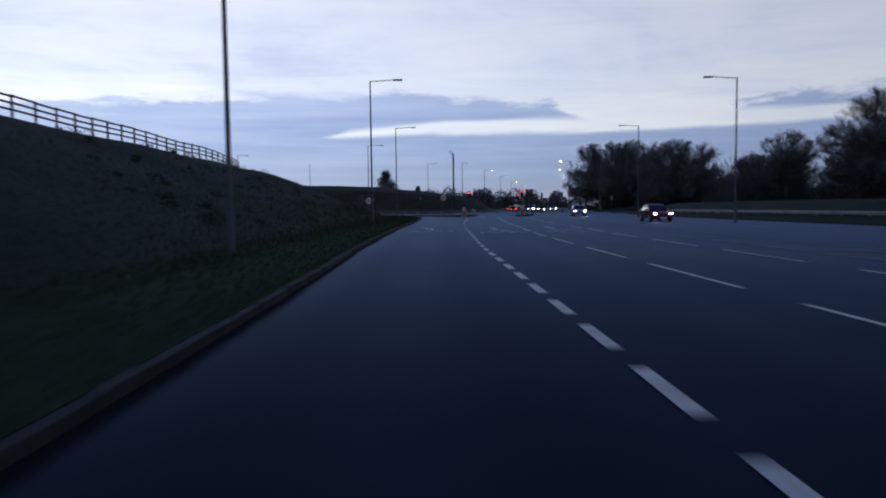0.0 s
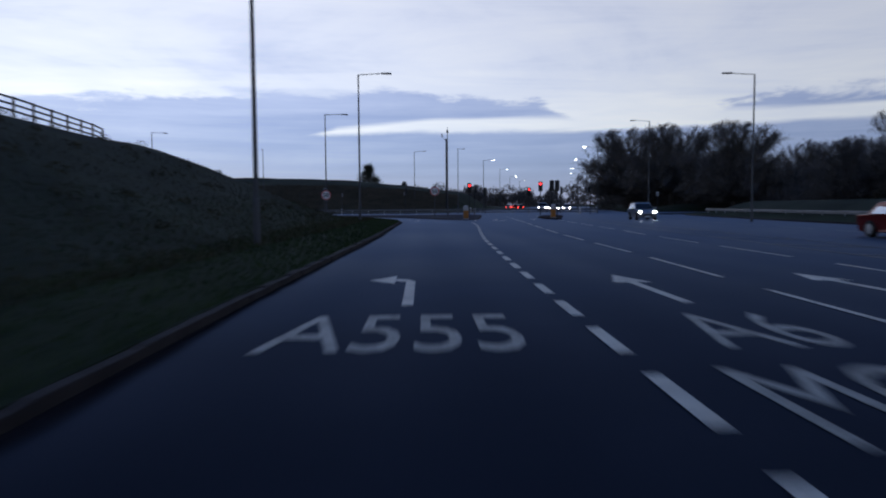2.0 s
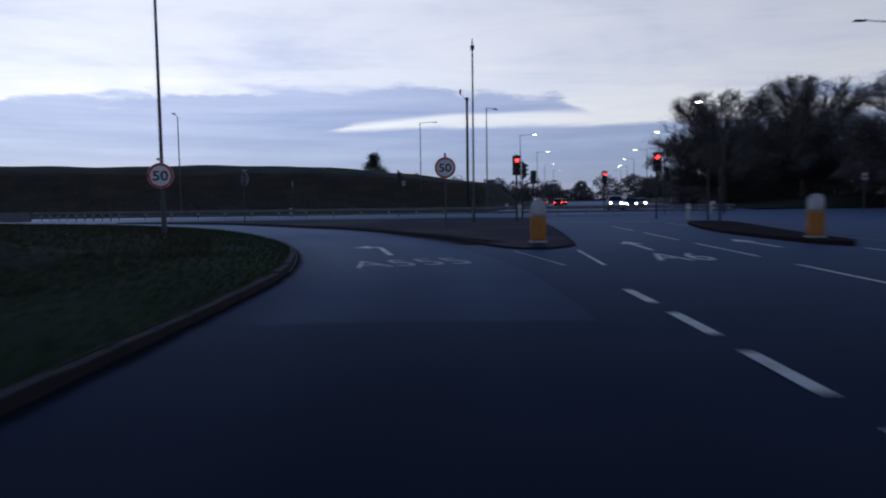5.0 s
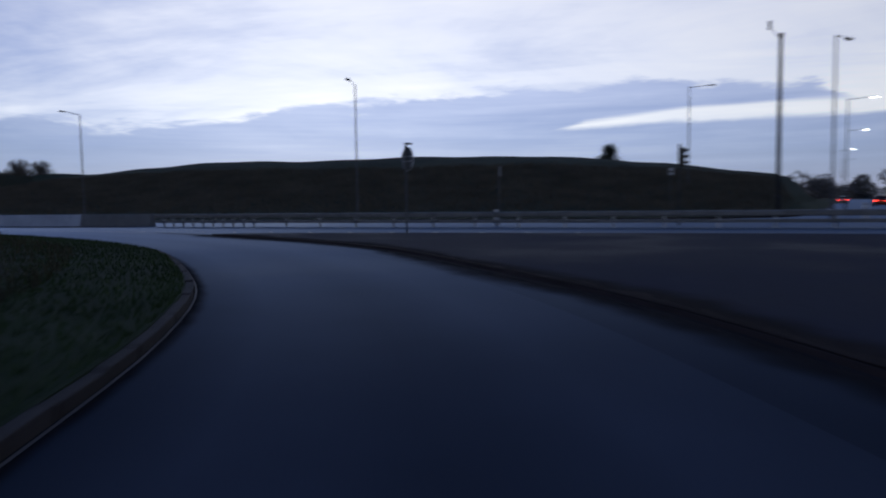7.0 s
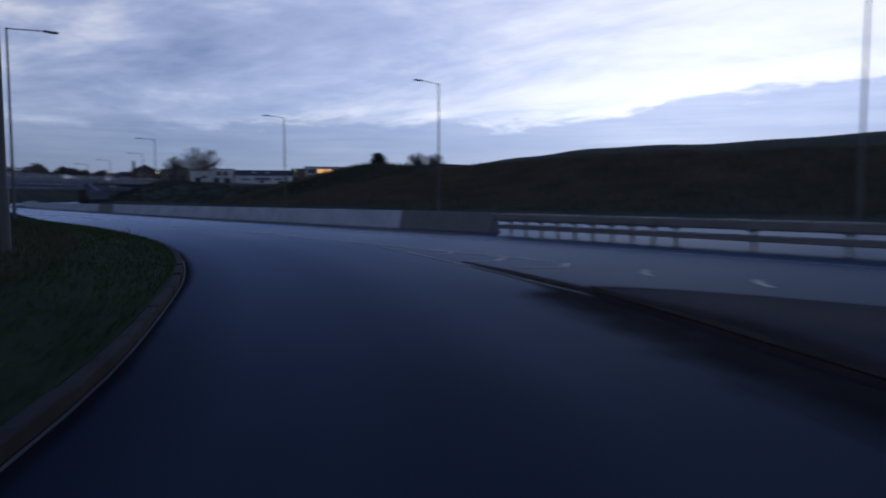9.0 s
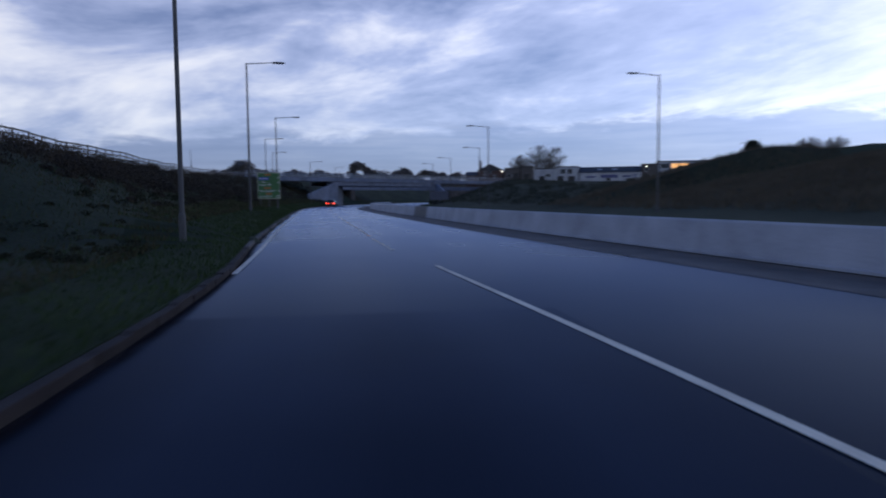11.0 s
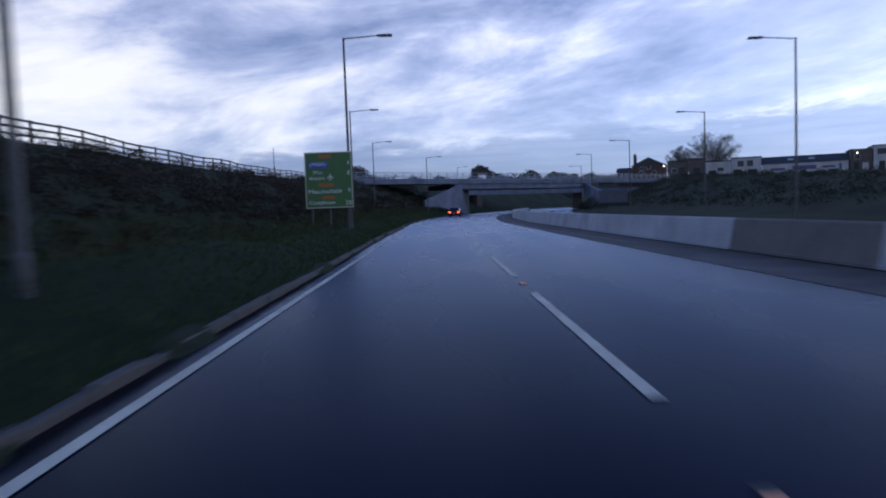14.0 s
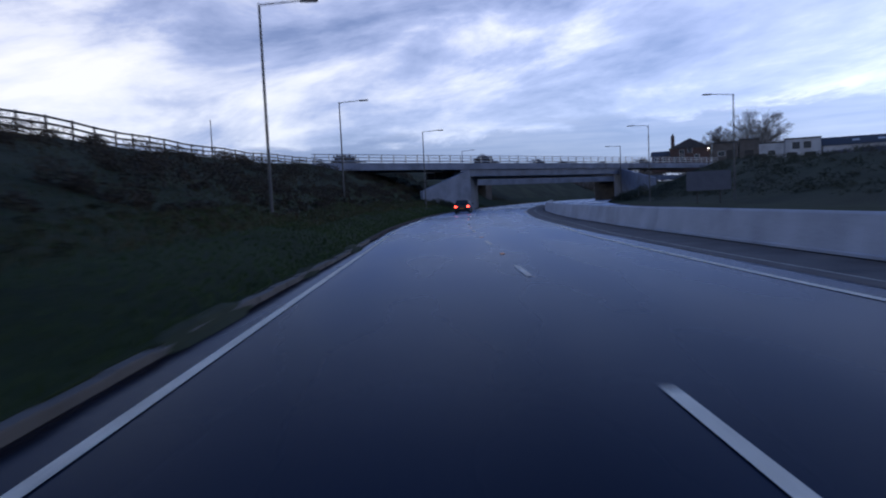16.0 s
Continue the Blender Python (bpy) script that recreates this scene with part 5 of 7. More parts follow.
def timber_fence(line, spacing, label, sink=0.0):
    t = thing("timber_fence", pose(0, 0, 0), label, "fence", "timber fences")
    post = finish(boxed(-0.06, 0.06, -0.05, 0.05, -0.5, 1.25, 0.012), "post", WOOD)
    total = length(line)
    marks = [cut(line, s, s + 0.01)[0] for s in np.arange(0, total - 0.1, spacing)]
    spots = [(x, y, terrain(x, y) - sink) for x, y in marks]
    for i, (x, y, z) in enumerate(spots):
        lean = 1.5 * math.sin(i * 2.7)
        part("post", post, WOOD, t, m=pose(x, y, z, lean, 0.8 * lean, 8 * math.sin(i)))
    for i in range(len(spots) - 1):
        a, b = Vector(spots[i]), Vector(spots[i + 1])
        side = (b - a).cross(Vector((0, 0, 1))).normalized() * 0.06
        for h in (0.42, 0.78, 1.14):
            bm = bmesh.new()
            q = [bm.verts.new(p + side * s + Vector((0, 0, h + dz + 0.02 * math.sin(i * 3.1 + h)))) for p in (a - (b - a) * 0.02, b + (b - a) * 0.02) for s, dz in ((0.7, -0.06), (1.3, -0.06), (1.3, 0.06), (0.7, 0.06))]
            for fi in ((0, 1, 2, 3), (7, 6, 5, 4), (0, 4, 5, 1), (1, 5, 6, 2), (2, 6, 7, 3), (3, 7, 4, 0)):
                bm.faces.new([q[k] for k in fi])
            part("rail", bm, WOOD, t)


timber_fence(smooth_line([(-22.2, 24), (-22.3, 40), (-22.6, 60), (-23.2, 78), (-24.2, 87.5)], 1.0), 2.2, "weathered timber post and rail fence along the bank top")
timber_fence(smooth_line([(-70, 110.2), (-90, 111.0), (-112, 112.0), (-140, 113.2), (-170, 115.0), (-200, 119.5), (-222, 127.0)], 1.0), 2.6, "weathered timber post and rail fence along the overgrown bank", 0.1)

# ---- bridge over the dual carriageway ----
A, B = Vector((-209.7, 141.7, 0)), Vector((-231.7, 171.5, 0))      # inner faces of the abutments
along = (B - A).normalized()
turn_b = math.degrees(math.atan2(along.y, along.x))
span = (B - A).length
bridge_at = pose(A.x, A.y, 0, 0, 0, turn_b)
bridge = thing("road_bridge", bridge_at, "concrete road bridge with steel parapet over the dual carriageway", "bridge")
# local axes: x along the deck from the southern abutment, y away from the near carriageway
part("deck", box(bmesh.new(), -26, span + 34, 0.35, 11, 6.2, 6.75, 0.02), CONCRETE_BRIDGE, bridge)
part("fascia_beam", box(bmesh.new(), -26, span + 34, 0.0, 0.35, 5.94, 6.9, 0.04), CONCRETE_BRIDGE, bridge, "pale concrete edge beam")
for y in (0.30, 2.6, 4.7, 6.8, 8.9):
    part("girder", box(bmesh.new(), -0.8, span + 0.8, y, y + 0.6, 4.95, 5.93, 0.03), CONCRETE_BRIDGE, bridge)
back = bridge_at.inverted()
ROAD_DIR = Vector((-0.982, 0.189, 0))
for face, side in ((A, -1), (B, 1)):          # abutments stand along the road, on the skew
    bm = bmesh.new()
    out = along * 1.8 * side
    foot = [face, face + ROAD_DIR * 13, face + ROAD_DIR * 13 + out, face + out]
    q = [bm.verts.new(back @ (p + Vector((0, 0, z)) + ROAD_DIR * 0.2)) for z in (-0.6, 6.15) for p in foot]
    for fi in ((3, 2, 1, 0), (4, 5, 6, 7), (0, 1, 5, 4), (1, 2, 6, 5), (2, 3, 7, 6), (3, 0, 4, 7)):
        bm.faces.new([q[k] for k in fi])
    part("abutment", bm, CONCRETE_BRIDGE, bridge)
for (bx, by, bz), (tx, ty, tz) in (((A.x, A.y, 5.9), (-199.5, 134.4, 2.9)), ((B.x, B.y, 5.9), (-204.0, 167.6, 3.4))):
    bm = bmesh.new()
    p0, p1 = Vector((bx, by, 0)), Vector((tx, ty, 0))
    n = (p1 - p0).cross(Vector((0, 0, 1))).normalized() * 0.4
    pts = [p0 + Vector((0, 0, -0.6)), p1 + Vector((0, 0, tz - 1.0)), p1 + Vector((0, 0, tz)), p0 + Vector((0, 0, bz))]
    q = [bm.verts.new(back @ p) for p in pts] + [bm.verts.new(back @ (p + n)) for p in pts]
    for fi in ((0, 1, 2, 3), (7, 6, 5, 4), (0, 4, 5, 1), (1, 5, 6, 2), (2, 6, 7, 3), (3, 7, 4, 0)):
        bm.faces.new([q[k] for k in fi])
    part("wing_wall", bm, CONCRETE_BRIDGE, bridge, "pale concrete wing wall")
post = finish(boxed(-0.05, 0.05, 0.08, 0.2, 6.85, 8.0, 0.01), "parapet_post", STEEL)
for x in np.arange(-25.5, span + 33, 2.0):
    part("parapet_post", post, STEEL, bridge, m=pose(x, 0, 0))
for z in (7.2, 7.6, 7.98):
    part("parapet_rail", tube(bmesh.new(), (-26, 0.1, z), (span + 34, 0.1, z), 0.05, 0.05, 8), STEEL, bridge)
for z in (7.5, 7.95):
    part("far_parapet_rail", tube(bmesh.new(), (-26, 10.8, z), (span + 34, 10.8, z), 0.05, 0.05, 8), STEEL, bridge)
second = thing("far_bridge", pose(A.x - 46, A.y + 9, 0, 0, 0, turn_b - 4), "second concrete bridge farther along the dual carriageway", "bridge")
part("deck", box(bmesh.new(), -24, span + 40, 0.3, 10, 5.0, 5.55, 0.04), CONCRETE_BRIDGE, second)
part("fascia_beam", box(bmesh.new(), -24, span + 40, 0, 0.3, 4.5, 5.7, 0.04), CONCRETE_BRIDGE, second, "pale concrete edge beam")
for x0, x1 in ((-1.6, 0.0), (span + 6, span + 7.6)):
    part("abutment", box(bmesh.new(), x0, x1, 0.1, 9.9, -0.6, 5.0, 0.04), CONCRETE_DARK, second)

# ---- buildings above the bank ----


def building(name, x, y, turn, w, d, h, wall, label, roof="flat", roof_h=1.5, windows=(), doors=(), chimneys=(), z=None, category="building"):
    """Front along local x, its face at y = 0; windows and doors are rows of x0, x1, z0, z1, material."""
    z = terrain(x, y) - 0.2 if z is None else z
    t = thing(name, pose(x, y, z, 0, 0, turn), label, category)
    part("wall", box(bmesh.new(), 0, w, 0, d, -1.5, h, 0.03), wall, t)
    bm = bmesh.new()
    if roof == "flat":
        box(bm, -0.15, w + 0.15, -0.15, d + 0.15, h, h + 0.3, 0.03)
    else:
        e = 0.35
        if roof == "gable":      # ridge runs away from the front
            pts = [(-e, -e, h - 0.1), (w + e, -e, h - 0.1), (w / 2, -e, h + roof_h), (-e, d + e, h - 0.1), (w + e, d + e, h - 0.1), (w / 2, d + e, h + roof_h)]
            idx = ((0, 1, 2), (5, 4, 3), (0, 2, 5, 3), (2, 1, 4, 5), (0, 3, 4, 1))
        else:                    # ridge runs along the front
            pts = [(-e, -e, h - 0.05), (w + e, -e, h - 0.05), (-e, d + e, h - 0.05), (w + e, d + e, h - 0.05), (-e, d / 2, h + roof_h), (w + e, d / 2, h + roof_h)]
            idx = ((0, 1, 5, 4), (3, 2, 4, 5), (0, 4, 2), (1, 3, 5), (0, 2, 3, 1))
        q = [bm.verts.new(p) for p in pts]
        for fi in idx:
            bm.faces.new([q[k] for k in fi])
    part("roof", bm, ROOF, t)
    for x0, x1, z0, z1, mt in windows:
        frame_part = part("window", box(bmesh.new(), x0 - 0.08, x1 + 0.08, -0.05, 0.02, z0 - 0.08, z1 + 0.08, 0.01), GREY_PLASTIC, t)
        part("pane", box(bmesh.new(), x0, x1, -0.065, -0.05, z0, z1), mt, frame_part)
    for x0, x1, z0, z1, mt in doors:
        part("sign_panel" if mt is SHOP_BLUE else "door", box(bmesh.new(), x0, x1, -0.08, 0.01, z0, z1, 0.01), mt, t)
    for cx, cy in chimneys:
        st = part("chimney", box(bmesh.new(), cx - 0.4, cx + 0.4, cy - 0.3, cy + 0.3, h, h + roof_h + 1.0, 0.03), BRICK, t)
        part("chimney_pot", lathe([(0.13, 0), (0.12, 0.45)], 10, Matrix.Translation((cx, cy, h + roof_h + 1.0))), BRICK, st)
    return t


Z0 = 7.2


def front(along_m, out=0.0):
    """A place on the line of the shop fronts, metres along it and out from it."""
    return -266.8 + 0.455 * along_m + 0.89 * out, 230.8 + 0.89 * along_m - 0.455 * out


building("brick_house", -261.7, 192.2, 66, 8.4, 9, 3.7, BRICK, "brick house with a steep dark gable roof", "gable", 2.1, [(2.0, 3.0, 0.9, 2.1, GLASS_DARK), (5.2, 6.2, 0.9, 2.1, GLASS_DARK), (3.7, 4.7, 2.6, 3.7, GLASS_DARK), (2.0, 3.0, 2.4, 3.3, GLASS_DARK)], [(0.6, 1.5, 0, 2.0, BLACK)], [(0.5, 3.0)], Z0, "house")
building("low_extension", -263.3, 188.6, 66, 3.7, 6, 2.2, BRICK, "low brick extension with a dark roof", "ridge", 1.2, [(0.6, 1.4, 0.9, 1.8, GLASS_DARK), (2.2, 3.0, 0.9, 1.8, GLASS_DARK)], (), (), Z0, "house")
building("dark_shed", -257.9, 200.4, 66, 5.0, 7, 4.1, CONCRETE_DARK, "dark shed with a low roof", "flat", 0.3, [(1.0, 2.4, 1.4, 2.4, GLASS_DARK)], [(2.8, 4.6, 0, 2.6, BLACK)], (), Z0, "shed")
building("dark_shed", -255.7, 205.3, 66, 3.9, 7, 4.5, CONCRETE_DARK, "narrow dark shed beside the white block", "flat", 0.3, (), [(1.0, 2.8, 0, 2.3, BLACK)], (), Z0, "shed")
# the black panel paints the dark of a recess; the grey one is a door
building("white_block", *front(-17), 63, 9.0, 9, 4.6, RENDER_WHITE, "white rendered flat-roofed building with a small window", "flat", 0.3, [(5.4, 7.0, 1.9, 2.9, GLASS_DARK)], [(1.6, 2.6, -0.2, 1.9, GREY_PLASTIC), (3.0, 5.0, -0.2, 2.2, BLACK)], (), Z0)
building("white_block", *front(-7.9, 0.4), 63, 7.7, 9, 5.2, RENDER_WHITE, "white rendered building with tall dark windows and a dark ground floor", "flat", 0.3, [(1.6, 3.2, 2.9, 4.5, GLASS_DARK), (4.0, 5.6, 2.9, 4.5, GLASS_DARK)], [(0.5, 2.6, -0.2, 2.1, BLACK), (3.1, 3.7, -0.2, 2.1, GREY_PLASTIC), (4.2, 6.6, -0.2, 2.0, BLACK)], (), Z0)
building("shop_row", *front(0.2), 63, 20.8, 9, 3.2, RENDER_WHITE, "white shop front with dark pitched roof and blue signs", "ridge", 2.1, [(9.2, 10.8, 0.3, 1.1, GLASS_DARK)], [(2.2, 5.6, 1.3, 1.9, SHOP_BLUE), (7.4, 13.2, 1.2, 2.3, SHOP_BLUE), (14.6, 17.6, 1.4, 2.0, SHOP_BLUE), (16.0, 18.6, -0.4, 1.0, BLACK), (18.6, 19.2, 0.8, 2.4, SHOP_BLUE)], (), Z0)
building("link_building", *front(21.4), 63, 5.0, 9, 5.6, CONCRETE_DARK, "dark link building with a small lamp and shutters", "flat", 0.3, [(1.0, 2.2, 3.2, 4.4, GLASS_DARK)], [(0.8, 2.0, -0.4, 2.4, BLACK), (2.8, 4.2, -0.4, 2.2, GREY_PLASTIC)], (), Z0)
building("glass_building", *front(26.7, 0.5), 63, 19.5, 10, 6.4, RENDER_WHITE, "taller white building with dark frames and a lit upper window", "flat", 0.3, [(4.4, 7.0, 4.2, 5.7, WINDOW_LIT), (7.4, 9.8, 4.2, 5.7, WINDOW_LIT), (10.4, 13.4, 4.2, 5.7, GLASS_DARK), (14.0, 15.8, 2.8, 5.2, GREY_PLASTIC), (0.8, 3.4, 4.2, 5.7, GLASS_DARK)], [(3.5, 3.9, -0.4, 6.3, DARKMETAL), (7.05, 7.35, -0.4, 6.3, DARKMETAL), (9.9, 10.2, -0.4, 6.3, DARKMETAL), (13.5, 13.9, -0.4, 6.3, DARKMETAL), (16.0, 19.0, 2.6, 6.3, DARKMETAL), (1.2, 2.6, -0.4, 2.4, BLACK)], (), Z0)


shop = next(o for o in scene.objects if o.name.startswith("shop_row"))
for x in (7.0, 12.2):
    part("skylight", boxed(-0.75, 0.75, -0.55, 0.55, 0.02, 0.10, 0.02), DOME, shop, "pale roof window", m=pose(x, 2.1, 4.22, 23.9, 0, 0))


def wall_lamp(x, y, z, turn):
    t = thing("wall_lamp", pose(x, y, z, 0, 0, turn), "small lit white lamp on a building wall", "lamp", "wall lamps")
    part("bracket", boxed(-0.06, 0.06, -0.02, 0.12, -0.06, 0.06, 0.01), DARKMETAL, t)
    part("lantern", lathe([(0.04, -0.10), (0.11, -0.08), (0.12, 0.04), (0.06, 0.10)], 12, Matrix.Translation((0, -0.14, 0))), LAMP_LIT, t, "lit lantern")


wall_lamp(-258.35, 199.6, Z0 + 3.2, 66)
wall_lamp(*front(23.0, 0.12), Z0 + 4.9, 63)

# ---- trees ----


def bare_tree(name, seed, height, spread, twigs, lean=0.0, ivy=0.0, fat=1.0):
    """Trunk and limbs in one mesh, fine twigs in another, as a leafless tree in winter."""
    rng = random.Random(seed)
    V, F, TV, TF, IV, IF = [], [], [], [], [], []

    def limb(a, b, r0, r1, sides=5):
        q = (b - a).to_track_quat("Z", "Y").to_matrix()
        n = len(V)
        for p, r in ((a, r0), (b, r1)):
            for i in range(sides):
                V.append(p + q @ Vector((r * math.cos(2 * math.pi * i / sides), r * math.sin(2 * math.pi * i / sides), 0)))
        for i in range(sides):
            j = (i + 1) % sides
            F.append((n + i, n + j, n + sides + j, n + sides + i))

    ends = []

    def grow(p, d, length_, r, depth):
        steps = 2 if depth > 2 else 3
        for _ in range(steps):
            nd = (d + Vector((rng.gauss(0, 0.16), rng.gauss(0, 0.16), rng.gauss(0.03, 0.10)))).normalized()
            q = p + nd * length_ / steps
            limb(p, q, r, r * 0.86, 6 if depth < 2 else 4)
            p, d, r = q, nd, r * 0.86
            if depth >= 1:
                ends.append((p, d))
        if depth < 5 and r > 0.012:
            n = rng.choice((2, 3, 3)) if depth else rng.choice((4, 5))
            for k in range(n):
                ang = 2 * math.pi * (k + rng.random() * 0.7) / n
                tilt = rng.uniform(0.35, 0.85) * (1.15 if depth == 0 else 1.0) * spread
                side = Vector((math.cos(ang), math.sin(ang), 0))
                nd = (d * math.cos(tilt) + side * math.sin(tilt) + Vector((0, 0, 0.12))).normalized()
                grow(p, nd, length_ * rng.uniform(0.62, 0.82), r * rng.uniform(0.58, 0.72), depth + 1)

    grow(Vector((0, 0, -0.3)), Vector((lean, 0, 1)).normalized(), height * 0.30, height * 0.022, 0)
    for _ in range(twigs):
        p, d = rng.choice(ends)
        d = (d + Vector((rng.gauss(0, 0.7), rng.gauss(0, 0.7), rng.gauss(0.15, 0.5)))).normalized()
        l = rng.uniform(0.5, 1.3) * height / 14
        side = d.cross(Vector((rng.gauss(0, 1), rng.gauss(0, 1), rng.gauss(0, 1)))).normalized() * rng.uniform(0.010, 0.022) * fat
        s = p + Vector((rng.gauss(0, 0.12), rng.gauss(0, 0.12), rng.gauss(0, 0.12)))
        n = len(TV)
        TV.extend((s - side, s + side, s + d * l))
        TF.append((n, n + 1, n + 2))
    for _ in range(int(ivy * 2600)):
        p, d = rng.choice(ends[: len(ends) // 2])
        s = p + Vector((rng.gauss(0, 0.5), rng.gauss(0, 0.5), rng.gauss(-0.2, 0.6)))
        a = Vector((rng.gauss(0, 1), rng.gauss(0, 1), rng.gauss(0, 1))).normalized() * rng.uniform(0.08, 0.2)
        b = a.cross(Vector((rng.gauss(0, 1), rng.gauss(0, 1), rng.gauss(0, 1)))).normalized() * rng.uniform(0.08, 0.18)
        n = len(IV)
        IV.extend((s - a, s + b, s + a, s - b))
        IF.append((n, n + 1, n + 2, n + 3))
    meshes = []
    for nm, v, f, mt in (("trunk", V, F, BARK), ("crown", TV, TF, TWIG), ("leaves", IV, IF, IVY)):
        if v:
            me = bpy.data.meshes.new(nm)
            me.from_pydata([tuple(p) for p in v], [], f)
            me.materials.append(mt)
            meshes.append((nm, me))
    return meshes


KINDS = [bare_tree("a", 3, 14, 1.0, 11000, ivy=0.12), bare_tree("b", 8, 13, 1.1, 11000, ivy=0.3), bare_tree("c", 21, 15, 0.9, 12000, 0.08, ivy=0.05)]


def round_tree(seed, height, width, limbs=20, shoots=34, stout=0.016, fine=1.0, boughs=22, inner=0.42, thin=1.0, low=0.24):
    """A wide leafless tree: limbs fan out from a short trunk to a round crown of fine twigs."""
    rng = random.Random(seed)
    V, F, TV, TF = [], [], [], []

    def limb(a, b, r0, r1, sides=5):
        q = (b - a).to_track_quat("Z", "Y").to_matrix()
        n = len(V)
        for p, r in ((a, r0), (b, r1)):
            for i in range(sides):
                V.append(p + q @ Vector((r * math.cos(2 * math.pi * i / sides), r * math.sin(2 * math.pi * i / sides), 0)))
        for i in range(sides):
            j = (i + 1) % sides
            F.append((n + i, n + j, n + sides + j, n + sides + i))

    mid, half = Vector((0, 0, height * 0.55)), Vector((width * 0.5, width * 0.5, height * 0.45))

    def within(p):
        """Keeps a point inside the crown's uneven round outline."""
        d = p - mid
        q = math.sqrt((d.x / half.x) ** 2 + (d.y / half.y) ** 2 + (d.z / half.z) ** 2)
        an = math.atan2(d.y, d.x)
        limit = 0.93 + 0.06 * math.sin(3 * an + seed) + 0.05 * math.sin(7 * an + d.z + 2 * seed) + rng.uniform(-0.06, 0.05)
        return p if q <= limit else mid + d * (limit / q)

    fork = Vector((0, 0, height * min(0.20, low + 0.04)))
    limb(Vector((0, 0, -0.4)), fork, height * 0.034, height * 0.026, 8)
    for k in range(limbs):
        an = 2.399963 * k + rng.uniform(-0.3, 0.3)
        up = rng.uniform(0.02, 1.0)
        flat = math.sqrt(max(0.0, 1 - up * up))
        reach = rng.uniform(0.86, 1.05)
        tip = Vector((width / 2 * flat * math.cos(an) * reach, width / 2 * flat * math.sin(an) * reach, height * (low + (0.98 - low) * up) * (0.94 + 0.06 * reach)))
        ctrl = fork + Vector((tip.x * 0.35, tip.y * 0.35, (tip.z - fork.z) * 0.62))
        pts = [fork * (1 - u) ** 2 + ctrl * 2 * u * (1 - u) + tip * u * u for u in (0, 0.2, 0.4, 0.6, 0.8, 1.0)]
        pts = [p + Vector((rng.gauss(0, 0.12), rng.gauss(0, 0.12), rng.gauss(0, 0.12))) * (i / 2) for i, p in enumerate(pts)]
        for i in range(5):
            limb(pts[i], pts[i + 1], height * stout * (1 - i / 5.6), height * stout * (1 - (i + 1) / 5.6), 5)
        for b in range(boughs):
            u = rng.uniform(inner, 1.0) * 5
            i = min(4, int(u))
            a = pts[i].lerp(pts[i + 1], u - i)
            d = ((pts[i + 1] - pts[i]).normalized() + Vector((rng.gauss(0, 0.6), rng.gauss(0, 0.6), rng.gauss(0.1, 0.45)))).normalized()
            ln = rng.uniform(0.10, 0.20) * height * (1.25 - u / 8)
            e = within(a + d * ln)
            limb(a, e, 0.05 * thin, 0.02 * thin, 3)
            for _ in range(shoots):
                w = rng.uniform(0.15, 1.05)
                s = a.lerp(e, w) + Vector((rng.gauss(0, 0.15), rng.gauss(0, 0.15), rng.gauss(0, 0.15)))
                td = (d + Vector((rng.gauss(0, 0.75), rng.gauss(0, 0.75), rng.gauss(0.1, 0.6)))).normalized() * rng.uniform(0.4, 1.1)
                td = within(s + td) - s
                if td.length < 0.05:
                    continue
                side = td.cross(Vector((rng.gauss(0, 1), rng.gauss(0, 1), rng.gauss(0, 1)))).normalized() * rng.uniform(0.012, 0.026) * fine
                n = len(TV)
                TV.extend((s - side, s + side, s + td))
                TF.append((n, n + 1, n + 2))
    meshes = []
    for nm, v, f, mt in (("trunk", V, F, BARK), ("crown", TV, TF, TWIG)):
        me = bpy.data.meshes.new(nm)
        me.from_pydata([tuple(p) for p in v], [], f)
        me.materials.append(mt)
        meshes.append((nm, me))
    return meshes


BIG = round_tree(12, 14.6, 18.5, 110, 12, 0.0045, 0.6, 17, 0.35, 0.5)
MID = round_tree(9, 14.0, 13.0, 60, 16, 0.005, 0.75, 22, 0.25, 0.6)
BROAD = round_tree(5, 14.0, 18.5, 110, 24, 0.006, 0.95, 24, 0.3, 0.6, 0.10)
ROUND = round_tree(5, 14.0, 12.5, 64, 20, 0.006, 0.75, 22, 0.3, 0.6)
OPEN = round_tree(31, 15.0, 14.0, 56, 20, 0.006, 0.75, 22, 0.3, 0.6)


def tree(x, y, kind, size, turn, label, group, z=None):
    t = thing("tree", pose(x, y, terrain(x, y) if z is None else z, 0, 0, turn) @ Matrix.Diagonal((size, size, size, 1)), label, "tree", group)
    for nm, me in kind:
        part(nm, me, BARK, t)
    return t


rng = random.Random(5)
# roadside wood on the far side of the first road
for x, y, kind, size in ((47.5, 190, BROAD, 1.36), (49.5, 168, BROAD, 1.18), (53.0, 148, BROAD, 1.17), (57.5, 112, ROUND, 0.86), (58.5, 124, BROAD, 0.78), (61.5, 92, BROAD, 1.10), (63.5, 70, BROAD, 1.08), (66.5, 49, OPEN, 1.06), (70.0, 27, BROAD, 1.04), (73.0, 5, OPEN, 1.0), (76.0, -18, BROAD, 1.0)):
    tree(x, y, kind, size, rng.uniform(0, 360), "leafless oak with a broad round crown of fine twigs", "roadside wood")
spots = []
for i in range(19):
    y = 196 - i * 10.5
    spots.append((54 + (194 - y) * 0.17 + rng.uniform(-3, 3), y + rng.uniform(-3, 3), rng.uniform(0.66, 0.80)))
for i in range(12):
    y = 204 - i * 16.0
    spots.append((68 + rng.uniform(-4, 4) + i * 4.0, y, rng.uniform(0.85, 0.98)))
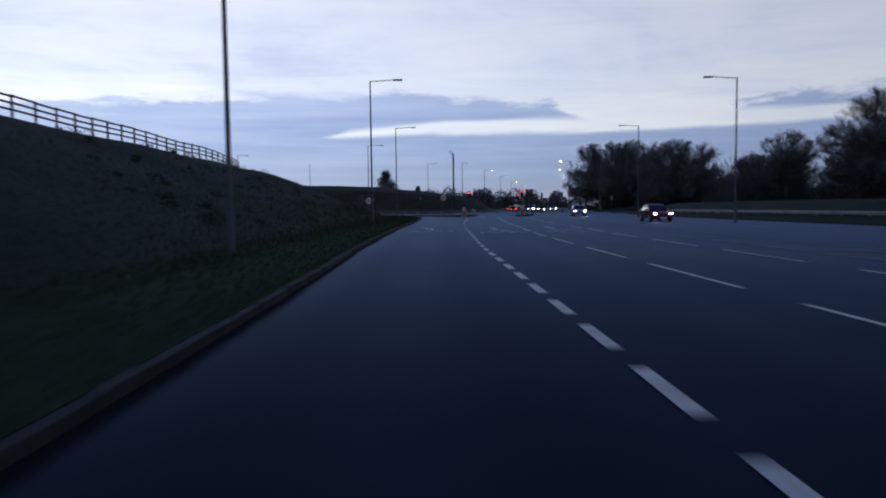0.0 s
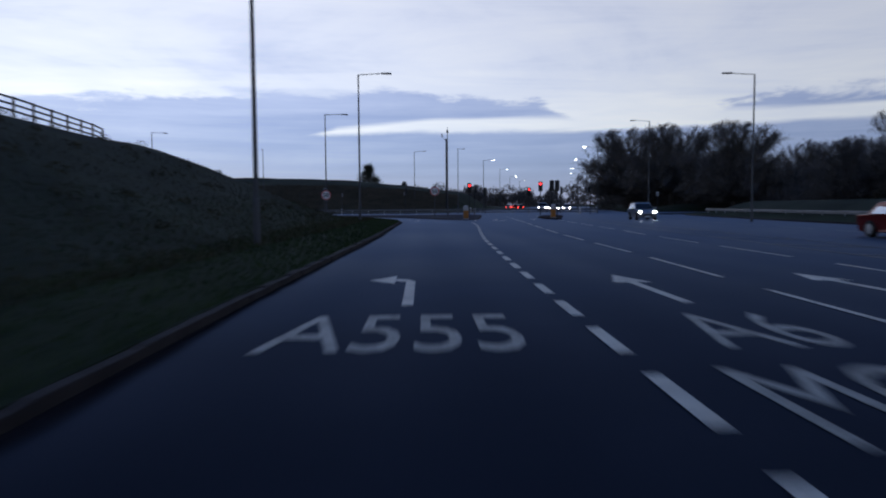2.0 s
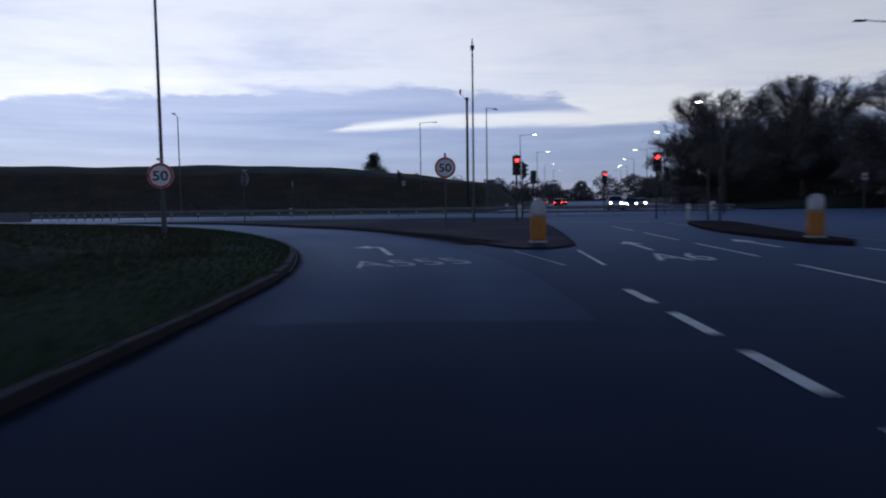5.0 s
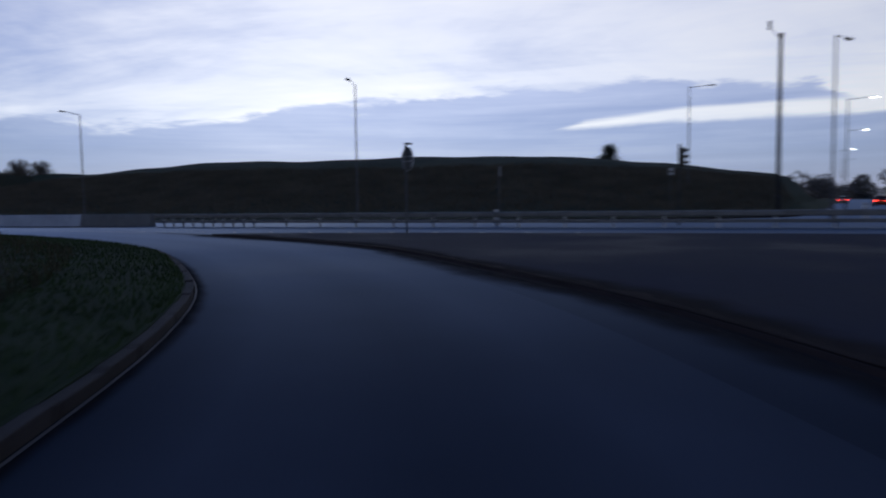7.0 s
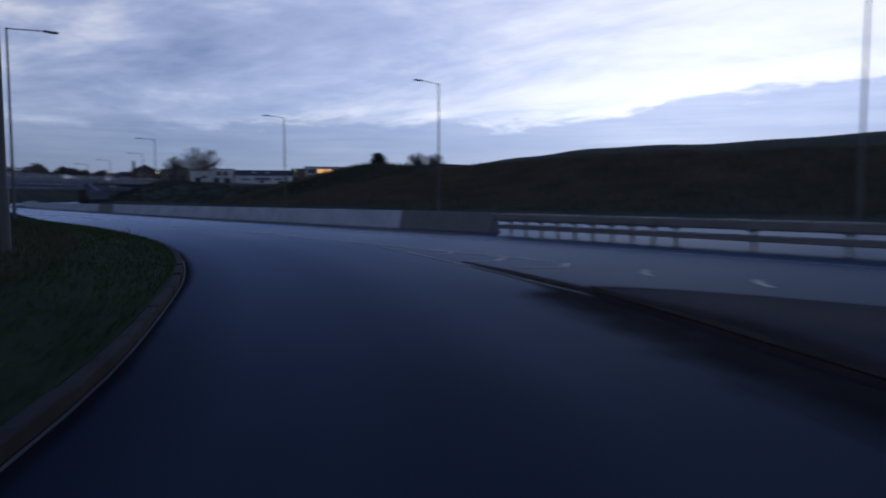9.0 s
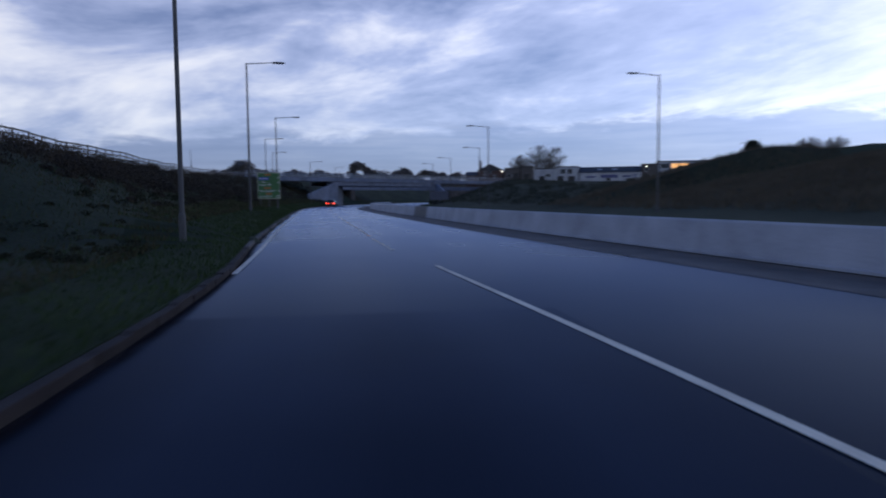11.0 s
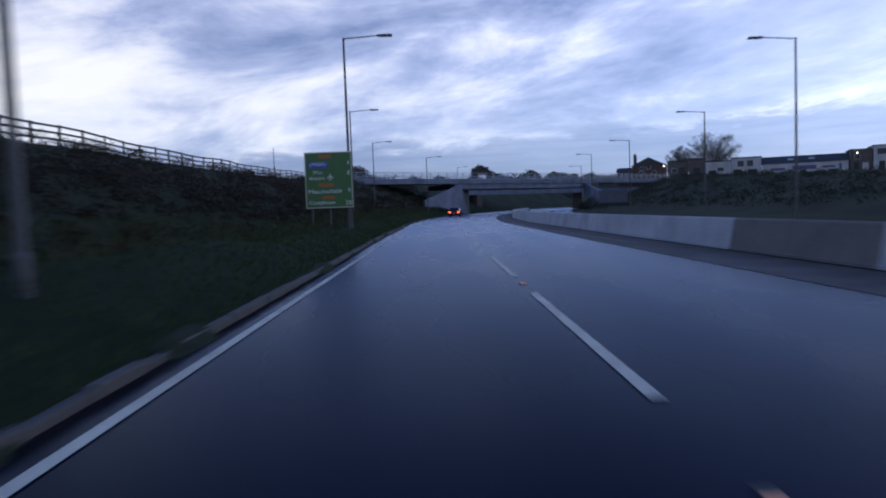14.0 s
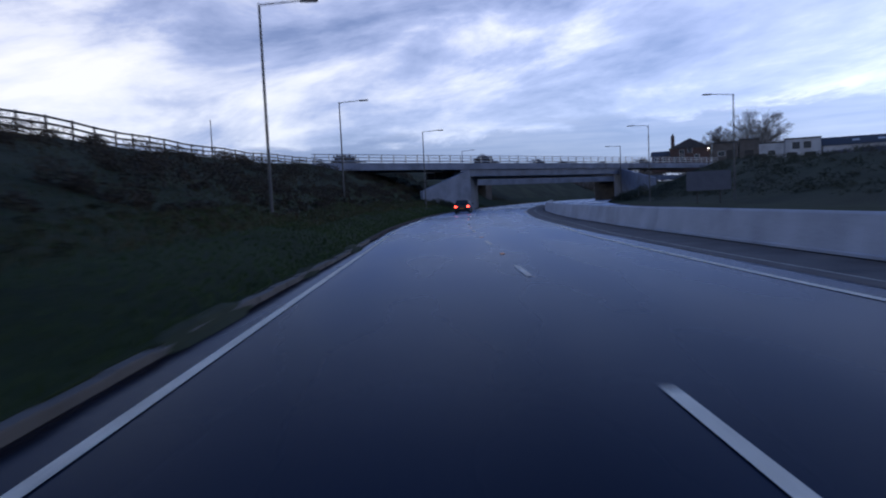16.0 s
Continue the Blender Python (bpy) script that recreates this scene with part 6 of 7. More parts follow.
for x, y, s in spots:
    tree(x, y, (ROUND, OPEN, ROUND, KINDS[rng.randrange(3)])[rng.randrange(4)], s, rng.uniform(0, 360), "leafless roadside tree with dense fine twigs", "roadside wood")
tree(-288.5, 226, BIG, 1.08, 40, "large leafless tree with a wide round crown behind the buildings", "trees behind the buildings", 6.8)
tree(-294, 218.5, MID, 0.85, 10, "small leafless tree beside a larger one behind the buildings", "trees behind the buildings", 6.8)
for x, y, s in ((-262, 275, 0.62), (-250, 282, 0.62), (-240, 290, 0.66), (-275, 330, 0.8), (-228, 292, 0.6), (-170, 242, 0.62), (-160, 240, 0.56)):
    tree(x, y, ROUND, s, rng.uniform(0, 360), "leafless tree standing behind the white buildings", "trees behind the buildings", 6.0)


def clumps(name, centres, leaf, count, mat, label, seed, flat=0.75):
    """Many small leaves in uneven clumps; centres are rows of x, y, z, radius."""
    rs = np.random.RandomState(seed)
    c = np.array(centres, float)
    n = len(c) * count
    k = np.repeat(np.arange(len(c)), count)
    d = rs.normal(size=(n, 3))
    d /= np.linalg.norm(d, axis=1)[:, None]
    r = c[k, 3] * rs.uniform(0.25, 1.0, n) ** 0.45 * (1 + 0.22 * np.sin(d[:, 0] * 5 + k) * np.cos(d[:, 1] * 4 + 2 * k))
    p = c[k, :3] + d * r[:, None] * np.array([1, 1, flat])
    a = rs.normal(size=(n, 3))
    a /= np.linalg.norm(a, axis=1)[:, None]
    b = np.cross(a, rs.normal(size=(n, 3)))
    b /= np.linalg.norm(b, axis=1)[:, None]
    s = leaf * rs.uniform(0.6, 1.5, n)[:, None]
    v = np.stack([p - a * s, p + b * s * 0.8, p + a * s], 1).reshape(-1, 3)
    me = bpy.data.meshes.new(name)
    me.from_pydata(v.tolist(), [], (np.arange(n * 3).reshape(-1, 3)).tolist())
    me.materials.append(mat)
    return tagged(new(name, me), label, "vegetation", kind="stuff")


rs = np.random.RandomState(4)
rows = []
for _ in range(330):      # undergrowth of the roadside wood
    y = rs.uniform(5, 205)
    x = 44.0 + (190 - y) * 0.14 + abs(rs.normal(0, 6))
    r = rs.uniform(1.0, 2.4)
    rows.append((x, y, terrain(x, y) + 0.5 * r, r))
clumps("wood_undergrowth", rows, 0.11, 260, SHRUB, "dark tangled undergrowth below the roadside trees", 1)
# dense twigs between the trunks
n = 200000      # twigs
ty = rs.uniform(12, 207, n)
tx0 = 47.0 + np.abs(190 - ty) * 0.155
td = 26 * rs.uniform(0, 1, n) ** 1.3
tx = tx0 + td
crown = (4.6 + 2.2 * wave(tx * 0.6, ty, 0.16) * 0.5 + 1.3 * wave(tx, ty, 0.55)) * (0.6 + 0.4 * ease(td / 7)) + 3.0 * ease((td - 8) / 10)
crown = crown * (0.86 + 0.6 * ease((ty - 140) / 35))
tz = crown * rs.uniform(0, 1, n) ** 0.85
sz_ = rs.uniform(0.35, 1.1, n)
tip = np.stack([rs.normal(0, 0.45, n), rs.normal(0, 0.45, n), rs.normal(0.75, 0.45, n)], 1) * sz_[:, None]
wid = rs.normal(0, 1, (n, 3))
wid = wid / np.linalg.norm(wid, axis=1)[:, None] * rs.uniform(0.02, 0.055, n)[:, None]
base = np.stack([tx, ty, tz + 0.9], 1)
for i in range(6):        # the outer trees at the end of the wood are bushy down to the ground
    cx, cy, cs = spots[i] if i < 3 else spots[16 + i]
    pick = np.arange(150000 + i * 8000, 158000 + i * 8000)
    d3 = rs.normal(size=(8000, 3))
    d3 /= np.linalg.norm(d3, axis=1)[:, None]
    rad = rs.uniform(0.02, 1.0, 8000) ** 0.42 * (0.80 + 0.14 * np.sin(5 * d3[:, 0] + i) + 0.10 * np.sin(9 * d3[:, 1] + 7 * d3[:, 2]))
    base[pick] = np.array([cx, cy, 6.2 * cs]) + d3 * rad[:, None] * np.array([6.9, 6.9, 7.6]) * cs
    base[pick, 2] = np.maximum(base[pick, 2], 0.4)
me = bpy.data.meshes.new("wood_thicket")
me.from_pydata(np.stack([base - wid, base + wid, base + tip], 1).reshape(-1, 3).tolist(), [], np.arange(3 * n).reshape(-1, 3).tolist())
me.materials.append(TWIG)
tagged(new("wood_thicket", me), "dense dark leafless thicket between the roadside trees", "vegetation", kind="stuff")
rows = []
for _ in range(520):      # brambles on the bank along the dual carriageway
    x = rs.uniform(-232, -70)
    edge = float(np.interp(x, WEST_X, WEST_Y))
    off = rs.uniform(7.0, 16.5)
    y = edge - off
    r = rs.uniform(0.35, 0.85) if off < 13 else rs.uniform(0.5, 0.95)
    rows.append((x, y, terrain(x, y) + 0.25 * r, r))
for _ in range(70):       # taller brambles on the crest where the bank begins
    x = rs.uniform(-102, -60)
    y = float(np.interp(x, WEST_X, WEST_Y)) - rs.uniform(8.5, 12.0)
    r = rs.uniform(0.5, 0.8)
    rows.append((x, y, terrain(x, y) + 0.45 * r, r))
for _ in range(260):      # low growth down the slope
    x = rs.uniform(-232, -66)
    y = float(np.interp(x, WEST_X, WEST_Y)) - rs.uniform(4.0, 9.0)
    r = rs.uniform(0.2, 0.5)
    rows.append((x, y, terrain(x, y) + 0.15 * r, r))
clumps("bank_brambles", rows, 0.06, 260, SHRUB, "dark brambles and dead stems on the steep bank", 2)
rows = []
for _ in range(900):      # tussocks on the verge below the bank
    x = rs.uniform(-232, -52)
    y = float(np.interp(x, WEST_X, WEST_Y)) - rs.uniform(1.6, 6.5)
    r = rs.uniform(0.12, 0.34)
    rows.append((x, y, terrain(x, y) + 0.1 * r, r))
clumps("verge_tussocks", rows, 0.035, 130, ROUGH_GRASS, "dark uneven tussocks of rough grass on the verge", 8, 0.6)
rows = []
for _ in range(760):      # scrub on the mound and the north bank, thick and dark for the bank's shaded face too
    x = rs.uniform(-235, -108)
    y = float(np.interp(x, [-240, -190, -112, 0], [180, 166, 160, 160])) + rs.uniform(-3, 22)
    r = rs.uniform(0.4, 1.15)
    rows.append((x, y, terrain(x, y) + 0.1 * r, r))
for _ in range(40):       # and before the southern one
    u = rs.uniform(0, 1)
    x, y, r = -208.5 + 11.5 * u, 141.0 - 6.2 * u + rs.uniform(0.0, 0.9), rs.uniform(0.35, 0.7)
    rows.append((x, y, 0.1 + 1.5 * u + rs.uniform(-0.3, 0.1), r))
for _ in range(60):       # bushes before the northern wing wall
    u = rs.uniform(0, 1)
    x, y, r = -232 + 36 * u, 171.0 - 7.5 * u + rs.uniform(-1.2, 0.2), rs.uniform(0.5, 1.0)
    rows.append((x, y, 0.3 + 1.6 * u + rs.uniform(-0.4, 0.2), r))
clumps("mound_scrub", rows, 0.09, 110, IVY, "dark low scrub on the grass mound", 3)
rows = []
for _ in range(120):      # tufts on the first hill
    y, x = rs.uniform(10, 95), -rs.uniform(7, 23)
    r = rs.uniform(0.2, 0.55)
    rows.append((x, y, terrain(x, y) + 0.1 * r, r))
clumps("hill_tufts", rows, 0.05, 160, DEAD_GRASS, "dark tufts of dead grass on the hillside", 4)
rows = []
for _ in range(260):      # hedges and woods in the distance
    a = rs.uniform(-50, 115)
    d = rs.uniform(420, 640)
    r = rs.uniform(5, 11)
    x, y = -d * math.sin(radians(a)), d * math.cos(radians(a)) + 40
    if not inside(x, y, OUTLINE) and not (20 < x < 130 and y < 520):
        rows.append((x, y, max(terrain(x, y), 0) + 0.3 * r, r))
for _ in range(240):      # tall wood at the end of the north road
    x, y, r = rs.uniform(-70, 260), rs.uniform(508, 560), rs.uniform(4.0, 7.0)
    rows.append((x, y, rs.uniform(0.0, 11.5) + 1.5 * math.sin(x * 0.06) + 1.0 * math.sin(x * 0.17), r))
clumps("distant_woods", rows, 0.75, 330, TWIG, "distant dark woods and hedges on the horizon", 5, 0.8)
rows = []
# x, y, half width, foot, top of each copse beyond the bridge
for x, y, w, z0, z1 in ((-523, 180, 13, 6, 28), (-520, 211, 9, 6, 24.5), (-335, 113, 10, 3, 17.5), (-345, 98, 10, 3, 13.5), (-520, 120, 30, 6, 20.5), (-525, 160, 26, 6, 21), (-520, 215, 26, 6, 20.5), (-505, 255, 26, 6, 19.5), (-500, 70, 30, 6, 19), (-330, 128, 5, 6, 9), (-400, 205, 8, 6, 10)):
    for _ in range(int(9 + w * 1.1)):
        u = rs.uniform(-1, 1)
        r = rs.uniform(2.2, 4.2)
        top = z0 + (z1 - z0) * (1 - 0.75 * u * u if w < 20 else 1 - 0.12 * math.sin(9 * u)) - 0.8 * r
        for h in (0.0, 0.5, 1.0):
            rows.append((x + rs.normal(0, 3), y + u * w, z0 * (1 - h) + top * h + rs.normal(0, 0.5), r))
clumps("far_copse", rows, 0.55, 300, TWIG, "round dark copses beyond the bridge", 6)


def conifer(x, y, h, w, z, label):
    rr = np.random.RandomState(int(abs(x) * 7) % 1000)
    t = thing("conifer", pose(x, y, z), label, "tree", "evergreen trees")
    part("trunk", tube(bmesh.new(), (0, 0, -0.3), (0, 0, h * 0.9), 0.16, 0.03, 8), BARK, t)
    # uneven boughs: many small tufts inside a rough cone
    k = 70
    u = rr.uniform(0.06, 1.0, k)
    reach = w * 0.68 * (1 - u ** 1.6) ** 0.85 * rr.uniform(0.25, 1.0, k)
    an = rr.uniform(0, 2 * math.pi, k)
    tuft = np.stack([reach * np.cos(an), reach * np.sin(an), u * h * 0.94], 1)
    n = k * 190
    d = rr.normal(size=(n, 3)) * np.array([1, 1, 0.7])
    p = np.repeat(tuft, 190, 0) + d * (w * 0.085)
    p[:, 2] = np.maximum(p[:, 2], 0.1)
    a = rr.normal(size=(n, 3))
    a = a / np.linalg.norm(a, axis=1)[:, None] * rr.uniform(0.15, 0.45, n)[:, None]
    b = np.cross(a, rr.normal(size=(n, 3)))
    b = b / np.linalg.norm(b, axis=1)[:, None] * 0.16
    v = np.stack([p - b, p + b, p + a], 1).reshape(-1, 3)
    me = bpy.data.meshes.new("crown")
    me.from_pydata(v.tolist(), [], np.arange(3 * n).reshape(-1, 3).tolist())
    me.materials.append(IVY)
    part("crown", me, IVY, t)


conifer(-23, 336, 16.7, 11.0, 3.0, "dense dark evergreen tree rising behind the mound")
conifer(-8, 352, 10.0, 4.0, 2.5, "small pointed evergreen tree in the distance")
conifer(-188.9, 242, 8.2, 7.4, 6.8, "dark bushy evergreen beside the white buildings")
conifer(-200, 250, 7.0, 7.0, 6.8, "dark bushy evergreen beside the white buildings")

# ---- cars ----


def car(m, paint, label, kind="saloon", lights="front", group="cars"):
    """Local y is forward; the wheels stand on z = 0."""
    L, W, H, base = {"saloon": (4.5, 1.80, 1.44, 0.20), "suv": (4.7, 1.90, 1.75, 0.26), "hatch": (4.1, 1.76, 1.50, 0.20)}[kind]
    t = thing("car", m, label, "car", group)
    bm = bmesh.new()
    sh = 0.60 * H
    # side outline of the lower body, nose at +y
    prof = [(-L / 2, base + 0.12), (-L / 2 - 0.02, sh - 0.10), (-L / 2 + 0.10, sh + 0.02), (-L * 0.18, sh + 0.06), (L * 0.20, sh + 0.03), (L / 2 - 0.35, sh - 0.10), (L / 2 - 0.05, sh - 0.26), (L / 2, base + 0.22), (L / 2 - 0.10, base), (-L / 2 + 0.12, base)]
    ws = [0.86, 0.97, 0.97, 1.0, 1.0, 0.95, 0.84, 0.84, 0.88, 0.88]
    lo = [bm.verts.new((-W / 2 * w, y, z)) for (y, z), w in zip(prof, ws)]
    hi = [bm.verts.new((W / 2 * w, y, z)) for (y, z), w in zip(prof, ws)]
    n = len(prof)
    for i in range(n):
        j = (i + 1) % n
        bm.faces.new((lo[i], lo[j], hi[j], hi[i]))
    bm.faces.new(lo[::-1]); bm.faces.new(hi)
    bmesh.ops.bevel(bm, geom=[e for e in bm.edges], offset=0.045, segments=2, affect="EDGES", profile=0.6)
    body = part("body", bm, paint, t)
    back = -L / 2 + (0.12 if kind != "saloon" else 0.55)
    front = L * 0.20
    roof = [(back + 0.02, sh, 0.90), (back + (0.25 if kind != "saloon" else 0.55), H - 0.05, 0.72), (-0.1, H, 0.72), (front - 0.72, H - 0.08, 0.72), (front, sh, 0.90)]
    bm = bmesh.new()
    lo = [bm.verts.new((-W / 2 * w, y, z)) for y, z, w in roof]
    hi = [bm.verts.new((W / 2 * w, y, z)) for y, z, w in roof]
    for i in range(4):
        bm.faces.new((lo[i], lo[i + 1], hi[i + 1], hi[i]))
    bm.faces.new(lo[::-1]); bm.faces.new(hi)
    bm.faces.new((lo[4], lo[0], hi[0], hi[4]))
    bmesh.ops.bevel(bm, geom=list(bm.edges), offset=0.04, segments=2, affect="EDGES", profile=0.6)
    part("cabin", bm, paint, t)

    def pane(name, pts):
        b2 = bmesh.new()
        b2.faces.new([b2.verts.new(p) for p in pts])
        r = bmesh.ops.extrude_face_region(b2, geom=list(b2.faces))
        bmesh.ops.translate(b2, verts=[v for v in r["geom"] if isinstance(v, bmesh.types.BMVert)], vec=(0, 0, 0.008))
        part(name, b2, GLASS_CAR, t, "dark glass")

    out = 0.018
    pane("windscreen", [(-W * 0.41, front - 0.04, sh + 0.06 + out), (W * 0.41, front - 0.04, sh + 0.06 + out), (W * 0.345, front - 0.66, H - 0.13 + out), (-W * 0.345, front - 0.66, H - 0.13 + out)])
    r0, r1 = roof[0], roof[1]
    pane("rear_window", [(-W * 0.40, r0[0] + 0.02 - out, sh + 0.08), (-W * 0.345, r1[0] - 0.02 - out, r1[1] - 0.08), (W * 0.345, r1[0] - 0.02 - out, r1[1] - 0.08), (W * 0.40, r0[0] + 0.02 - out, sh + 0.08)])
    for s in (-1, 1):
        ya, yb = back + 0.35, front - 0.12
        b2 = bmesh.new()
        q = [(s * (W * 0.452 + 0.006), ya, sh + 0.07), (s * (W * 0.452 + 0.006), yb, sh + 0.07), (s * (W * 0.368 + 0.006), front - 0.80, H - 0.16), (s * (W * 0.368 + 0.006), ya + 0.30, H - 0.14)]
        b2.faces.new([b2.verts.new(p) for p in q])
        part("side_window", b2, GLASS_CAR, t, "dark glass")
        part("mirror", box(bmesh.new(), s * W * 0.5 - 0.02, s * W * 0.5 + s * 0.16 + 0.02, front - 0.18, front - 0.06, sh + 0.05, sh + 0.19, 0.02) if s > 0 else box(bmesh.new(), -W * 0.5 - 0.18, -W * 0.5 + 0.02, front - 0.18, front - 0.06, sh + 0.05, sh + 0.19, 0.02), paint, t)
        fr = lathe([(0.02, 0), (0.12, 0.01), (0.115, 0.03), (0.05, 0.045)], 14, Matrix.Translation((s * W * 0.345, L / 2 - 0.10, sh - 0.24)) @ pose(0, 0, 0, -90, 0, 0))
        part("headlight", fr, HEAD_LIT if lights == "front" else GREY_PLASTIC, body, "lit headlight" if lights == "front" else "")
        part("tail_light", box(bmesh.new(), s * W * 0.38 - 0.14, s * W * 0.38 + 0.14, -L / 2 - 0.035, -L / 2 + 0.05, sh - 0.24, sh - 0.08, 0.02), TAIL_LIT, body, "lit red tail light")
        for yw in (-L * 0.30, L * 0.31):
            mw = Matrix.Translation((s * (W / 2 - 0.13), yw, 0.33)) @ pose(0, 0, 0, 0, 90, 0)
            wheel = part("wheel", lathe([(0.20, -0.11), (0.32, -0.11), (0.33, -0.07), (0.33, 0.07), (0.32, 0.11), (0.20, 0.11)], 20, mw), TYRE, t)
            part("rim", lathe([(0.05, -0.122), (0.20, -0.115), (0.205, 0.115), (0.05, 0.122)], 14, mw), RIM, wheel)
    part("grille", box(bmesh.new(), -0.42, 0.42, L / 2 - 0.06, L / 2 + 0.005, base + 0.14, base + 0.34, 0.01), BLACK, body)
    part("number_plate", box(bmesh.new(), -0.26, 0.26, L / 2, L / 2 + 0.012, base + 0.06, base + 0.17), SIGN_WHITE, body)
    part("number_plate", box(bmesh.new(), -0.26, 0.26, -L / 2 - 0.04, -L / 2 - 0.02, base + 0.30, base + 0.41), YELLOW, body)
    return t


car(pose(18.5, 57.5, 0.0, 0, 0, 178), RED_BODY, "red saloon car with lit headlights on the wet road", "saloon")
car(pose(19.3, 92, 0.0, 0, 0, 175), SILVER_BODY, "silver hatchback car with lit headlights", "hatch")
for x, y, k, p in ((22.5, 160, "suv", SILVER_BODY), (26.0, 166, "hatch", DARK_BODY), (31.0, 179, "saloon", SILVER_BODY), (25.4, 172, "saloon", DARK_BODY)):
    car(pose(x, y, 0.0, 0, 0, 168), p, "car with lit headlights waiting at the signals", k)
for x, y, p in ((24.4, 211, RED_BODY), (28.3, 228, DARK_BODY), (27.0, 246, SILVER_BODY)):
    car(pose(x, y, 0.0, 0, 0, -12), p, "car with lit tail lights driving away on the north road", "hatch", "rear")
k = int(np.argmin(np.abs(EDGE[:, 0] + 186)))
d = EDGE[k + 1] - EDGE[k]
pt = aside(EDGE, -1.9)[k]
car(pose(pt[0], pt[1], 0.0, 0, 0, math.degrees(math.atan2(-d[0], d[1]))), DARK_BODY, "dark car with lit red tail lights near the bridge", "hatch", "rear")

# ---- grass ----


def blades(name, spots, mat, label, low, high, seed, wide=1.0):
    rr = np.random.RandomState(seed)
    p = np.array(spots)
    n = len(p)
    an = rr.uniform(0, 2 * math.pi, n)
    w = rr.uniform(0.008, 0.022, n) * wide
    h = rr.uniform(low, high, n)
    side = np.stack([np.cos(an) * w, np.sin(an) * w, np.zeros(n)], 1)
    tip = np.stack([rr.normal(0, 0.35, n) * h, rr.normal(0, 0.35, n) * h, h], 1)
    v = np.stack([p - side, p + side, p + tip], 1).reshape(-1, 3)
    me = bpy.data.meshes.new(name)
    me.from_pydata(v.tolist(), [], np.arange(3 * n).reshape(-1, 3).tolist())
    me.materials.append(mat)
    return tagged(new(name, me), label, "grass", kind="stuff")


def verge_spots(count, far, seed, line, start, stop, first=0.16):
    rr = np.random.RandomState(seed)
    total = np.r_[0, np.cumsum(np.hypot(*np.diff(line, axis=0).T))]
    s = rr.uniform(start, stop, count)
    o = first + far * rr.uniform(0, 1, count) ** 1.6
    d = np.gradient(line, axis=0)
    d /= np.hypot(d[:, 0], d[:, 1])[:, None]
    x, y = np.interp(s, total, line[:, 0]), np.interp(s, total, line[:, 1])
    tx, ty = np.interp(s, total, d[:, 0]), np.interp(s, total, d[:, 1])
    x, y = x - ty * o, y + tx * o
    i = np.clip(np.searchsorted(gx, x) - 1, 0, nx - 2)
    j = np.clip(np.searchsorted(gy, y) - 1, 0, ny - 2)
    u, v = (x - gx[i]) / (gx[i + 1] - gx[i]), (y - gy[j]) / (gy[j + 1] - gy[j])
    zt = (GZ[j, i] * (1 - u) + GZ[j, i + 1] * u) * (1 - v) + (GZ[j + 1, i] * (1 - u) + GZ[j + 1, i + 1] * u) * v
    # near the kerb the grass stands on the verge strip
    cx, cy = x + ty * (o - 4.2), y - tx * (o - 4.2)
    i = np.clip(np.searchsorted(gx, cx) - 1, 0, nx - 2)
    j = np.clip(np.searchsorted(gy, cy) - 1, 0, ny - 2)
    zc = GZ[j, i] - 0.12
    zb = 0.115 + 0.42 * np.clip(zc + 0.05, 0.0, 1.6)
    strip_z = np.where(o < 1.6, 0.115 + (zb - 0.115) * (o - 0.13) / 1.47, zb + (zc - zb) * (o - 1.6) / 2.6)
    z = np.where(o < 4.2, np.maximum(zt, strip_z), zt)
    return np.stack([x, y, z - 0.02], 1)


blades("verge_grass", verge_spots(210000, 9.0, 11, KERB_LEFT, 55, 400), BLADE, "short green grass along the kerb and verge", 0.04, 0.12, 1)
blades("tall_grass", verge_spots(90000, 14.0, 12, KERB_LEFT, 55, 400, 2.2), DEAD_GRASS, "taller dead grass stems among the verge grass", 0.08, 0.26, 2)
rr = np.random.RandomState(9)
ridge = []
for _ in range(80000):
    x, y = rr.uniform(-110, 8), 156 + 30 * rr.uniform(0, 1) ** 0.8
    ridge.append((x, y, terrain(x, y) - 0.03))
stalks = []
for cx, cy in ((-38.5, 125.7), (-40.8, 126.2), (-42.5, 126.4), (-29.4, 122.6), (-36.2, 123.4)):      # dead stalks left standing on the verge
    stalks += [(cx + rs.normal(0, 0.13), cy + rs.normal(0, 0.13), terrain(cx, cy) + 0.05) for _ in range(16)]
blades("verge_stalks", stalks, WEEDS, "dead brown stalks standing up from the verge", 0.3, 0.62, 12, 1.0)
blades("mound_grass", ridge, WEEDS, "long dead grass stems on the mound", 0.2, 0.7, 3, 3.0)

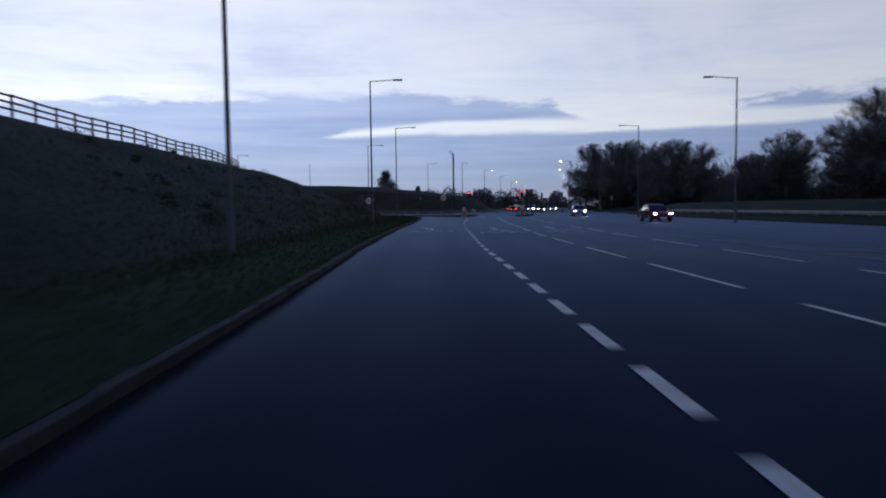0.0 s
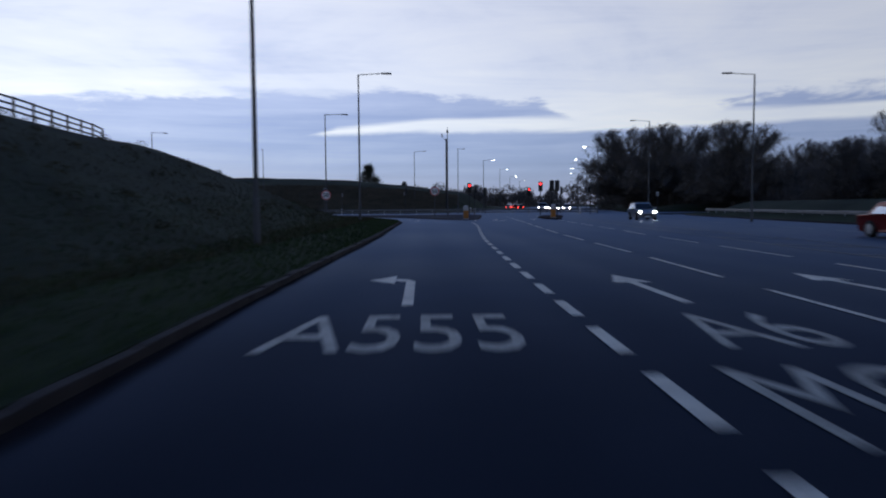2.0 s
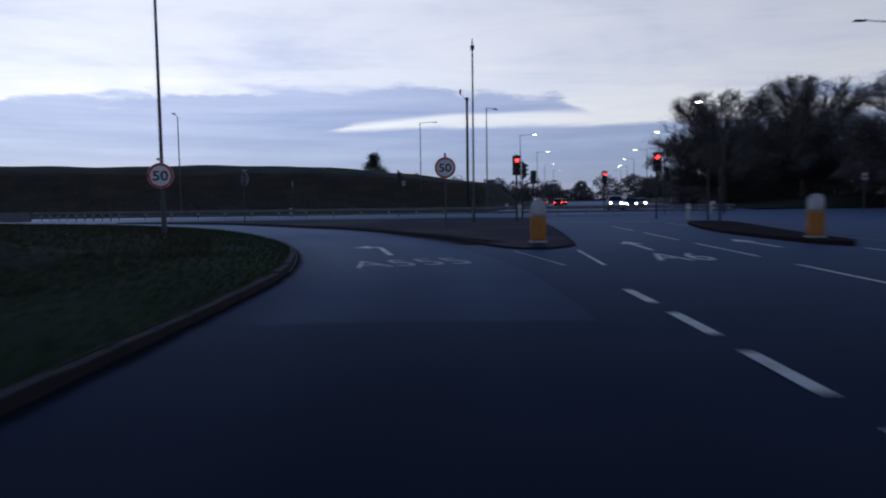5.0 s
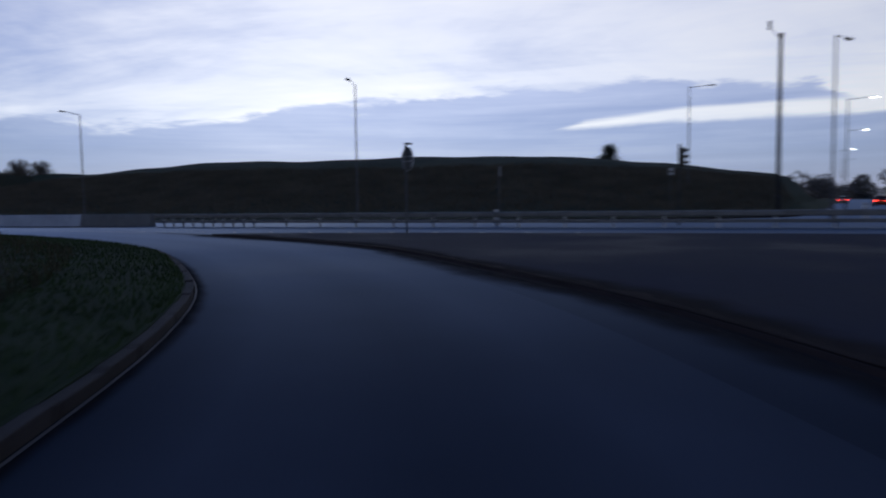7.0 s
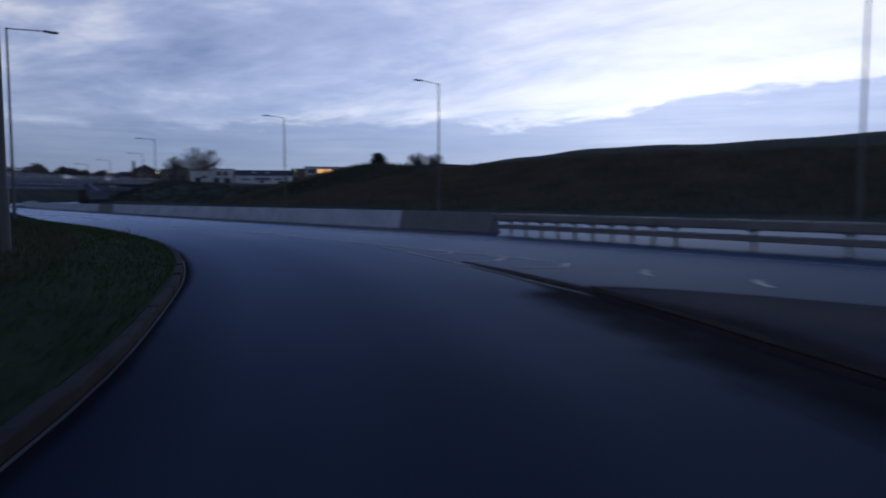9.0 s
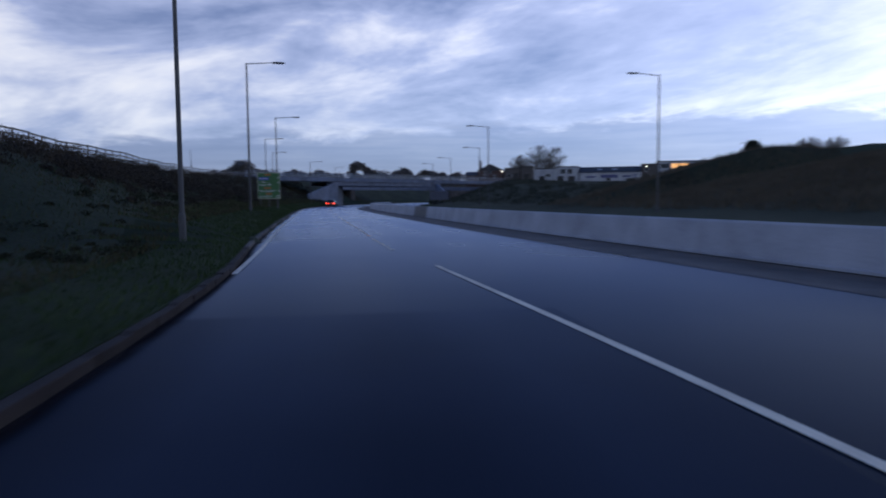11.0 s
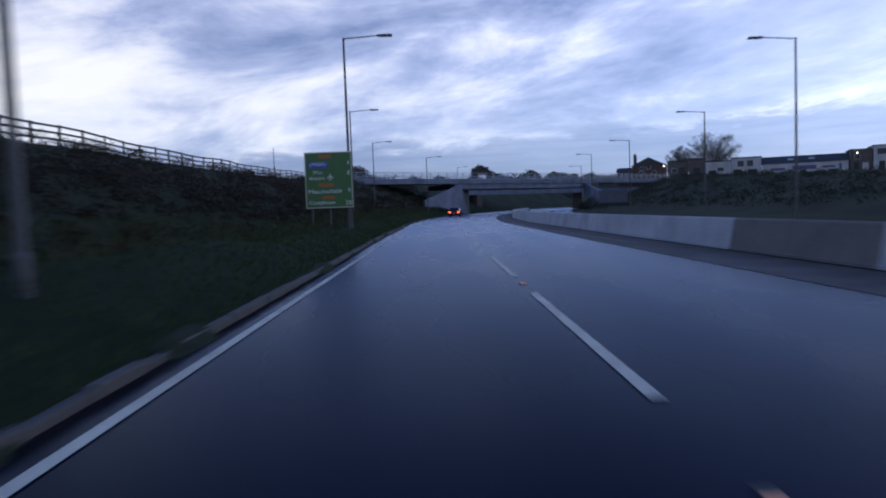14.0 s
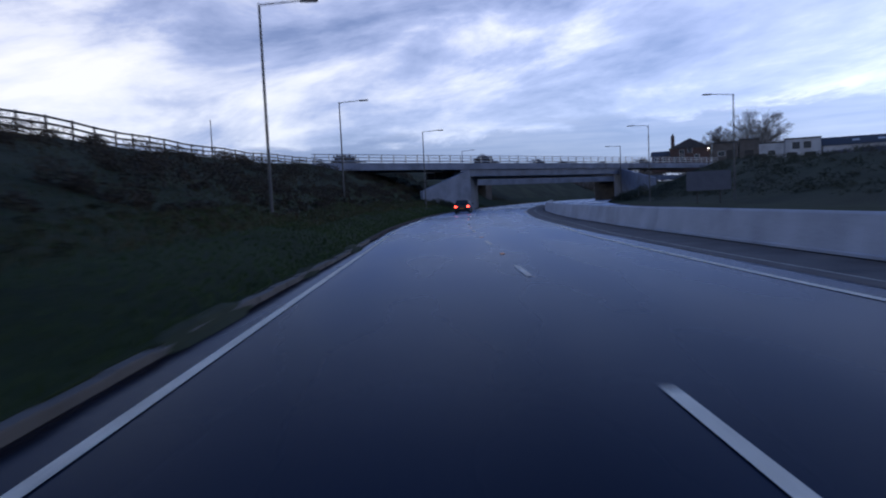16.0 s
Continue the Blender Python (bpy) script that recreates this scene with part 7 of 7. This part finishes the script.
# ---- kerb stones along the way, last ----
kerb = thing("kerb", pose(0, 0, 0), "grey concrete kerb stones along the grass verge", "kerb", kind="structure")
b = boxed(0.0, 0.905, 0.0, 0.13, -0.08, 0.125, 0.018)
stone = finish(b, "kerb_stone", KERB_STONE)
pale = finish(boxed(0.0, 0.905, 0.0, 0.13, -0.08, 0.125, 0.022), "kerb_stone", CONCRETE_DARK)
total = length(KERB_LEFT)
s, n = near(KERB_LEFT, y=1.0), 0
while n < 262:
    p = cut(KERB_LEFT, s, s + 0.915)
    d = p[-1] - p[0]
    a = math.degrees(math.atan2(d[1], d[0]))
    worn = p[0][0] < -58
    sink = -0.02 * abs(math.sin(n * 1.7)) - (0.02 * max(0.0, math.sin(n * 0.55 + 1) + 0.5 * math.sin(n * 2.3)) if worn else 0.0)
    part("kerb_stone", pale if worn else stone, KERB_STONE, kerb, m=pose(p[0][0], p[0][1], sink, 0.6 * math.sin(n * 2.1), 0.5 * math.sin(n), a + 0.6 * math.sin(n * 3.3)))
    s, n = s + 0.915, n + 1
END_OF_STONES = s
# soil and turf slumped over the kerb in places
rs = np.random.RandomState(14)
for x, long in ((-61.5, 2.0), (-70.8, 1.6), (-79.0, 3.2), (-84.6, 1.4), (-93.2, 2.4), (-99.0, 1.3), (-107.4, 2.2), (-114.5, 3.0), (-121.0, 1.6), (-127.5, 2.4)):
    a = near(KERB_LEFT, x=x)
    line = cut(KERB_LEFT, a, a + long)
    k = np.linspace(0, 1, len(line))
    swell = np.sqrt(np.clip(np.sin(np.pi * k), 0, 1)) * (0.8 + 0.35 * rs.rand(len(line)))
    rows = [(aside(line, -0.14), 0.004 + 0 * k), (aside(line, -0.04), 0.065 * swell), (aside(line, 0.06), 0.10 + 0.055 * swell), (aside(line, 0.2), 0.11 + 0.07 * swell), (aside(line, 0.45), 0.09 + 0 * k)]
    rows[0] = (np.array([aside(line, 0.02 - 0.17 * w)[i] for i, w in enumerate(swell)]), rows[0][1])
    v, f = [], []
    for (p, zp), (q, zq) in zip(rows, rows[1:]):
        vv, ff = ribbon(p, q, zp, zq)
        f += [tuple(len(v) + i for i in r) for r in ff]
        v += vv
    sheet("slumped_soil", v, f, HILL_GRASS, "dark soil and turf slumped over the kerb", "soil", group="slumped soil")
kerb_run(cut(KERB_LEFT, END_OF_STONES, length(KERB_LEFT) - 0.5), 1, "kerb_west", "grey concrete kerb towards the bridge")
kerb_run(cut(KERB_LEFT, 0.5, near(KERB_LEFT, y=1.0)), 1, "kerb_south", "grey concrete kerb behind the start")
